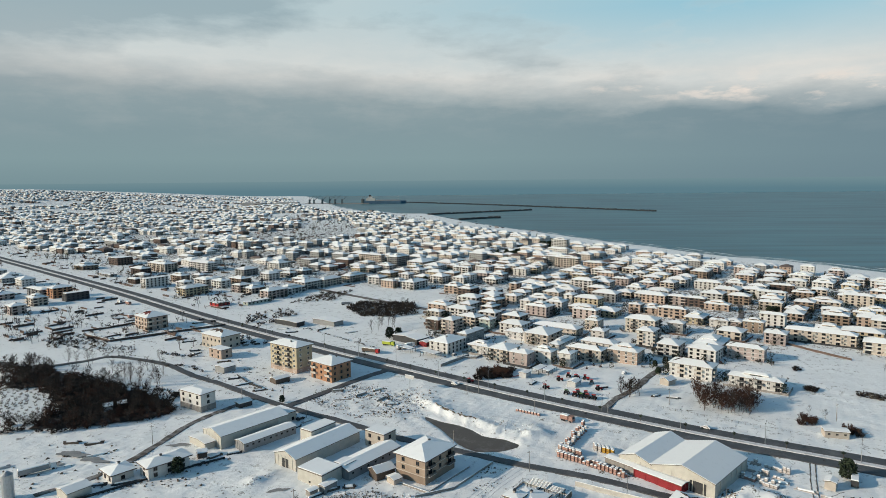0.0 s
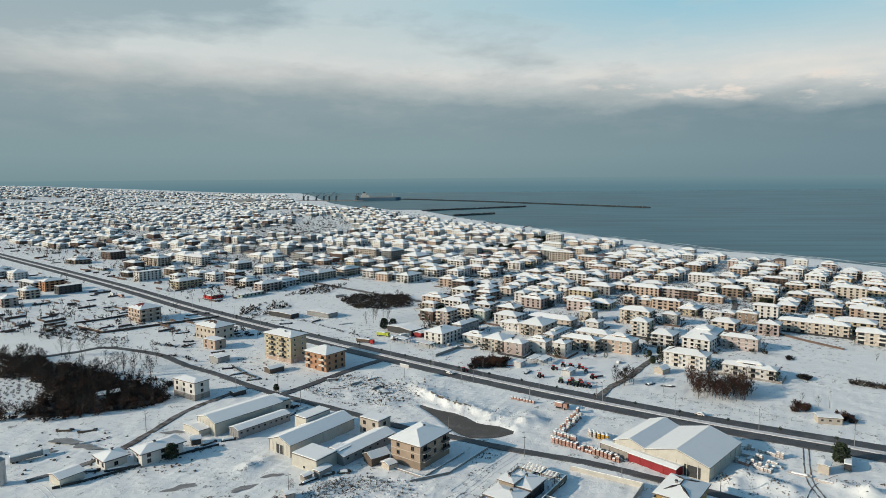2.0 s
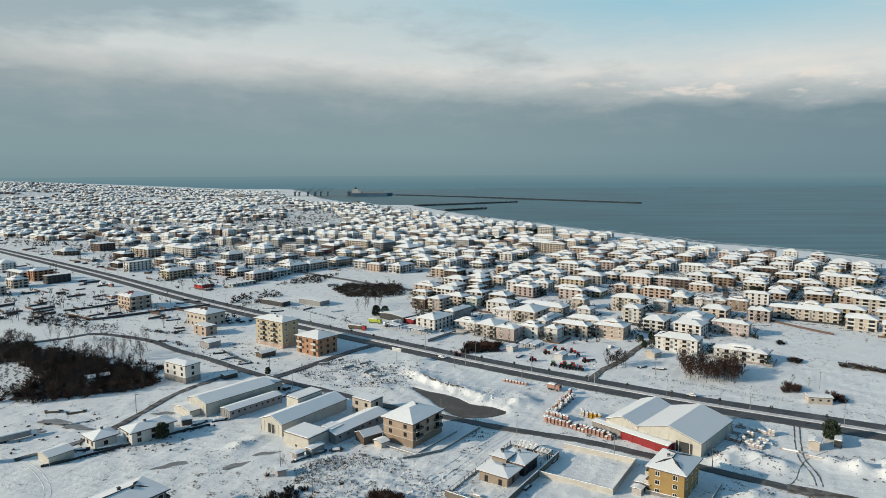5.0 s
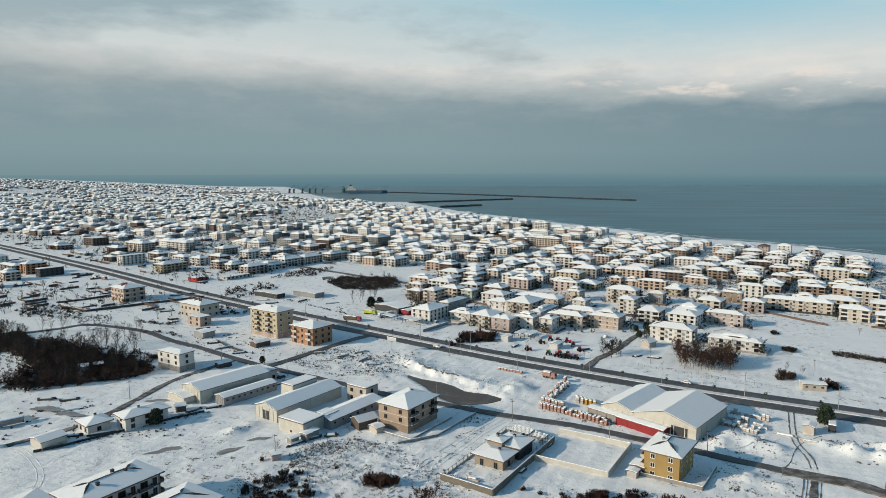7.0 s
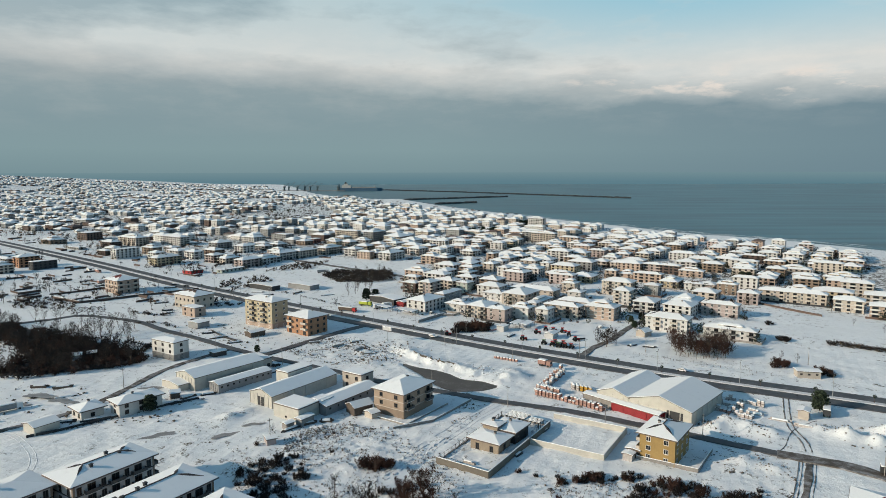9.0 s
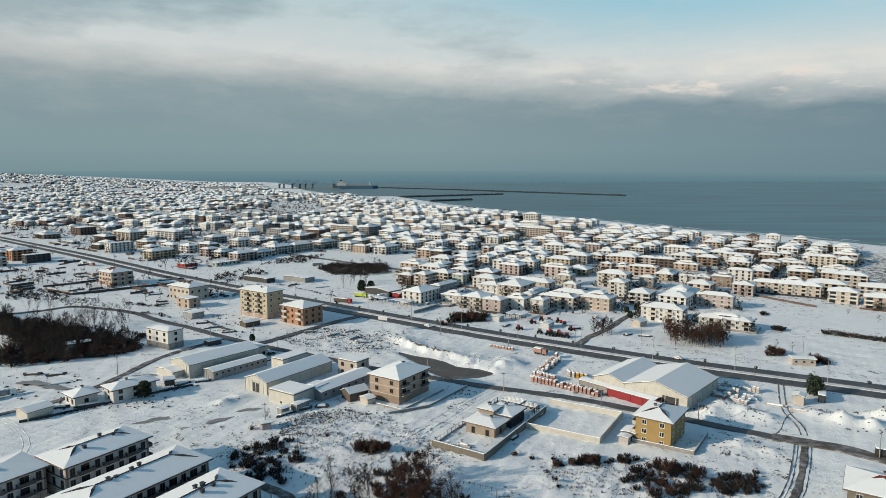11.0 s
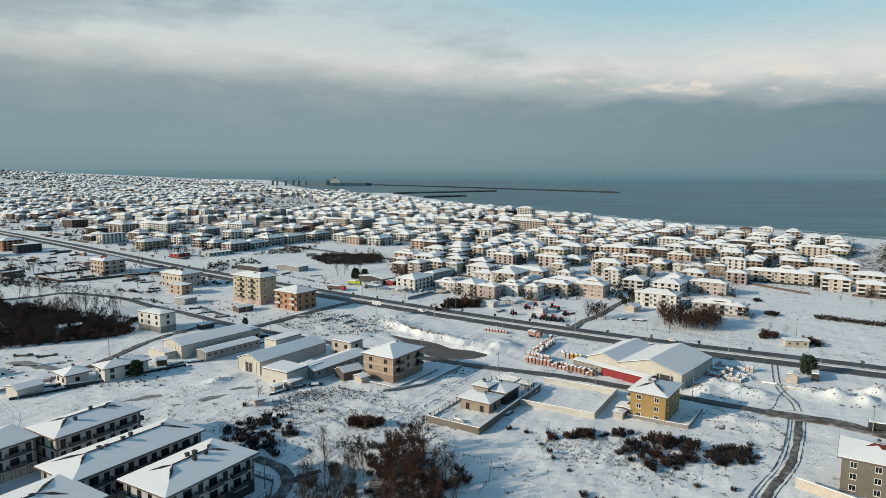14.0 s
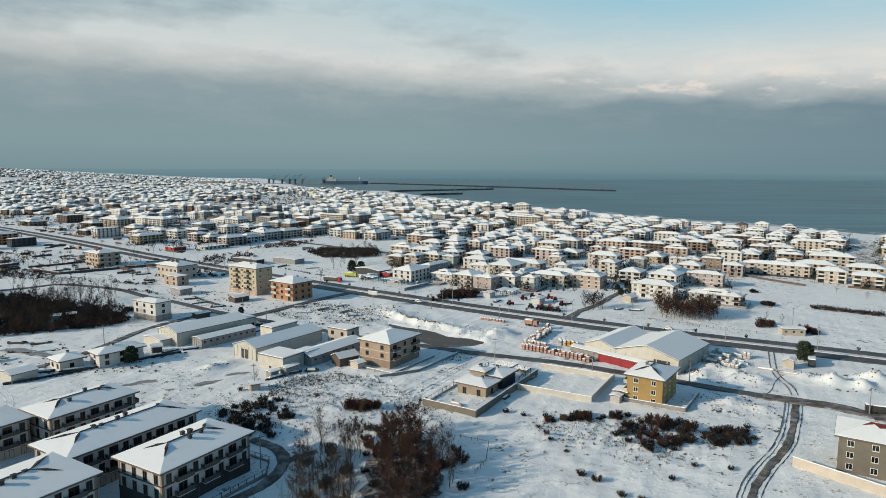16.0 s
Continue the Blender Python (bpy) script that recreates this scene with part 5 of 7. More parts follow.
house(182.4, 496.9, 57, 8.0, 13.2, 2, WHITE, "white two-storey house with snowy hipped roof", gap=3.9, group=TOWN, bare=(0, 0.5, BROWN))
house(192.5, 494.3, 57, 10.9, 10.5, 2, PINK, "pale pink two-storey house with snowy hipped roof", gap=3.9, group=TOWN)
house(201.1, 480.5, 57, 8.0, 13.6, 3, TAN, "tan three-storey house with snowy hipped roof", gap=3.9, group=TOWN, lines=True, attic=True)
house(221.0, 495.7, 57, 8.0, 17.5, 4, WHITE, "white four-storey house with snowy hipped roof", gap=3.9, group=TOWN, style='dark')
house(246.5, 557.8, 57, 9.2, 17.8, 3, CREAM, "cream three-storey house with snowy hipped roof", gap=3.9, group=TOWN, single=False)
house(153.5, 430.1, 57, 26.0, 16.4, 2, WHITE, "white two-storey house with snowy hipped roof", gap=3.9, group=TOWN, trim=WHITE, attic=True)
house(166.8, 406.9, 57, 8.9, 21.4, 3, PINK, "pale pink three-storey house with snowy hipped roof", gap=3.9, group=TOWN, trim=WHITE, lines=True)
house(233.0, 449.6, 57, 9.7, 42.0, 3, CREAM, "cream three-storey block with snowy hipped roof and balconies", gap=3.9, group=TOWN, balcony='light', balcony_sides=(0, 1))
house(296.3, 606.9, 57, 10.0, 17.2, 3, TAN, "tan three-storey house with snowy hipped roof", gap=3.9, group=TOWN, attic=True, single=False)
house(268.8, 607.6, 57, 8.0, 23.6, 3, WHITE, "white three-storey block with snowy hipped roof", gap=3.9, group=TOWN, bare=(1, 0.5, BROWN), single=False)
house(295.0, 648.5, 57, 8.0, 23.0, 3, BROWN, "brown three-storey block with snowy hipped roof", gap=3.9, group=TOWN, lines=True, single=False)
house(298.2, 574.7, 57, 12.6, 26.3, 2, CREAM, "cream two-storey block with snowy hipped roof", gap=3.9, group=TOWN, attic=True, single=False)
house(289.4, 539.3, 57, 8.9, 19.1, 2, WHITE, "white two-storey house with snowy hipped roof", gap=3.9, group=TOWN, single=False)
house(329.0, 577.0, 57, 9.5, 22.4, 4, CREAM, "cream four-storey block with snowy hipped roof", gap=3.9, group=TOWN, single=False)
house(298.0, 514.6, 57, 8.0, 13.7, 3, YELLOW, "pale yellow three-storey house with snowy hipped roof", gap=3.9, group=TOWN, lines=True, attic=True, single=False)
house(189.8, 577.4, 57, 8.0, 17.4, 3, BROWN, "brown three-storey house with snowy hipped roof and balconies", gap=3.9, group=TOWN, balcony='dark', balcony_sides=(0, 1), single=False)
house(177.3, 585.6, 57, 8.0, 15.6, 3, PINK, "pale pink three-storey house with snowy hipped roof and balconies", gap=3.9, group=TOWN, balcony='light', balcony_sides=(0, 1), single=False)
house(203.7, 561.8, 57, 9.3, 19.9, 2, PEACH, "peach two-storey house with snowy hipped roof", gap=3.9, group=TOWN, attic=True, single=False)
house(236.8, 626.7, 57, 20.5, 22.0, 3, CREAM, "cream three-storey block with snowy hipped roof", gap=3.9, group=TOWN, lines=True, bare=(0, 0.5, BROWN), single=False)
house(231.9, 666.9, 57, 11.0, 25.9, 3, WHITE, "white three-storey block with snowy hipped roof", gap=3.9, group=TOWN, single=False)
house(307.1, 778.8, 57, 10.8, 13.8, 3, PINK, "pale pink three-storey house with snowy hipped roof", gap=3.9, group=TOWN, attic=True, single=False)
house(290.9, 675.1, 57, 9.3, 14.4, 3, GREY, "grey three-storey house with snowy hipped roof", gap=3.9, group=TOWN, single=False)
house(121.8, 368.3, 57, 12.0, 23.2, 3, WHITE, "white three-storey block with snowy hipped roof and balconies", gap=3.9, group=TOWN, balcony='light', balcony_sides=(0, 1), lines=True)
house(149.6, 350.4, 57, 8.0, 26.4, 2, WHITE, "white two-storey block with snowy hipped roof and balconies", gap=3.9, group=TOWN, balcony='dark', balcony_sides=(0, 1), attic=True)
house(-445.6, 622.9, 57, 8.0, 32.9, 3, GREY, "grey three-storey block with snowy hipped roof and balconies", gap=3.9, group=TOWN, balcony='dark', balcony_sides=(0, 1), single=False)
house(-418.3, 616.5, 57, 18.6, 12.0, 4, ORANGE, "orange four-storey house with snowy hipped roof and balconies", gap=3.9, group=TOWN, balcony='light', balcony_sides=(0, 1), single=False)
house(-413.0, 575.1, 57, 12.7, 15.2, 3, CREAM, "cream three-storey house with snowy hipped roof and balconies", gap=3.9, group=TOWN, balcony='dark', balcony_sides=(0, 1), lines=True, attic=True, single=False)
house(-392.5, 601.7, 57, 21.4, 9.5, 3, CHAR, "dark grey three-storey house with snowy flat roof", gap=3.9, group=TOWN, flat=True, chimneys=0, single=False)
house(-403.8, 535.1, 57, 11.8, 13.2, 3, PINK, "pale pink three-storey house with snowy hipped roof and balconies", gap=3.9, group=TOWN, balcony='light', balcony_sides=(0, 1), single=False)
house(-520.8, 823.1, 57, 20.3, 23.2, 2, TAN, "tan two-storey block with snowy hipped roof and balconies", gap=3.9, group=TOWN, balcony='dark', balcony_sides=(0, 1), attic=True, single=False)
house(-501.6, 872.7, 57, 21.6, 24.6, 4, BROWN, "brown four-storey block with snowy flat roof", gap=3.9, group=TOWN, flat=True, chimneys=0, single=False)
house(-389.2, 704.1, 57, 8.0, 16.3, 2, BROWN, "brown two-storey house with snowy hipped roof", gap=3.9, group=TOWN, single=False)
house(-354.3, 681.2, 57, 26.0, 10.8, 4, WHITE, "white four-storey house with snowy flat roof", gap=3.9, group=TOWN, flat=True, chimneys=0, single=False)
house(-290.0, 634.1, 57, 26.0, 13.4, 3, YELLOW, "pale yellow three-storey house with snowy hipped roof and balconies", gap=3.9, group=TOWN, balcony='dark', balcony_sides=(0, 1), single=False)
house(-421.0, 776.3, 57, 12.8, 24.7, 3, BROWN, "brown three-storey block with snowy hipped roof and balconies", gap=3.9, group=TOWN, balcony='light', balcony_sides=(0, 1), lines=True, single=False)
house(-239.1, 576.6, 57, 12.7, 12.2, 1, REDP, "red one-storey house with snowy flat roof", gap=3.9, group=TOWN, flat=True, chimneys=0, single=False)
house(-304.3, 713.3, 57, 11.8, 17.7, 2, GREY, "grey two-storey house with snowy hipped roof", gap=3.9, group=TOWN, bare=(0, 0.5, BROWN), single=False)
house(-359.1, 815.4, 57, 13.4, 42.0, 4, WHITE, "white four-storey block with snowy hipped roof and balconies", gap=3.9, group=TOWN, balcony='light', balcony_sides=(0, 1), single=False)
house(-409.0, 807.9, 57, 17.7, 39.7, 4, CREAM, "cream four-storey block with snowy hipped roof and balconies", gap=3.9, group=TOWN, balcony='dark', balcony_sides=(0, 1), lines=True, attic=True, single=False)
house(-454.6, 759.5, 57, 8.0, 29.6, 1, GREY, "grey one-storey block with snowy flat roof", gap=3.9, group=TOWN, flat=True, chimneys=0, single=False)
house(-201.3, 617.6, 57, 23.7, 12.0, 3, PINK, "pale pink three-storey house with snowy hipped roof and balconies", gap=3.9, group=TOWN, balcony='light', balcony_sides=(0, 1), single=False)
house(-192.6, 643.8, 57, 26.0, 13.6, 2, WHITE, "white two-storey house with snowy hipped roof and balconies", gap=3.9, group=TOWN, balcony='dark', balcony_sides=(0, 1), attic=True, single=False)
house(-181.5, 673.5, 57, 26.0, 15.4, 3, WHITE, "white three-storey house with snowy hipped roof and balconies", gap=3.9, group=TOWN, balcony='dark', balcony_sides=(0, 1), lines=True, single=False)
house(-164.1, 691.5, 57, 26.0, 12.2, 3, CREAM, "cream three-storey house with snowy hipped roof and balconies", gap=3.9, group=TOWN, balcony='light', balcony_sides=(0, 1), single=False)
house(-142.2, 718.3, 57, 26.0, 12.7, 3, CREAM, "cream three-storey house with snowy hipped roof and balconies", gap=3.9, group=TOWN, balcony='dark', balcony_sides=(0, 1), attic=True, single=False)
house(-96.0, 676.7, 57, 8.0, 16.8, 3, PEACH, "peach three-storey house with snowy hipped roof", gap=3.9, group=TOWN, bare=(1, 0.5, BROWN), single=False)
house(-68.3, 673.4, 57, 24.0, 15.4, 3, WHITE, "white three-storey house with snowy hipped roof and balconies", gap=3.9, group=TOWN, balcony='light', balcony_sides=(0, 1), lines=True, single=False)
house(-36.3, 527.9, 57, 8.0, 13.1, 2, CREAM, "cream two-storey house with snowy hipped roof", gap=3.9, group=TOWN, single=False)
house(-33.9, 485.7, 57, 8.0, 12.1, 3, BROWN, "brown three-storey house with snowy hipped roof and balconies", gap=3.9, group=TOWN, balcony='dark', balcony_sides=(0, 1))
house(-152.3, 899.6, 57, 8.0, 42.0, 4, CREAM, "cream four-storey block with snowy hipped roof and balconies", gap=3.9, group=TOWN, balcony='light', balcony_sides=(0, 1), single=False)
house(-109.6, 858.9, 57, 26.0, 16.7, 5, GREY, "grey five-storey block with snowy hipped roof and balconies", gap=3.9, group=TOWN, balcony='dark', balcony_sides=(0, 1), lines=True, attic=True, single=False)
house(-75.8, 823.4, 57, 26.0, 24.6, 4, CREAM, "cream four-storey block with snowy hipped roof and balconies", gap=3.9, group=TOWN, balcony='dark', balcony_sides=(0, 1), single=False)
house(-185.1, 833.9, 57, 13.8, 11.9, 2, BRICK, "brick red and white two-storey house with snowy flat roof", gap=3.9, group=TOWN, flat=True, chimneys=0, single=False)
house(-230.7, 645.7, 57, 17.7, 13.7, 2, CREAM, "cream two-storey house with snowy hipped roof and balconies", gap=3.9, group=TOWN, balcony='dark', balcony_sides=(0, 1), attic=True, single=False)
house(-245.5, 649.7, 57, 14.3, 12.7, 3, PINK, "pale pink three-storey house with snowy hipped roof and balconies", gap=3.9, group=TOWN, balcony='dark', balcony_sides=(0, 1), lines=True, bare=(0, 0.5, BROWN), single=False)
house(-283.9, 769.2, 57, 21.1, 16.3, 3, GREY, "grey three-storey house with snowy hipped roof and balconies", gap=3.9, group=TOWN, balcony='light', balcony_sides=(0, 1), single=False)
house(-257.7, 811.6, 57, 17.8, 22.9, 4, WHITE, "white four-storey block with snowy hipped roof and balconies", gap=3.9, group=TOWN, balcony='dark', balcony_sides=(0, 1), attic=True, single=False)
house(-227.6, 846.3, 57, 14.0, 21.0, 4, GREY, "grey four-storey house with snowy flat roof", gap=3.9, group=TOWN, flat=True, chimneys=0, single=False)
house(-56.3, 801.8, 57, 17.6, 22.7, 3, WHITE, "white three-storey block with snowy hipped roof", gap=3.9, group=TOWN, lines=True, single=False)
house(-207.3, 585.8, 57, 26.0, 7.0, 1, MINT, "pale green one-storey house with snowy flat roof", gap=3.9, group=TOWN, flat=True, chimneys=0, single=False)
house(-20.7, 421.1, 57, 21.0, 14.8, 3, WHITE, "white three-storey house with snowy hipped roof", gap=3.9, group=TOWN, style='dark')
house(-5.6, 446.2, 57, 22.4, 7.0, 3, GREY, "grey three-storey house with snowy hipped roof", gap=3.9, group=TOWN)


# ---- pale apartment houses at the edge of the field ----
for x, y, r, lx, ly, st, wl, lb in ((255, 421, 57, 12, 17, 3, CREAM, "cream three-storey house beside a snowy field"), (266, 401, 57, 12, 17, 3, PEACH, "peach three-storey house beside a snowy field"), (283, 386, 57, 12, 18, 3, CREAM, "cream three-storey house beside a snowy field"),
                                    (262, 452, 57, 13, 24, 3, YELLOW, "pale yellow apartment house with snowy roof"), (287, 436, 57, 12, 22, 3, CREAM, "cream apartment house with snowy roof"), (308, 420, 57, 12, 20, 3, WHITE, "white apartment house with snowy roof"), (292, 474, 57, 13, 20, 4, CREAM, "tall cream apartment house with snowy roof"), (322, 452, 57, 13, 20, 4, YELLOW, "tall yellow apartment house with snowy roof")):
    house(x, y, r, lx, ly, st, wl, lb, trim=WHITE, style="dark", gap=4.2, balcony="light", balcony_sides=(0, 1), group=TOWN, single=False)


# ---- the rest of the town, on the same street grid ----


def inside(x, y, poly):
    c = False
    for (ax, ay), (bx, by) in zip(poly, (*poly[1:], poly[0])):
        if (ay > y) != (by > y) and x < (bx - ax) * (y - ay) / (by - ay) + ax:
            c = not c
    return c


def taken(x, y, r):
    for ox, oy, orad in OCC.get((int(x // 60), int(y // 60)), ()):
        if math.hypot(x - ox, y - oy) < r + orad:
            return True
    return False


def fill_sites():
    rnd = random.Random(5)
    u, v = (math.cos(radians(57)), math.sin(radians(57))), (-math.sin(radians(57)), math.cos(radians(57)))
    sites = []
    for i in range(-60, 190):
        for j in range(-40, 190):
            if i % 4 == 0 or j % 7 == 0:
                continue
            a, b = i * 23 + rnd.uniform(-3, 3), j * 25 + rnd.uniform(-3, 3)
            x, y = a * u[0] + b * v[0], a * u[1] + b * v[1]
            d = math.hypot(x, y)
            keep = rnd.random()
            if y < 330 or d > 4600 or x < -0.95 * y or x > 0.95 * y:
                continue
            side = off_highway(x, y)
            if side < -40 and (y < 560 or keep > 0.45) or -40 <= side < (105 if x > -60 else 55):
                continue
            shore = float(np.interp(y, COAST_Y, COAST_X)) - x
            if shore < (100 if y < 1300 else 120 if y < 1700 else 170) or any(inside(x, y, f) for f in FIELDS):
                continue
            if (d > 1100 or x < -250) and noise.noise((x * 0.004, y * 0.004, 3.0)) > 0.15 or keep > (0.95 if d < 1500 and x > -150 else 0.72 if x < -150 else 0.75):
                continue
            if taken(x, y, 9.5):
                continue
            sites.append((d, x, y))
    sites.sort()
    return sites


def distant_houses(sites):
    """Far houses too many to count: walls, roofs, windows, joined."""
    rnd = random.Random(9)
    s = Solid()
    for d, x, y in sites:
        lx, ly, st = rnd.uniform(10, 16), rnd.uniform(12, 24), rnd.choice((1, 2, 2, 2, 3, 3, 4 if x > -500 else 2))
        h, z = st * 2.6, ground_z(x, y)
        m = pose(x, y, z, 0, 0, 57 + rnd.choice((0, 0, 0, 4, -5)))
        # walls west of x = -150 are greyer: cloud shade put into their paint
        b = Solid().box(-lx / 2, lx / 2, -ly / 2, ly / 2, -1, h, rnd.choice((0, 0, 1, 3, 2, 0, 1) if x > -150 else (0, 3, 3, 4, 0, 3, 3)))
        b.hip(lx / 2 + 0.5, ly / 2 + 0.5, h, min(lx, ly) * 0.2, 7 if rnd.random() < 0.1 else 5, 0.35)
        for side in range(4):
            half = (ly if side in (0, 2) else lx) / 2
            n = max(1, int(2 * half / 3.6))
            for k in range(st):
                for i in range(n):
                    q = on_side(side, lx / 2, ly / 2, (i + 0.5) / n * 2 * half - half, k * 2.6 + 0.7)
                    w = rnd.choice((0.5, 0.55, 0.85))
                    b.add([q @ Vector(p) for p in ((-w, -0.08, 0), (w, -0.08, 0), (w, -0.08, 1.25), (-w, -0.08, 1.25))], [(0, 1, 2, 3)], 6)
        k = len(s.v)
        s.v += [tuple(m @ Vector(p)) for p in b.v]
        s.f += [tuple(k + i for i in f) for f in b.f]
        s.m += b.m
    tagged(new("distant_houses", s.mesh("distant_houses", [WHITE, CREAM, PEACH, GREY, BROWN, ROOF_SNOW, GLASS, FASCIA])), "far seaside town of low snow-roofed houses in rows", "houses", kind="stuff")


SITES = fill_sites()
FILL = 190
# greyer paints for the west, carrying the cloud shade over that quarter
SHADE_WEST_WALLS = ((GREY, "grey"), (WHITE, "white"), (WHITE, "white"), (TAN, "tan"), (GREY, "grey"), (PINK, "pale pink"))
FILL_WALLS = ((WHITE, "white"), (CREAM, "cream"), (WHITE, "white"), (PEACH, "peach"), (WHITE, "white"), (CREAM, "cream"), (PINK, "pale pink"), (YELLOW, "pale yellow"), (TAN, "tan"))
fr = random.Random(21)
for d, x, y in SITES[:FILL]:
    wall, word = fr.choice(FILL_WALLS if x > -150 else SHADE_WEST_WALLS)
    st = fr.choice((2, 2, 3, 3, 3))
    house(x, y, 57 + fr.choice((0, 0, 3, -4)), fr.uniform(11, 15.5), fr.uniform(13, 21), st, wall, word + (" low" if st == 2 else " tall" if st == 4 else "") + " town house with snowy hipped roof", gap=3.9, group=TOWN,
          single=False, balcony=fr.choice((None, "dark", "light")), balcony_sides=(0, 1), lines=fr.random() < 0.2, bare=(fr.randrange(4), 0.6, fr.choice((TILE, RED_TILE, BROWN))) if fr.random() < 0.14 else None, attic=fr.random() < 0.35)
distant_houses(SITES[FILL:])
for k, (hx0, hy0, hr, ha, hb) in enumerate(HOMES):
    if hy0 < 560 and k % 2 == 0:
        c, q = math.cos(radians(hr)), math.sin(radians(hr))
        ring = [(hx0 + a * c - b * q, hy0 + a * q + b * c) for a, b in ((-ha - 4, hb + 2), (-ha - 4, -hb - 3.5), (ha + 2, -hb - 3.5))]
        if min(off_highway(*p) for p in ring) > 16:
            garden_wall(ring, 1.2, 0.25, (CONCRETE, BROWN, CHAR)[k % 3], ("grey concrete", "brown rendered", "dark painted")[k % 3] + " garden wall beside a town house", cap=False)


# ---- trees and brush ----
def twigs(s, p, d, n, length, rnd, width=0.024, spread=0.7, slot=0):
    for _ in range(n):
        q = (Vector(d) + Vector((rnd.gauss(0, spread), rnd.gauss(0, spread), rnd.gauss(0.15, spread)))).normalized()
        a = Vector(p) + q * rnd.uniform(0, 0.25)
        e = a + q * length * rnd.uniform(0.5, 1.2)
        o = q.orthogonal().normalized() * width
        w = q.cross(o).normalized() * width
        s.add([a + o, a - o * 0.5 + w, e, a - o * 0.5 - w], [(0, 1, 2), (1, 3, 2), (3, 0, 2)], slot)


def bare_tree(seed, height, spread, mat, upright=0.6, limbs=10, name="bare_tree", label="leafless tree with dense reddish-brown twigs above snow", dense=1.0):
    rnd = random.Random(seed)
    t = thing(name, label, "tree", 0, 0, -50)
    tr, cr = Solid(), Solid()
    p, r, k = Vector((0, 0, -0.4)), height * 0.014, 7
    for i in range(k):
        q = p + Vector((rnd.gauss(0, 0.09), rnd.gauss(0, 0.09), 1)) * (height * 0.8 / k)
        tr.tube(p, q, r, r * 0.8, 6)
        if i >= 1:
            for _ in range(max(2, limbs // 4)):
                a = rnd.uniform(0, 2 * math.pi)
                d = Vector((math.cos(a) * spread, math.sin(a) * spread, upright + rnd.uniform(-0.1, 0.5))).normalized()
                ln = height * rnd.uniform(0.28, 0.48) * (1.15 - 0.75 * i / k)
                s0 = p.lerp(q, rnd.random())
                mid = s0 + d * ln * 0.5
                e = mid + (d + Vector((0, 0, 0.45))).normalized() * ln * 0.5
                tr.tube(s0, mid, r * 0.45, r * 0.28, 4).tube(mid, e, r * 0.28, r * 0.08, 4)
                for f in (0.25, 0.45, 0.6, 0.75, 0.9, 1.0):
                    b = s0.lerp(mid, f * 2) if f < 0.5 else mid.lerp(e, f * 2 - 1)
                    d2 = (d + Vector((rnd.gauss(0, 0.6), rnd.gauss(0, 0.6), rnd.uniform(0.0, 0.8)))).normalized()
                    e2 = b + d2 * ln * rnd.uniform(0.25, 0.45)
                    tr.tube(b, e2, r * 0.14, r * 0.05, 3)
                    for g in (0.35, 0.7, 1.0):
                        twigs(cr, b.lerp(e2, g), d2, max(2, int(5 * dense)), height * 0.085, rnd, 0.02, 0.75)
        p, r = q, r * 0.8
    twigs(cr, p, (0, 0, 1), 20, height * 0.14, rnd, 0.02)
    part("trunk", tr, BARK, t)
    part("crown", cr, mat, t)
    return t


def brush_bush(seed, height, width, mat, label):
    rnd = random.Random(seed)
    t = thing("bush", label, "bush", 0, 0, -50)
    st, cr = Solid(), Solid()
    for _ in range(26):
        a, rr = rnd.uniform(0, 2 * math.pi), width * math.sqrt(rnd.random()) * 0.5
        p = Vector((math.cos(a) * rr * 0.6, math.sin(a) * rr * 0.6, -0.2))
        e = Vector((math.cos(a) * rr * 1.2, math.sin(a) * rr * 1.2, height * rnd.uniform(0.5, 0.95)))
        st.tube(p, e, 0.04, 0.015, 3)
        for f in (0.3, 0.5, 0.7, 0.9, 1.0):
            twigs(cr, p.lerp(e, f), (e - p).normalized(), 11, height * 0.32, rnd, 0.03, 0.9)
    part("stems", st, BARK, t)
    part("twig_crown", cr, mat, t)
    return t


def lite_bush(seed, height, width, mat):
    """A coarser bush for places far from the eye."""
    rnd = random.Random(seed)
    t = thing("bush", "low scrub in snow", "bush", 0, 0, -50)
    cr = Solid()
    for _ in range(11):
        a, rr = rnd.uniform(0, 2 * math.pi), width * math.sqrt(rnd.random()) * 0.5
        e = Vector((math.cos(a) * rr, math.sin(a) * rr, height * rnd.uniform(0.1, 0.75)))
        twigs(cr, e, (0, 0, 0.5), 9, height * 0.45, rnd, 0.10, 0.9)
    part("twig_crown", cr, mat, t)
    return t


def lite_tree(seed, height):
    """A small bare garden tree, coarse."""
    rnd = random.Random(seed)
    t = thing("bush", "small bare garden tree", "tree", 0, 0, -50)
    cr = Solid().tube((0, 0, -0.3), (0, 0, height * 0.5), 0.12, 0.07, 4)
    for _ in range(9):
        a = rnd.uniform(0, 2 * math.pi)
        e = Vector((math.cos(a) * height * 0.22, math.sin(a) * height * 0.22, height * rnd.uniform(0.5, 0.85)))
        cr.tube((0, 0, height * 0.4), e, 0.06, 0.03, 3)
        twigs(cr, e, (math.cos(a) * 0.4, math.sin(a) * 0.4, 0.6), 9, height * 0.2, rnd, 0.045, 0.6)
    part("crown", cr, TWIGD, t)
    return t


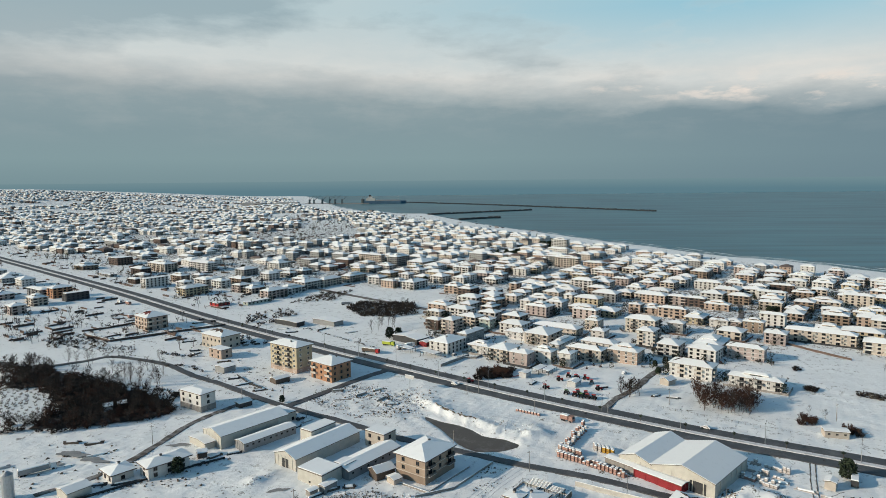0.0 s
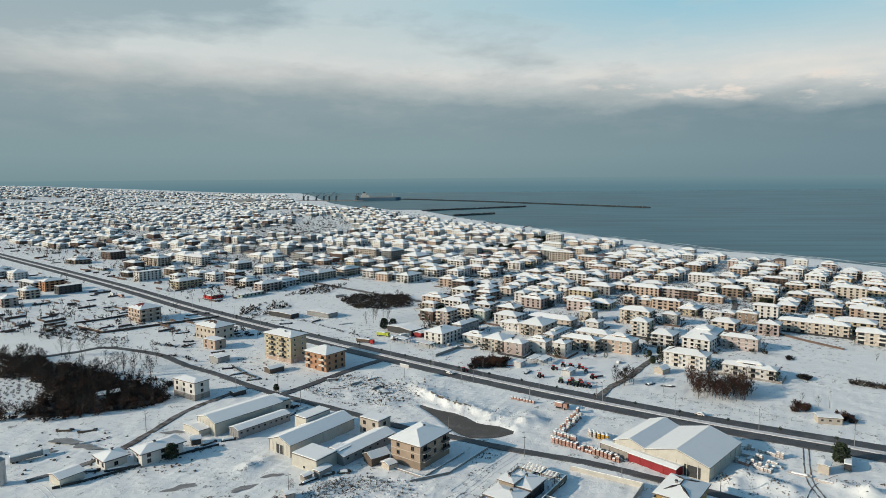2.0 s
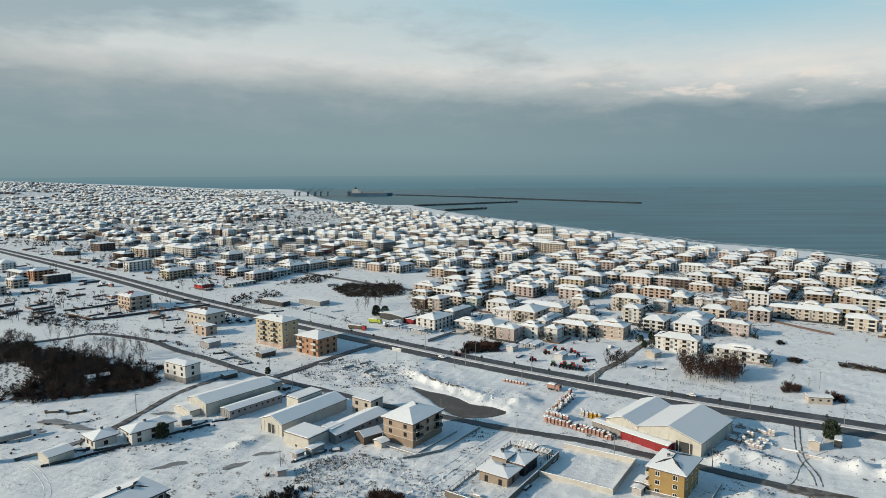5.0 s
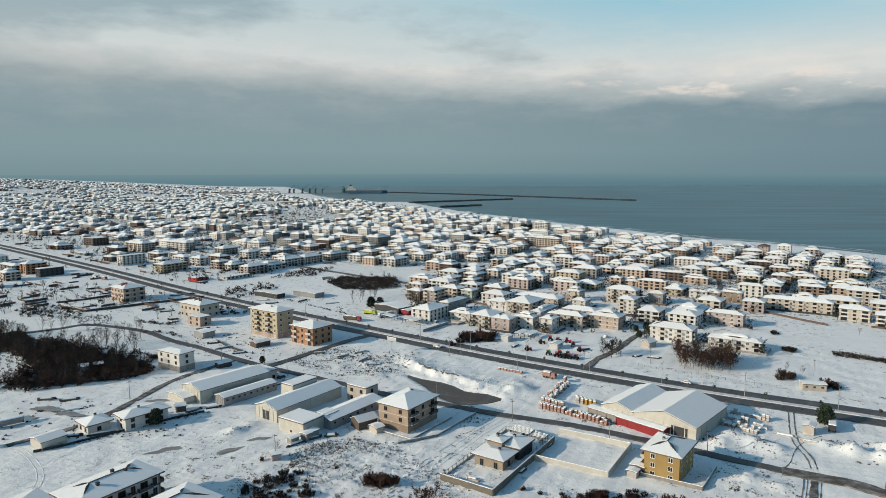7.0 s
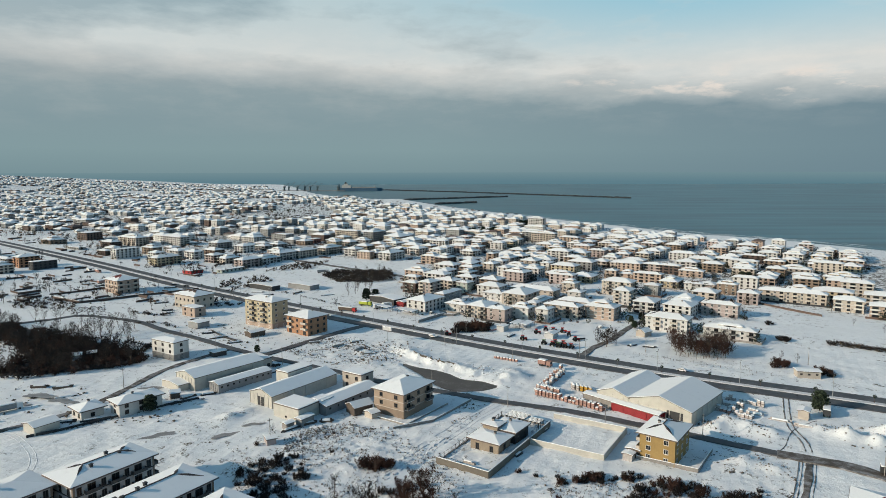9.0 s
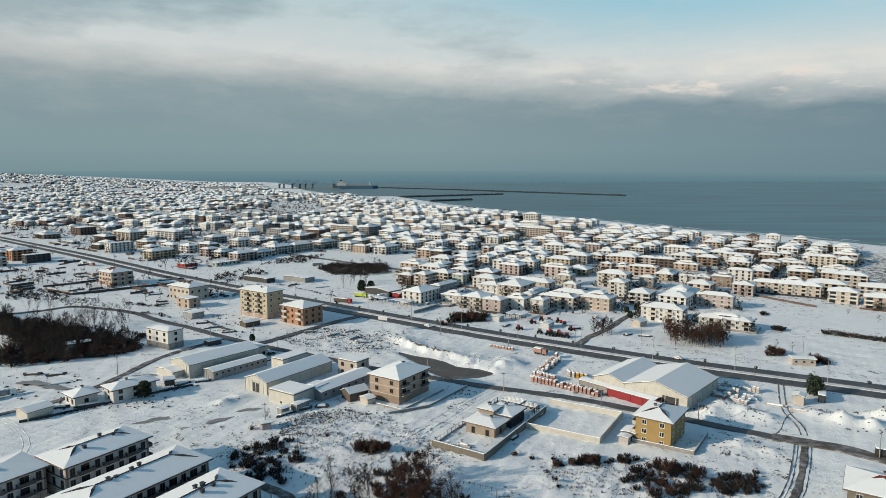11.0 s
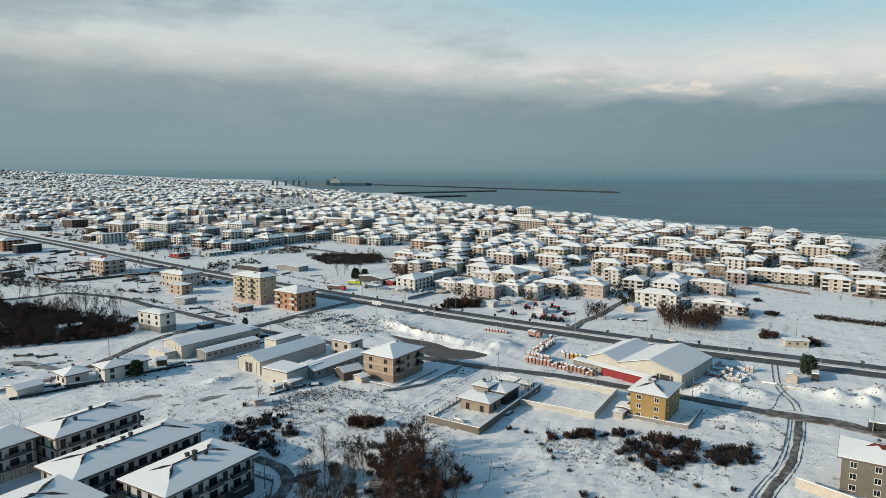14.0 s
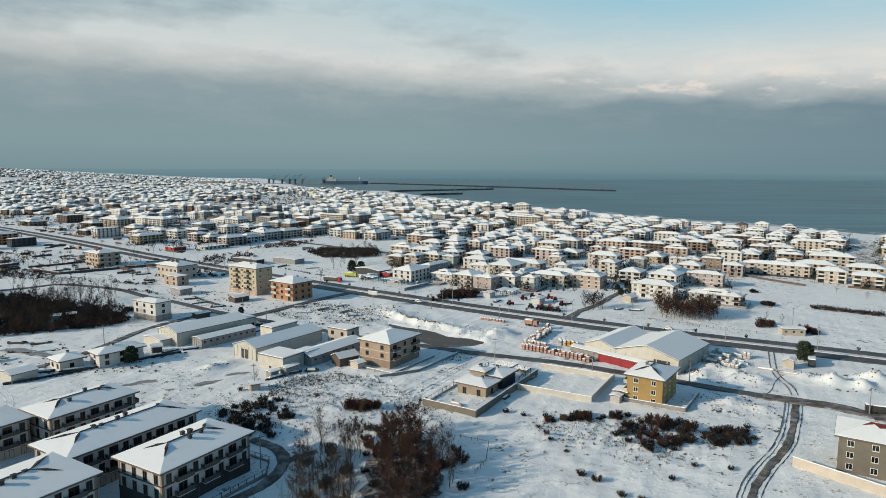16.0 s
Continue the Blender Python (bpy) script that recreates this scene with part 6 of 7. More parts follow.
def evergreen(seed, height, width, label, clumps=420, rounded=True):
    rnd = random.Random(seed)
    t = thing("evergreen_tree", label, "tree", 0, 0, -50)
    part("trunk", Solid().tube((0, 0, -0.4), (0, 0, height * 0.9), height * 0.025, 0.03, 6), BARK, t)
    cr = Solid()
    for i in range(clumps):
        f = rnd.random() ** 0.8
        z = height * (0.12 + 0.86 * f)
        rr = width * 0.5 * (math.sqrt(max(0.0, 1 - (1.7 * f - 0.75) ** 2)) if rounded else 1 - f ** 1.6) * rnd.uniform(0.45, 1.05) + 0.1
        a = rnd.uniform(0, 2 * math.pi)
        c = Vector((math.cos(a) * rr, math.sin(a) * rr, z))
        for _ in range(5):
            q = Vector((rnd.gauss(0, 1), rnd.gauss(0, 1), rnd.gauss(-0.1, 0.6))).normalized() * rnd.uniform(0.25, 0.6) * (width / 4.5)
            o = q.orthogonal() * 0.45
            cr.add([c, c + q * 0.6 + o, c + q, c + q * 0.6 - o], [(0, 1, 2, 3)])
    part("crown", cr, FIR, t)
    return t


def far_tree(seed, height):
    """A bare crown for places very far from the eye."""
    rnd = random.Random(seed)
    t = thing("bush", "far bare tree", "tree", 0, 0, -50)
    cr = Solid().tube((0, 0, -0.3), (0, 0, height * 0.6), 0.2, 0.1, 3)
    for _ in range(9):
        a, e = rnd.uniform(0, 2 * math.pi), height * rnd.uniform(0.35, 0.85)
        twigs(cr, (math.cos(a) * height * 0.2, math.sin(a) * height * 0.2, e), (0, 0, 0.5), 2, height * 0.38, rnd, 0.16, 0.8)
    part("crown", cr, TWIGD, t)
    return t


TREES = [bare_tree(1, 9.0, 0.9, TWIG, 0.7, dense=1.3), bare_tree(2, 7.5, 1.0, TWIG, 0.7, dense=1.3), bare_tree(3, 10.5, 0.8, TWIG, 0.9, dense=1.2), bare_tree(4, 8.2, 0.9, TWIG, 0.8, dense=1.3)]
DTREES = [bare_tree(5, 9.0, 0.8, TWIGD, label="dark leafless tree in a dense grove"), bare_tree(6, 7.5, 1.0, TWIGD, label="dark leafless tree in a dense grove"), bare_tree(7, 10.0, 0.7, TWIGD, label="dark leafless tree in a dense grove")]
POPLARS = [bare_tree(8, 11.5, 0.6, TWIGD, 1.1, 6, dense=0.5, label="slim grey leafless tree over snow"), bare_tree(9, 10.0, 0.8, TWIGD, 0.9, 6, dense=0.5, label="slim grey leafless tree over snow")]
BUSHES = [brush_bush(10, 1.8, 3.0, TWIGD, "low dark brush poking through snow"), brush_bush(11, 2.4, 3.4, TWIG, "reddish-brown leafless bush in snow"), brush_bush(12, 1.2, 2.6, GRASS, "low dry scrub in snow")]
LITE = [lite_bush(40, 2.2, 3.2, TWIGD), lite_bush(41, 2.6, 3.4, TWIG), lite_bush(42, 1.4, 2.6, GRASS), evergreen(43, 5.5, 3.8, "small dark evergreen", 60), lite_tree(44, 6.5), far_tree(45, 7.0), far_tree(46, 5.0)]
FIRS = [evergreen(13, 6.5, 4.6, "dark green evergreen tree beside a house"), evergreen(14, 8.5, 6.0, "dark green round-crowned pine")]


def plant(ob, x, y, scale=1.0, rnd=random):
    c = copy_thing(ob, pose(x, y, ground_z(x, y), 0, 0, rnd.uniform(0, 360)) @ Matrix.Diagonal((scale, scale, scale * rnd.uniform(0.9, 1.15), 1)))
    c.scale = (scale, scale, scale)
    return c


BRUSH, BRUSH_CO = {}, {}


def join_copy(ob, x, y, scale, turn):
    """Adds a copy of a bush to the one joined mass of brush."""
    m = pose(x, y, ground_z(x, y), 0, 0, turn) @ Matrix.Diagonal((scale, scale, scale, 1))
    A = np.array(m)
    for c in ob.children:
        s = BRUSH.setdefault(c.data.materials[0].name, Solid())
        k = len(s.v)
        if c.name not in BRUSH_CO:
            BRUSH_CO[c.name] = (np.array([v.co for v in c.data.vertices]), [tuple(q.vertices) for q in c.data.polygons])
        co, faces = BRUSH_CO[c.name]
        s.v += (co @ A[:3, :3].T + A[:3, 3]).tolist()
        s.f += [tuple(k + i for i in q) for q in faces]
        s.m += [0] * len(faces)


def scatter(kinds, poly, n, seed, lo=0.75, hi=1.15, group="", avoid=None, near=1.6, joined=False):
    rnd = random.Random(seed)
    xs, ys = [p[0] for p in poly], [p[1] for p in poly]
    done, tries = [], 0
    while len(done) < n and tries < n * 60:
        tries += 1
        x, y = rnd.uniform(min(xs), max(xs)), rnd.uniform(min(ys), max(ys))
        if not inside(x, y, poly) or (avoid and inside(x, y, avoid)) or any(math.hypot(x - a, y - b) < near for a, b in done):
            continue
        done.append((x, y))
        if joined:
            join_copy(rnd.choice(kinds), x, y, rnd.uniform(lo, hi), rnd.uniform(0, 360))
            continue
        c = plant(rnd.choice(kinds), x, y, rnd.uniform(lo, hi), rnd)
        if group:
            tagged(c, group=group)


def litter(name, poly, z, mat, label):
    """A floor of leaves and mud with a ragged edge, lying on the ground."""
    rnd = random.Random(len(poly))
    pts = []
    for (ax, ay), (bx, by) in zip(poly, (*poly[1:], poly[0])):
        n = max(2, int(math.hypot(bx - ax, by - ay) / 2.5))
        for k in range(n):
            pts.append((ax + (bx - ax) * k / n + rnd.uniform(-1.6, 1.6), ay + (by - ay) * k / n + rnd.uniform(-1.6, 1.6)))
    bm = bmesh.new()
    f = bm.faces.new([bm.verts.new((x, y, ground_z(x, y) + z)) for x, y in pts])
    bmesh.ops.triangulate(bm, faces=[f])
    me = bpy.data.meshes.new(name)
    bm.to_mesh(me)
    bm.free()
    me.materials.append(mat)
    tagged(new(name, me), label, "forest floor", kind="structure")


LEAVES = material("leaf_litter", (0.055, 0.042, 0.034), 0.95, 0.25, 0.5, 0.4, stain=(0.30, 0.30, 0.30), amount=0.36)
litter("grove_floor", ((-248, 362), (-229, 354), (-190, 334), (-167, 320), (-150, 303), (-150, 298), (-169, 285), (-191, 277), (-207, 277), (-209, 303), (-238, 335), (-262, 334), (-280, 372), (-270, 382)), 0.34, LEAVES, "dark leaf-strewn floor of a bare grove")
PATCHY = material("patchy_leaf_litter", (0.055, 0.042, 0.034), 0.95, 0.25, 0.8, 0.4, stain=(0.70, 0.72, 0.73), amount=0.46)
litter("copse_floor", ((-17, 166), (-6, 172), (-2, 160), (0, 146), (-1, 124), (-14, 120), (-18, 140)), 0.30, PATCHY, "dark leaf-strewn floor of a bare copse")
ORCHARD = ((-263, 332), (-240, 333), (-213, 303), (-209, 284), (-222, 280))
scatter(DTREES, ((-295, 375), (-283, 388), (-248, 364), (-229, 356), (-190, 335), (-167, 320), (-150, 304), (-150, 297), (-169, 283), (-191, 275), (-214, 270)), 150, 1, 0.75, 1.1, "dark grove", ORCHARD, 2.6)
scatter([LITE[0], LITE[1]], ((-240, 352), (-200, 340), (-150, 306), (-146, 295), (-169, 281), (-191, 273), (-205, 290), (-215, 320)), 105, 2, 0.9, 1.5, "dark grove", None, 2.4, joined=True)
scatter([LITE[2]], ORCHARD, 90, 3, 0.5, 0.8, "", None, 3.0, joined=True)
scatter(POPLARS, ((-222, 366), (-215, 334), (-172, 337), (-178, 356)), 14, 4, 0.7, 1.0, "slim grey trees", None, 4)
scatter(TREES + POPLARS, ((112, 337), (141, 325), (131, 306), (108, 310)), 78, 5, 0.8, 1.1, "brown clump by the highway", None, 1.8)
scatter(POPLARS + DTREES, ((72, 340), (86, 340), (76, 323)), 8, 6, 0.8, 1.1, "trees by the side street", None, 2)
scatter(TREES, ((-16, 172), (-5, 173), (-2, 158), (-2, 140), (-5, 124), (-13, 124), (-16, 148)), 48, 7, 0.85, 1.1, "reddish-brown copse", None, 1.9)
scatter(POPLARS + DTREES[:1], ((-36, 160), (-22, 168), (-19, 145), (-17, 122), (-32, 122)), 34, 8, 0.8, 1.1, "grey edge of a copse", None, 2.2)
scatter(POPLARS, ((-3, 160), (2, 160), (3, 139), (0, 139)), 8, 18, 0.7, 0.95, "grey edge of a copse", None, 2.2)
scatter([BUSHES[0], BUSHES[1]], ((-34, 160), (-20, 178), (-2, 180), (5, 158), (6, 132), (2, 118), (-32, 118)), 48, 9, 0.6, 1.1, "undergrowth of a copse", None, 2)
scatter([LITE[0], LITE[0], LITE[2]], ((-120, 565), (-110, 592), (-59, 584), (-52, 539), (-74, 525), (-98, 529)), 330, 10, 0.8, 1.6, "", None, 1.9, joined=True)
scatter(POPLARS, ((-88, 469), (-66, 466), (-60, 498), (-84, 500)), 7, 11, 0.9, 1.1, "bare trees by a field", None, 4)
scatter([BUSHES[0], BUSHES[1]], ((-1, 358), (19, 361), (20, 378), (2, 374)), 28, 12, 1.1, 1.8, "brown brush by the highway", None, 2)
scatter([BUSHES[0]], ((-66, 180), (-65, 189), (-51, 200), (-42, 183), (-43, 169), (-55, 167)), 46, 13, 0.4, 1.0, "dark brush on rough ground", None, 1.8)
scatter([BUSHES[0], BUSHES[0], BUSHES[1]], ((29, 184), (54, 187), (55, 182), (30, 179)), 26, 14, 0.45, 0.85, "brush along a fence", None, 1.3)
scatter([BUSHES[0], BUSHES[0], BUSHES[1]], ((47, 172), (55, 181), (72, 181), (67, 165), (53, 156)), 44, 15, 0.45, 1.05, "dark brush on rough ground", None, 1.5)
scatter([BUSHES[0]], ((71, 172), (82, 174.5), (86, 167), (79, 162), (70, 165)), 24, 16, 0.5, 1.0, "dark brush on rough ground", None, 1.4)
scatter([BUSHES[1], BUSHES[0]], ((-31, 196), (-20, 194), (-19, 188), (-28, 188)), 12, 17, 0.8, 1.2, "brush on rough ground", None, 1.5)
scatter([LITE[0], LITE[2]], ((-324, 464), (-265, 447), (-255, 416), (-299, 422)), 60, 19, 0.8, 1.3, "brush in a field", None, 4, joined=True)
scatter([LITE[0], LITE[2]], ((197, 342), (222, 322), (220, 316), (195, 335)), 54, 20, 0.7, 1.2, "dark hedge in a field", None, 1.5, joined=True)
scatter([BUSHES[1], BUSHES[0]], ((160, 284), (163, 292), (168, 288), (165, 280)), 6, 22, 0.8, 1.3, "bushes in a field", None, 1.8)
scatter([BUSHES[1], BUSHES[0]], ((146, 296), (150, 303), (156, 300), (151, 294)), 6, 28, 0.8, 1.4, "bushes in a field", None, 2)
scatter([BUSHES[0]], ((172, 343), (175, 348), (180, 345), (177, 340)), 6, 23, 0.8, 1.2, "bushes in a field", None, 1.6)
scatter([BUSHES[0]], ((184, 380), (185, 386), (190, 386), (189, 381)), 4, 29, 0.6, 0.9, "bushes in a field", None, 1.6)
scatter([LITE[0], LITE[2]], ((-180, 470), (-165, 500), (-150, 540), (-175, 560), (-195, 530)), 45, 24, 0.8, 1.6, "dark scrub by the highway", None, 3, joined=True)
scatter([LITE[0], LITE[2]], ((-175, 585), (-160, 640), (-130, 650), (-140, 600)), 60, 25, 0.8, 1.6, "dark scrub in a field", None, 3, joined=True)
scatter(FIRS, ((6, 915), (10, 960), (60, 990), (50, 930)), 16, 26, 0.9, 1.3, "dark pines among houses", None, 6)
scatter([FIRS[1]], ((95, 1080), (100, 1110), (125, 1100), (120, 1075)), 8, 27, 1.0, 1.4, "dark pines among houses", None, 6)
for x, y, k, s in ((-116, 235, 0, 1.0), (138, 241, 0, 1.2), (235, 534, 1, 1.0), (242, 538, 1, 0.9), (262, 611, 1, 0.9), (308, 611, 1, 0.9), (-64, 452, 1, 1.0), (-58, 455, 1, 0.9), (-100, 316, 1, 0.45), (-60, 700, 1, 1), (-300, 800, 1, 1), (103, 370.5, 0, 0.7), (112.5, 390, 0, 0.8), (105.5, 387, 0, 0.6)):
    plant(FIRS[k], x, y, s, random.Random(int(x)))
for x, y, k, s in ((-228, 462, 1, 0.9), (-203, 420, 0, 0.8), (-196, 426, 1, 0.8), (233, 379, 1, 0.5), (240, 362, 1, 0.5), (161, 302, 1, 0.55), (24, 219, 0, 0.32), (28, 217.5, 1, 0.3), (26, 213, 0, 0.26), (156.8, 308.4, 1, 0.5), (78, 331, 0, 0.9), (83.3, 333, 1, 0.95), (80, 336, 0, 0.8), (-62, 209, 1, 0.6), (-24, 186, 1, 0.7), (-47, 190, 0, 0.5), (29, 222, 1, 0.4)):
    plant(POPLARS[k], x, y, s, random.Random(int(x)))
scatter([LITE[0], LITE[1]], ((-295, 375), (-283, 388), (-248, 364), (-229, 356), (-190, 335), (-167, 322), (-148, 304), (-148, 296), (-169, 282), (-191, 274), (-214, 269)), 330, 51, 0.9, 1.5, "", ORCHARD, 1.5, joined=True)

def hedge(pts, seed, lo, hi, step=1.6, kinds=None):
    """Low dark brush along a line."""
    rnd = random.Random(seed)
    for (ax, ay), (bx, by) in zip(pts, pts[1:]):
        n = max(1, int(math.hypot(bx - ax, by - ay) / step))
        for k in range(n):
            if rnd.random() < 0.2:
                continue
            f = (k + rnd.random()) / n
            join_copy(rnd.choice(kinds or (LITE[0], LITE[0], LITE[2])), ax + (bx - ax) * f + rnd.gauss(0, 0.6), ay + (by - ay) * f + rnd.gauss(0, 0.6), rnd.uniform(lo, hi), rnd.uniform(0, 360))


hedge(((-141, 214), (-131, 222), (-123, 230), (-113, 239.5), (-101, 249)), 71, 0.25, 0.5)
hedge(((-90, 221), (-84, 227.4), (-78, 234)), 72, 0.12, 0.25, 1.0)
hedge(((-95, 211), (-89, 218)), 73, 0.12, 0.25, 0.9)
hedge(((-302, 468), (-288, 480), (-277, 498)), 74, 0.5, 0.9)
hedge(((-294, 459), (-269, 435), (-257, 447), (-243, 482)), 75, 0.4, 0.8)
hedge(((-210, 408), (-199, 404), (-188, 399), (-184, 405)), 76, 0.6, 1.2)
hedge(((-193, 379), (-180, 380), (-165, 368)), 77, 0.4, 0.9)
hedge(((-186, 306), (-175, 306), (-162, 312), (-158, 319), (-160, 328)), 78, 0.9, 1.6, 1.0)
hedge(((-206, 339), (-195, 342), (-180, 334), (-167, 332)), 79, 0.5, 1.1)
hedge(((60, 300), (90, 283), (120, 264), (150, 248)), 80, 0.15, 0.35, 3.0)
hedge(((-60, 384), (0, 340), (60, 300)), 81, 0.15, 0.4, 3.0)
hedge(((-200, 530), (-130, 480), (-70, 425)), 82, 0.3, 0.7, 3.0)
scatter([LITE[0], LITE[2]], ((-267, 424), (-240, 430), (-222, 398), (-238, 394)), 130, 83, 0.25, 0.5, "", None, 1.2, joined=True)
scatter([LITE[0]], ((-112, 340), (-60, 352), (-30, 316), (-90, 318)), 60, 84, 0.12, 0.3, "", None, 2, joined=True)
for x, y, k, s in ((-230, 459, 0, 1.0), (-208, 430, 1, 0.8), (-253, 378, 0, 1.1), (-249, 379, 1, 1.1), (-241, 378, 0, 1.1), (-242, 384, 1, 1.0), (-196, 346, 0, 1.0), (-187, 339, 1, 1.1), (-187, 354, 0, 1.1), (-181, 346, 1, 1.1), (-185, 362, 0, 1.0), (-199, 370, 1, 1.0), (-192, 350, 0, 1.2), (-178, 341, 1, 1.1), (-201, 388, 0, 0.8)):
    tagged(plant(POPLARS[k], x, y, s, random.Random(int(x * 3 + y))), group="slim grey trees")
scatter(DTREES + POPLARS, ((-95, 540), (-70, 530), (-55, 545), (-60, 570), (-90, 570)), 16, 85, 0.7, 1.0, "bare trees in a thicket", None, 4)
# gardens of the town: dark shrubs and small evergreens between the houses
gr = random.Random(77)
count = 0
while count < 2600:
    f = gr.random() ** 1.5
    y = 380 + 1700 * f
    x = gr.uniform(-0.75 * y, 420 if gr.random() < 0.5 else -100)
    if off_highway(x, y) < 40 or float(np.interp(y, COAST_Y, COAST_X)) - x < 85 or any(inside(x, y, f) for f in FIELDS) or abs(x) > 0.8 * y or taken(x, y, 0.5):
        count += 0.1
        continue
    count += 1
    join_copy(gr.choice((LITE[0], LITE[0], LITE[1], LITE[3])), x, y, gr.uniform(0.5, 1.0) * (1 + 0.6 * (y > 900)), gr.uniform(0, 360))
for hx0, hy0, hr, ha, hb in HOMES:
    for _ in range(9):
        side = gr.randrange(4)
        f, o = gr.uniform(-1.1, 1.1), gr.uniform(1.6, 4.2)
        a, b = ((-ha - o, f * hb), (f * ha, -hb - o), (ha + o, f * hb), (f * ha, hb + o))[side]
        c, q = math.cos(radians(hr)), math.sin(radians(hr))
        x, y = hx0 + a * c - b * q, hy0 + a * q + b * c
        if off_highway(x, y) > 12:
            join_copy(gr.choice((LITE[0], LITE[3], LITE[3], LITE[4], LITE[4], LITE[2])), x, y, gr.uniform(0.5, 1.2), gr.uniform(0, 360))
# rows of trees along the plots of the inland quarters, thinning towards the sea
count = 0
while count < 3000:
    y = 430 + 2300 * gr.random() ** 1.4
    x = gr.uniform(-0.78 * y, 0.25 * y)
    count += 0.2
    if noise.noise((x * 0.011, y * 0.011, 8.0)) < (-0.05 if x < -150 else 0.12) or abs(off_highway(x, y)) < 16 or float(np.interp(y, COAST_Y, COAST_X)) - x < 110 or any(inside(x, y, f) for f in FIELDS) or taken(x, y, 0.0):
        continue
    count += 0.8
    join_copy(gr.choice((LITE[5], LITE[6], LITE[6], LITE[0])), x, y, gr.uniform(0.6, 1.2), gr.uniform(0, 360))
plots = Solid()
for k in range(1100):
    y = 440 + 1900 * gr.random() ** 1.3
    x = gr.uniform(-0.78 * y, 0.1 * y)
    if abs(off_highway(x, y)) < 20 or any(inside(x, y, f) for f in FIELDS) or taken(x, y, 1.5):
        continue
    ang, ln, z = radians(57 + gr.choice((0, 90))), gr.uniform(5, 16), ground_z(x, y)
    c, q = math.cos(ang), math.sin(ang)
    b = Solid().box(-ln / 2, ln / 2, -0.15, 0.15, -0.5, gr.uniform(0.9, 1.9))
    plots.add([(x + p[0] * c - p[1] * q, y + p[0] * q + p[1] * c, z + p[2]) for p in b.v], b.f)
tagged(new("plot_walls", plots.mesh("plot_walls", [BROWN])), "dark garden walls and fences between snowy plots", "walls", kind="stuff")
for key in sorted(BRUSH):
    tagged(new("brush", BRUSH[key].mesh("brush", [bpy.data.materials[key]])), "dark leafless scrub and garden shrubs among snow", "brush", kind="stuff")
for x, y, k, q in ((24, 185, 0, 0.5), (27, 176, 0, 0.45), (29, 167, 0, 0.4), (28.5, 170, 1, 0.4), (32, 160, 2, 0.5), (33, 147, 0, 0.7), (36, 144, 1, 0.6), (54, 145, 0, 0.5), (40, 137, 0, 0.6), (44, 135, 2, 0.7), (19, 187, 1, 0.5), (86, 176, 0, 0.6), (-40, 200, 0, 0.5), (-66, 205, 1, 0.5), (62, 152, 2, 0.6), (70, 150, 0, 0.5)):
    plant(BUSHES[k], x, y, q, random.Random(int(x * 5)))
for proto in TREES + DTREES + POPLARS + BUSHES + LITE + FIRS:
    for o in (*proto.children_recursive, proto):
        bpy.data.objects.remove(o)


def grass(polys, n, seed):
    rnd = random.Random(seed)
    s = Solid()
    for poly in polys:
        xs, ys = [p[0] for p in poly], [p[1] for p in poly]
        k = 0
        while k < n:
            x, y = rnd.uniform(min(xs), max(xs)), rnd.uniform(min(ys), max(ys))
            if not inside(x, y, poly) or noise.noise((x * 0.09, y * 0.09, 1.7)) < rnd.uniform(-0.25, 0.3):
                k += 0.2
                continue
            k += 1
            twigs(s, (x, y, ground_z(x, y) - 0.05), (0, 0, 0.8), 7, rnd.uniform(0.3, 0.75), rnd, 0.045, 0.6)
    tagged(new("dry_grass", s.mesh("dry_grass", [GRASS])), "tufts of dry brown grass poking through snow", "grass", kind="stuff")


grass((((-73, 201), (-15, 207), (3, 192), (3, 174), (-34, 170), (-62, 170)), ((30, 187), (74, 181), (83, 164), (50, 150), (26, 171)), ((-88, 338), (-59, 348), (-24, 313), (-40, 296), (-60, 300), (-87, 318)), ((-60, 215), (-40, 225), (-20, 215), (-22, 200), (-55, 200))), 1150, 3)


def clods(polys, n, seed, mat, lo, hi, name, label):
    """Lumps lying loose on the ground, each an uneven eight-sided stone."""
    rnd = random.Random(seed)
    s = Solid()
    for poly in polys:
        xs, ys = [p[0] for p in poly], [p[1] for p in poly]
        k = 0
        while k < n:
            x, y = rnd.uniform(min(xs), max(xs)), rnd.uniform(min(ys), max(ys))
            k += 1
            if not inside(x, y, poly) or noise.noise((x * 0.12, y * 0.12, 4.1)) < rnd.uniform(-0.4, 0.2):
                continue
            r = lo + (hi - lo) * rnd.random() ** 2
            z = ground_z(x, y) + r * 0.2
            v = [(x + r * rnd.uniform(0.6, 1.2) * math.cos(a), y + r * rnd.uniform(0.6, 1.2) * math.sin(a), z + r * rnd.uniform(-0.2, 0.25)) for a in [i * math.pi / 3 + rnd.uniform(-0.3, 0.3) for i in range(6)]]
            v += [(x + rnd.uniform(-0.2, 0.2) * r, y + rnd.uniform(-0.2, 0.2) * r, z + r * rnd.uniform(0.6, 1.0)), (x, y, z - r)]
            s.add(v, [(i, (i + 1) % 6, 6) for i in range(6)] + [((i + 1) % 6, i, 7) for i in range(6)])
    tagged(new(name, s.mesh(name, [mat])), label, "rubble", kind="stuff")


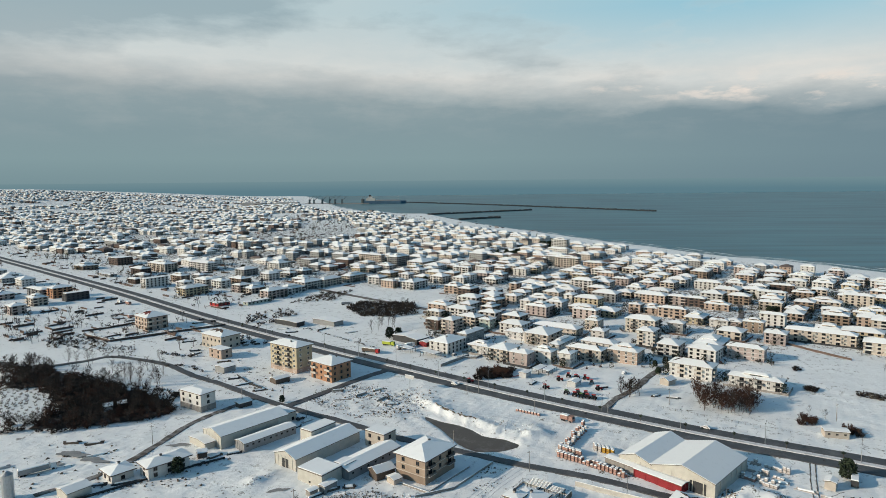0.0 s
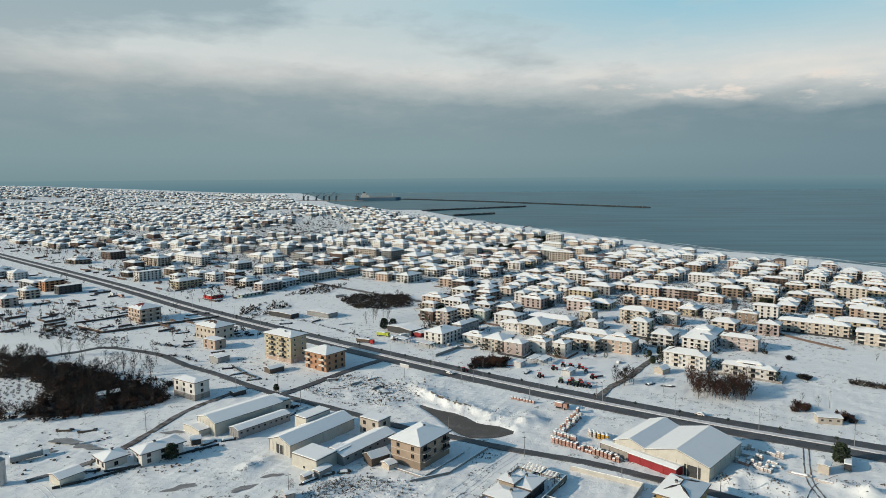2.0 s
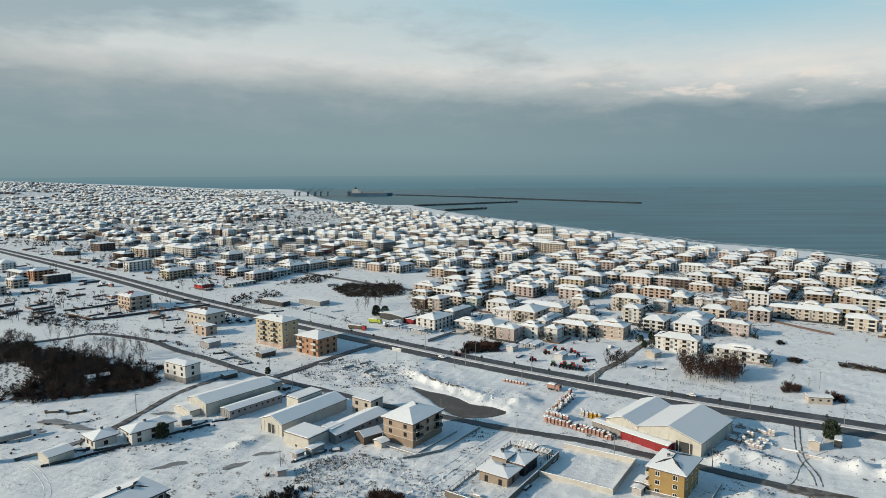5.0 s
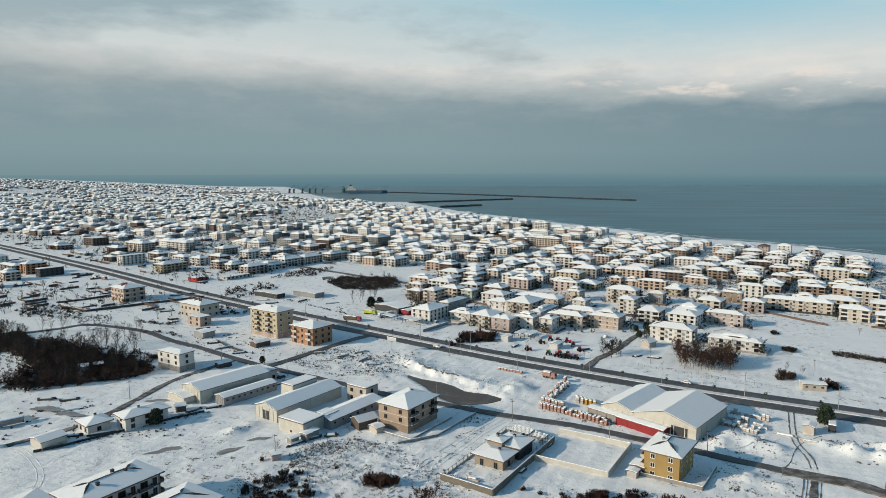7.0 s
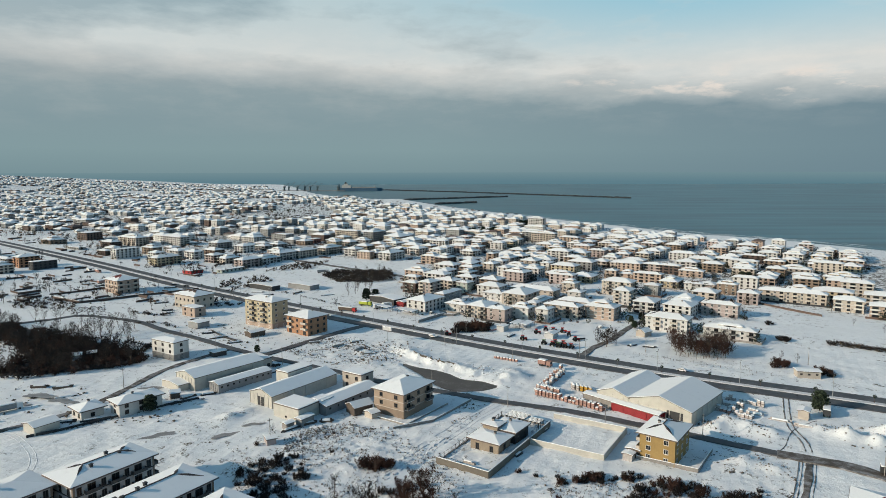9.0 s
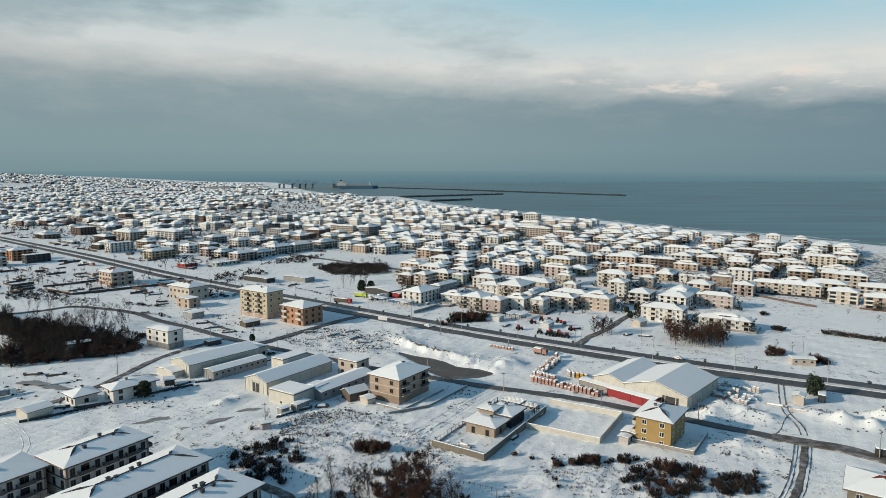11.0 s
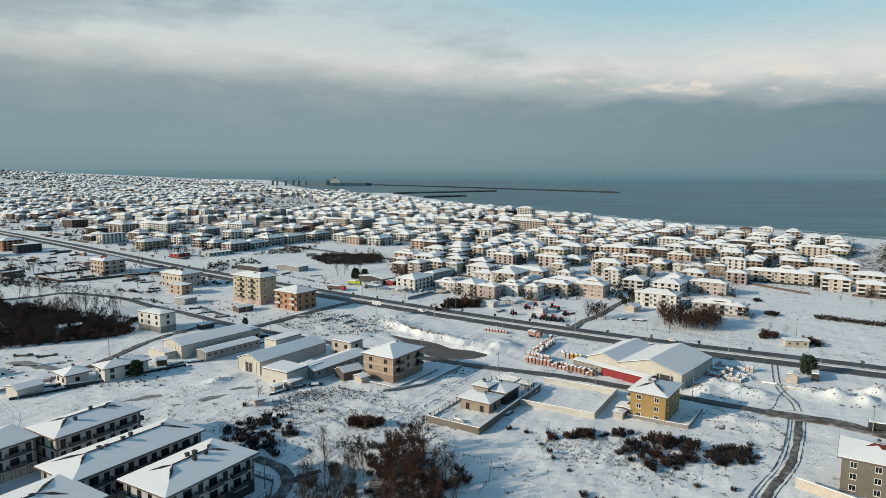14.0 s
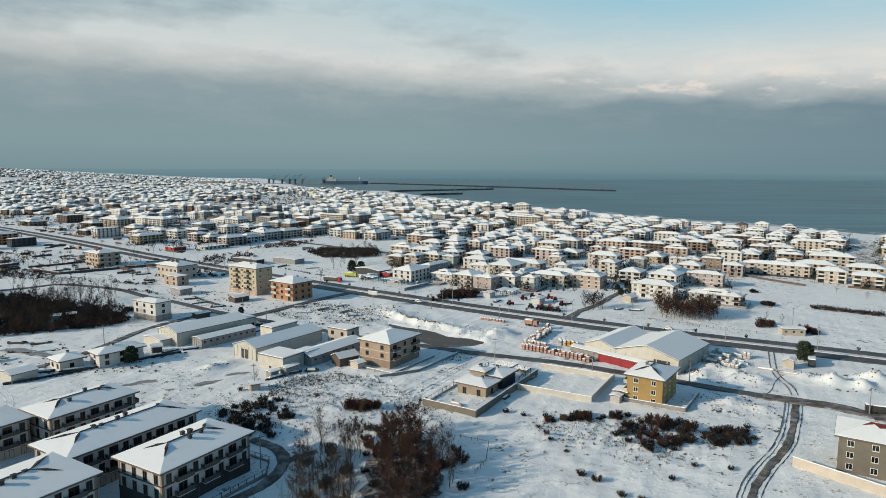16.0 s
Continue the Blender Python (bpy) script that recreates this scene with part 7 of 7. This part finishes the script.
CHURNED = (((-75, 203), (-15, 210), (3, 194), (3, 172), (-34, 168), (-62, 168)), ((26, 190), (76, 183), (88, 164), (50, 146), (24, 168)), ((-88, 338), (-59, 350), (-22, 313), (-36, 292), (-60, 298), (-87, 316)), ((-64, 218), (-40, 228), (-16, 218), (-16, 200), (-60, 200)),
           ((-34, 318), (-5, 306), (26, 286), (20, 274), (-6, 290), (-34, 306)), ((80, 206), (104, 198), (100, 182), (82, 188)), ((-6, 225), (4, 246), (14, 244), (2, 220)), ((84, 228), (110, 228), (110, 214), (92, 214)), ((126, 226), (156, 226), (156, 204), (130, 206)))
clods(CHURNED[:5], 800, 61, CLOD, 0.08, 0.34, "snow_clods", "loose lumps of frozen snow on churned ground")
clods(CHURNED, 420, 62, SOIL, 0.1, 0.45, "soil_clods", "dark lumps of soil poking through snow")
clods((((-190, 270), (-110, 250), (-100, 225), (-185, 215)), ((-330, 520), (-180, 470), (-170, 400), (-300, 420)), ((-160, 400), (-95, 345), (-110, 320), (-170, 360))), 420, 63, SOIL, 0.2, 0.8, "yard_rubble", "dark rubble and scrap scattered over snowy yards")

clods((CHURNED[2], ((-70, 330), (-30, 345), (-10, 320), (-40, 300))), 650, 64, SOIL, 0.15, 0.7, "field_rubble", "dark stones strewn over a snowy building plot")


for k, line in enumerate((BANK_TOP[2:4], BANK_TOP[3:5])):
    (ax, ay), (bx, by) = line
    ribbon("earth_edge_%d" % (k + 1), ((ax, ay + 0.6), ((ax * 2 + bx) / 3, (ay * 2 + by) / 3 - 0.5), ((ax + bx * 2) / 3, (ay + by * 2) / 3 + 0.4), (bx - 1.5, by + 0.8)), 0.8, SOIL, "bare earth showing along the broken edge of a snowy bank", "bank", lift=0.22, step=1.0, ragged=0.6, flat=False)


# ---- harbour and shore ----
def breakwater(pts, width, label):
    rnd = random.Random(int(pts[0][1]))
    s = Solid()
    for (ax, ay), (bx, by) in zip(pts, pts[1:]):
        d = math.hypot(bx - ax, by - ay)
        for i in range(int(d / 7)):
            f = (i + 0.5) / int(d / 7)
            for _ in range(3):
                x, y = ax + (bx - ax) * f + rnd.gauss(0, width * 0.2), ay + (by - ay) * f + rnd.gauss(0, width * 0.2)
                r = rnd.uniform(3.5, 6.5)
                s.box(x - r, x + r, y - r, y + r, SEA_Z - 2, SEA_Z + rnd.uniform(3.0, 5.5), 0, r * 0.45)
    tagged(new("breakwater", s.mesh("breakwater", [ROCK])), label, "breakwater", kind="structure")


breakwater(((-379, 3380), (0, 3010), (300, 2650), (602, 2290)), 18, "long dark rubble breakwater across the bay")
breakwater(((-172, 2156), (0, 2290), (186, 2436)), 12, "short dark rubble breakwater")
breakwater(((-64, 1866), (57, 1968)), 10, "short dark rubble breakwater off the beach")


def foam_line(offset, y0, y1, seed):
    rnd = random.Random(seed)
    s = Solid()
    y = y0
    while y < y1:
        ln = rnd.uniform(20, 70)
        w = rnd.uniform(2.0, 6.0)
        o = offset + rnd.uniform(-6, 6)
        ys = [y + ln * k / 6 for k in range(7)]
        up = [(float(np.interp(q, COAST_Y, COAST_X)) - 32 + o + w * math.sin(math.pi * k / 6) + rnd.uniform(-0.4, 0.4), q, SEA_Z + 0.12) for k, q in enumerate(ys)]
        lo = [(p[0] - w * math.sin(math.pi * k / 6) * 1.6 - 0.3, p[1], SEA_Z + 0.10) for k, p in enumerate(up)]
        s.add(up + lo, [(k, k + 1, 8 + k, 7 + k) for k in range(6)])
        y += ln * rnd.uniform(0.8, 1.7)
    tagged(new("surf", s.mesh("surf", [FOAM])), "thin white surf along the beach", "surf", kind="stuff")


foam_line(22, 500, 1800, 1)
foam_line(34, 500, 1500, 2)
foam_line(50, 520, 1200, 3)


def ship(x, y, rot):
    t = thing("cargo_ship", "long blue-hulled cargo ship moored at the quay", "ship", x, y, SEA_Z, rot)
    L = 105
    s = Solid()
    out = [(-L, -14), (L - 25, -14), (L, 0), (L - 25, 14), (-L, 14)]
    s.add([(a, b, -2) for a, b in out] + [(a * 1.01, b, 15) for a, b in out], [(4, 3, 2, 1, 0), (5, 6, 7, 8, 9)] + [(i, (i + 1) % 5, 5 + (i + 1) % 5, 5 + i) for i in range(5)])
    part("hull", s, HAZE_BLUEP, t)
    part("deck_house", Solid().box(-L + 10, -L + 55, -12, 12, 15, 28).box(-L + 18, -L + 40, -11, 11, 28, 36), WHITE, t)
    part("deck", Solid().box(-L + 57, L - 30, -12, 12, 15, 19, 0, 1.5), GREY, t)
    part("funnel", Solid().box(-L + 22, -L + 32, -4, 4, 36, 44, 0, 0.8), CHAR, t)
    part("mast", Solid().tube((L - 40, 0, 18), (L - 40, 0, 36), 0.9, 0.5), STEEL, t)


def crane(x, y, rot, reach):
    t = thing("harbour_crane", "dark slewing harbour crane on the quay", "crane", x, y, 1.2, rot, "harbour cranes")
    part("tower", Solid().box(-5, 5, -5, 5, 0, 14, 0, 2).box(-4, 6, -3.5, 3.5, 14, 21), HAZE_CRANEP, t)
    part("jib", Solid().tube((3, 0, 18), (reach, 0, 18 + reach * 0.75), 1.4, 0.7, 4), HAZE_CRANEP, t)
    part("stay", Solid().tube((0, 0, 20), (0, 0, 33), 1.0, 0.6, 4).tube((0, 0, 33), (reach * 0.9, 0, 18 + reach * 0.68), 0.35, 0.35, 3), HAZE_CRANEP, t)


ship(-482, 3260, 2)
for x, y, r, q in ((-868, 3250, 40, 30), (-840, 3230, 10, 34), (-800, 3240, 30, 38), (-765, 3250, 20, 34), (-735, 3235, 35, 36), (-700, 3245, 8, 28), (-600, 3255, 85, 22), (-592, 3262, 95, 22)):
    crane(x, y, r, q)
tagged(new("quay", Solid().box(-900, -560, 3225, 3290, -3, 1.2).mesh("quay", [CONCRETE])), "grey concrete harbour quay", "quay", kind="structure")
tagged(new("harbour_shed", Solid().box(-1130, -1030, 3000, 3050, -1, 15).mesh("harbour_shed", [GREYSHEET])), "long dark harbour warehouse", "warehouse")
tagged(new("harbour_shed", Solid().box(-1010, -900, 3150, 3185, -1, 12).mesh("harbour_shed", [GREYSHEET])), "long dark harbour warehouse", "warehouse")


# ---- lamps, poles, signs ----
def street_lamp():
    t = thing("street_lamp", "tall grey double-armed street lamp on the median", "street lamp", 0, 0, -60, group="highway lamps")
    part("pole", Solid().tube((0, 0, 0), (0, 0, 9.5), 0.13, 0.08, 6), STEEL, t)
    for q in (-1, 1):
        part("arm", Solid().tube((0, 0, 9.3), (0, q * 1.8, 9.8), 0.07, 0.05, 4), STEEL, t)
        part("lamp_head", Solid().box(-0.18, 0.18, q * 1.7 - 0.35, q * 1.7 + 0.35, 9.72, 9.9), CHAR, t)
    return t


lamp = street_lamp()
for k in range(26):
    seg = list(zip(HIGHWAY[3:], HIGHWAY[4:]))
    run = 30 + k * 34.0
    for (ax, ay), (bx, by) in seg:
        ln = math.hypot(bx - ax, by - ay)
        if run < ln:
            copy_thing(lamp, pose(ax + (bx - ax) * run / ln, ay + (by - ay) * run / ln, 0.48, 0, 0, math.degrees(math.atan2(by - ay, bx - ax))))
            break
        run -= ln
for o in (*lamp.children_recursive, lamp):
    bpy.data.objects.remove(o)


young = thing("median_tree", "small clipped dark tree on a bare stem in the median", "tree", 0, 0, -60, group="young trees on the median")
part("trunk", Solid().tube((0, 0, -0.2), (0, 0, 2.2), 0.09, 0.06, 5), BARK, young)
head = Solid()
yr = random.Random(91)
for _ in range(60):
    q = Vector((yr.gauss(0, 1), yr.gauss(0, 1), yr.gauss(0, 1))).normalized()
    twigs(head, Vector((0, 0, 2.7)) + q * yr.uniform(0.2, 0.5), q, 2, 0.35, yr, 0.09, 0.5)
part("crown", head, FIR, young)
for k in range(30):
    run = 250 + k * 20.0
    for (ax, ay), (bx, by) in zip(HIGHWAY[3:], HIGHWAY[4:]):
        ln = math.hypot(bx - ax, by - ay)
        if run < ln:
            copy_thing(young, pose(ax + (bx - ax) * run / ln, ay + (by - ay) * run / ln, 0.45, 0, 0, 40 * k))
            break
        run -= ln
for o in (*young.children_recursive, young):
    bpy.data.objects.remove(o)


def utility_pole(x, y, h=9.0, rot=0):
    t = thing("utility_pole", "slim grey utility pole with cross-arm", "pole", x, y, ground_z(x, y), rot, "utility poles")
    part("pole", Solid().tube((0, 0, -0.3), (0, 0, h), 0.16, 0.10, 6), CONCRETE, t)
    part("cross_arm", Solid().box(-0.9, 0.9, -0.06, 0.06, h - 0.7, h - 0.55), WOOD, t)


for x, y in ((-100, 319), (20, 242), (53, 223), (-120, 314), (-82, 296), (-6, 331), (27, 303), (-62, 207), (-140, 262), (-44, 150), (127, 186), (84, 214), (165, 300), (-10, 261), (-200, 470), (-160, 455), (-235, 500), (110, 380), (60, 310), (0, 335), (95, 320)):
    utility_pole(x, y, 8.5, 30)
bb = thing("billboard", "white roadside billboard on a single post", "sign", -37, 339, 0.1, 57)
part("post", Solid().tube((0, 0, -0.3), (0, 0, 6.5), 0.2, 0.18, 6), STEEL, bb)
part("panel", Solid().box(-0.2, 0.2, -3.0, 3.0, 6.0, 7.8), CLAD, bb)
part("snow_cap", Solid().box(-0.22, 0.22, -3.0, 3.0, 7.804, 8.0), SNOW, bb)


# ---- vehicles, stacks, clutter ----
def wheel(t, x, y, r, w=0.3):
    part("wheel", Solid().tube((x, y - w / 2, r), (x, y + w / 2, r), r, r, 10), TYRE, t)


def car(x, y, rot, paint, label, z=None):
    t = thing("car", label, "car", x, y, ground_z(x, y) + 0.05 if z is None else z, rot, "parked cars")
    s = Solid()
    prof = [(-2.1, 0.35), (2.1, 0.35), (2.1, 0.75), (1.3, 0.9), (0.6, 1.42), (-1.2, 1.45), (-1.9, 0.95), (-2.1, 0.9)]
    n = len(prof)
    s.add([(a, -0.85, b) for a, b in prof] + [(a, 0.85, b) for a, b in prof], [tuple(range(n)), tuple(range(2 * n - 1, n - 1, -1))] + [(i, n + i, n + (i + 1) % n, (i + 1) % n) for i in range(n)])
    part("body", s, paint, t)
    part("side_glass", Solid().box(-1.25, 0.75, -0.87, 0.87, 0.95, 1.32, 0, 0.03), GLASS, t)
    part("snow_cover", Solid().box(-1.15, 0.55, -0.78, 0.78, 1.44, 1.6, 0, 0.1), SNOW, t)
    for a in (-1.3, 1.3):
        for b in (-0.8, 0.8):
            wheel(t, a, b, 0.34, 0.2)


def truck(x, y, rot, cab, load, label, length=8.0, z=None):
    t = thing("truck", label, "truck", x, y, ground_z(x, y) if z is None else z, rot, "parked trucks")
    hl = length / 2
    part("cab", Solid().box(hl - 2.2, hl, -1.2, 1.2, 0.6, 2.9, 0, 0.12), cab, t)
    part("windscreen", Solid().box(hl - 0.1, hl + 0.02, -1.0, 1.0, 1.7, 2.6), GLASS, t)
    part("load_bed", Solid().box(-hl, hl - 2.5, -1.25, 1.25, 1.0, 2.9), load, t)
    part("chassis", Solid().box(-hl, hl - 0.2, -0.5, 0.5, 0.6, 1.0), CHAR, t)
    part("snow_cover", Solid().box(-hl, hl - 2.5, -1.25, 1.25, 2.904, 3.2, 0, 0.15), SNOW, t)
    for a in (-hl + 1.0, -hl + 2.2, hl - 1.2):
        for b in (-1.05, 1.05):
            wheel(t, a, b, 0.5)


def tractor(x, y, rot, paint, label):
    t = thing("tractor", label, "tractor", x, y, ground_z(x, y), rot, "farm machines on a sales lot")
    part("bonnet", Solid().box(0.2, 2.2, -0.45, 0.45, 0.8, 1.6, 0, 0.06), paint, t)
    part("cabin", Solid().box(-1.0, 0.3, -0.75, 0.75, 1.0, 2.6, 0, 0.1), GLASS, t)
    part("cabin_roof", Solid().box(-1.15, 0.4, -0.9, 0.9, 2.6, 2.8, 0, 0.05), paint, t)
    for b in (-0.9, 0.9):
        wheel(t, -0.6, b, 0.85, 0.4)
        wheel(t, 1.6, b, 0.5, 0.3)


def stack(x, y, rot, mat, label, layers=2, group="brick pallets in a yard"):
    t = thing("brick_pallet", label, "pallet", x, y, ground_z(x, y), rot, group)
    z = 0.0
    for k in range(layers):
        part("pallet_base", Solid().box(-0.6, 0.6, -0.6, 0.6, z, z + 0.14), WOOD, t)
        part("brick_block", Solid().box(-0.58, 0.58, -0.56, 0.56, z + 0.144, z + 1.1, 0, 0.02), mat, t)
        z += 1.12
    part("snow_cap", Solid().box(-0.6, 0.6, -0.58, 0.58, z - 0.016, z + 0.18, 0, 0.1), SNOW, t)


vr = random.Random(31)
for k in range(36):
    stack(33 + (k % 18) * 1.3 + (k // 18) * 0.9, 256.6 - (k % 18) * 1.05 + (k // 18) * 1.2 + vr.uniform(-0.2, 0.2), -38 + vr.uniform(-6, 6), BRICKS, "pinkish bricks stacked on pallets, capped with snow", 2 if vr.random() < 0.8 else 1)
for k in range(15):
    f = k / 14
    stack(33.5 + 15 * f + vr.uniform(-0.5, 0.5), 261 + 30 * f + vr.uniform(-0.5, 0.5), 60 + vr.uniform(-8, 8), BRICKS if k % 3 else PALEBLK, "bricks stacked on pallets along a yard edge", 1 + (k % 3 > 0))
for k in range(22):
    stack(36 + 12 * k / 21 + vr.uniform(-0.6, 0.6), 262 + 22 * k / 21, 60 + vr.uniform(-10, 10), PALEBLK if k % 2 else BRICKS, "grey and pink blocks on pallets", 1 + k % 2)
for k in range(14):
    stack(34.5 + 1.2 * (k % 7) + vr.uniform(-0.2, 0.2), 262.5 - 0.95 * (k % 7) + 1.3 * (k // 7), -38 + vr.uniform(-5, 5), PALEBLK if k % 4 == 0 else BRICKS, "pinkish bricks stacked on pallets, capped with snow", 2)
for k in range(15):
    stack(49 + (k % 5) * 1.5, 263 - (k % 5) * 1.1 + (k // 5) * 1.4, -35, YELP if k % 5 > 1 else PALEBLK, "yellow-wrapped pallets of goods" if k % 5 > 1 else "pale blocks on pallets", 2)
for k in range(8):
    stack(19 + k * 1.4, 308 - k * 0.8, -32, BRICKS, "pinkish bricks stacked on pallets", 1)
for k in range(44):
    a, b = (k % 11) * 1.35 + vr.uniform(-0.15, 0.15), (0, 1.4, 8, 16)[k // 11] + vr.uniform(-0.3, 0.3)
    if vr.random() < 0.85:
        stack(98.4 + 0.72 * a + 0.62 * b, 240.8 - 0.69 * a + 0.78 * b, -44 + vr.uniform(-6, 6), BRICKS if k % 11 in (2, 3, 4) and k < 22 else PALEBLK, "pale concrete blocks stacked in a yard", 1 + (vr.random() < 0.35))
truck(41.5, 296, -35, BRICKS, BRICKS, "small red-brown lorry by the highway", 6.5)
truck(-71, 414, -25, REDP, WOOD, "red lorry with long brown trailer", 13)
truck(-62, 433, -20, LIMEP, LIMEP, "lime green tank lorry in a yard", 9)
truck(-52, 424, 40, WHITEP, CLAD, "white lorry covered in snow", 7)
truck(-47, 429, 40, WHITEP, CLAD, "white lorry covered in snow", 7)
truck(-121, 578, 20, WHITEP, GREYSHEET, "parked lorry in a field", 10)
truck(-172, 234, 45, WHITEP, GREYSHEET, "long flatbed lorry in a snowy yard", 13)
truck(-339, 585, -40, WHITEP, CLAD, "white lorry beside the highway", 7)
truck(-326, 577, -40, BRICKS, BRICKS, "brown lorry beside the highway", 8)
truck(-290, 520, 60, BRICKS, BRICKS, "brown lorry in a yard", 9)
truck(131, 186, -28, CHAR, CHAR, "dark lorry on a local road", 9)
truck(138, 236, 60, WHITEP, CHAR, "crane lorry in a yard", 7)
for x, y, r, p, lb in ((45, 357, 10, REDP, "red farm machine in snow"), (51, 364, 70, REDP, "red farm machine in snow"), (55, 361, 40, REDP, "red farm machine in snow"), (60, 360, -20, REDP, "red farm machine in snow"), (46, 334, 60, GREENP, "green tractor on a sales lot"), (50, 331, 60, REDP, "red tractor on a sales lot"),
                       (53, 329, 60, GREENP, "green tractor on a sales lot"), (56, 328, 60, REDP, "red tractor on a sales lot"), (59, 326.5, 60, REDP, "red tractor on a sales lot"), (52, 335, 60, REDP, "red tractor on a sales lot"), (56, 333, 60, REDP, "red tractor on a sales lot"), (36, 343, 20, REDP, "red farm machine in snow"), (64, 342, 20, REDP, "red farm machine in snow"), (62, 352, 80, REDP, "red farm machine in snow"), (-5, 352, 20, REDP, "red farm machine in snow")):
    tractor(x, y, r, p, lb)
for x, y, r, p in ((-161, 430, 55, GREY), (-158, 437, 55, CHAR), (-154, 433, 55, CHAR), (-150, 440, 55, WHITEP), (-165, 436, 55, CHAR), (-89, 297, 55, CHAR), (-84, 293, 55, CHAR), (8, 377, 20, WHITEP), (13, 379, 20, CHAR), (-30, 420, 60, CHAR), (-26, 417, 60, WHITEP), (-22, 414, 60, CHAR), (-16, 409, 60, GREY), (-100, 268, 55, CHAR), (-228, 512, 20, CHAR), (-215, 505, 20, CHAR), (84, 372, 55, WHITEP), (-42, 258, 55, CHAR), (-38, 262, 55, WHITEP)):
    car(x, y, r, p, ("white" if p is WHITEP else "dark") + " parked car dusted with snow")
car(-13, 347.5, -36, WHITEP, "white car on the cleared highway", 0.36)
car(102, 288, 147, WHITEP, "white car on the cleared highway", 0.36)
shed(52, 349, 57, 7, 5, 2.6, 0.8, CLAD, "small white sales hut in a machine yard", category="hut")
shed(-48, 445, 50, 12, 24, 4.0, 1.0, CHAR, "black open-sided shed with snowy roof", category="shed")
shed(-120, 500, 57, 10, 24, 3.5, 0.4, GREY, "low grey shed in a field", category="shed")
shed(-150, 497, 57, 8, 26, 3.5, 0.4, CHAR, "low dark shed in a field", category="shed")
shed(-62, 207, 30, 3.0, 4.0, 2.0, 0.3, PINK, "tiny pink hut on rough ground", category="hut")
shed(-184, 303, 30, 4.0, 6.0, 2.6, 0.2, CLAD, "white site container in snow", category="container")
shed(-179, 307, 30, 4.0, 5.0, 2.6, 0.2, CHAR, "dark site container in snow", category="container")
silo = thing("silo", "tall pale cylindrical silo", "silo", -168, 213, 0)
part("tank", Solid().tube((0, 0, -0.3), (0, 0, 9), 2.0, 2.0, 16), STEEL, silo)
part("cap", Solid().tube((0, 0, 9), (0, 0, 10.2), 2.0, 0.5, 16), STEEL, silo)
part("snow_cap", Solid().tube((0, 0, 10.204), (0, 0, 10.5), 0.5, 0.2, 10), SNOW, silo)
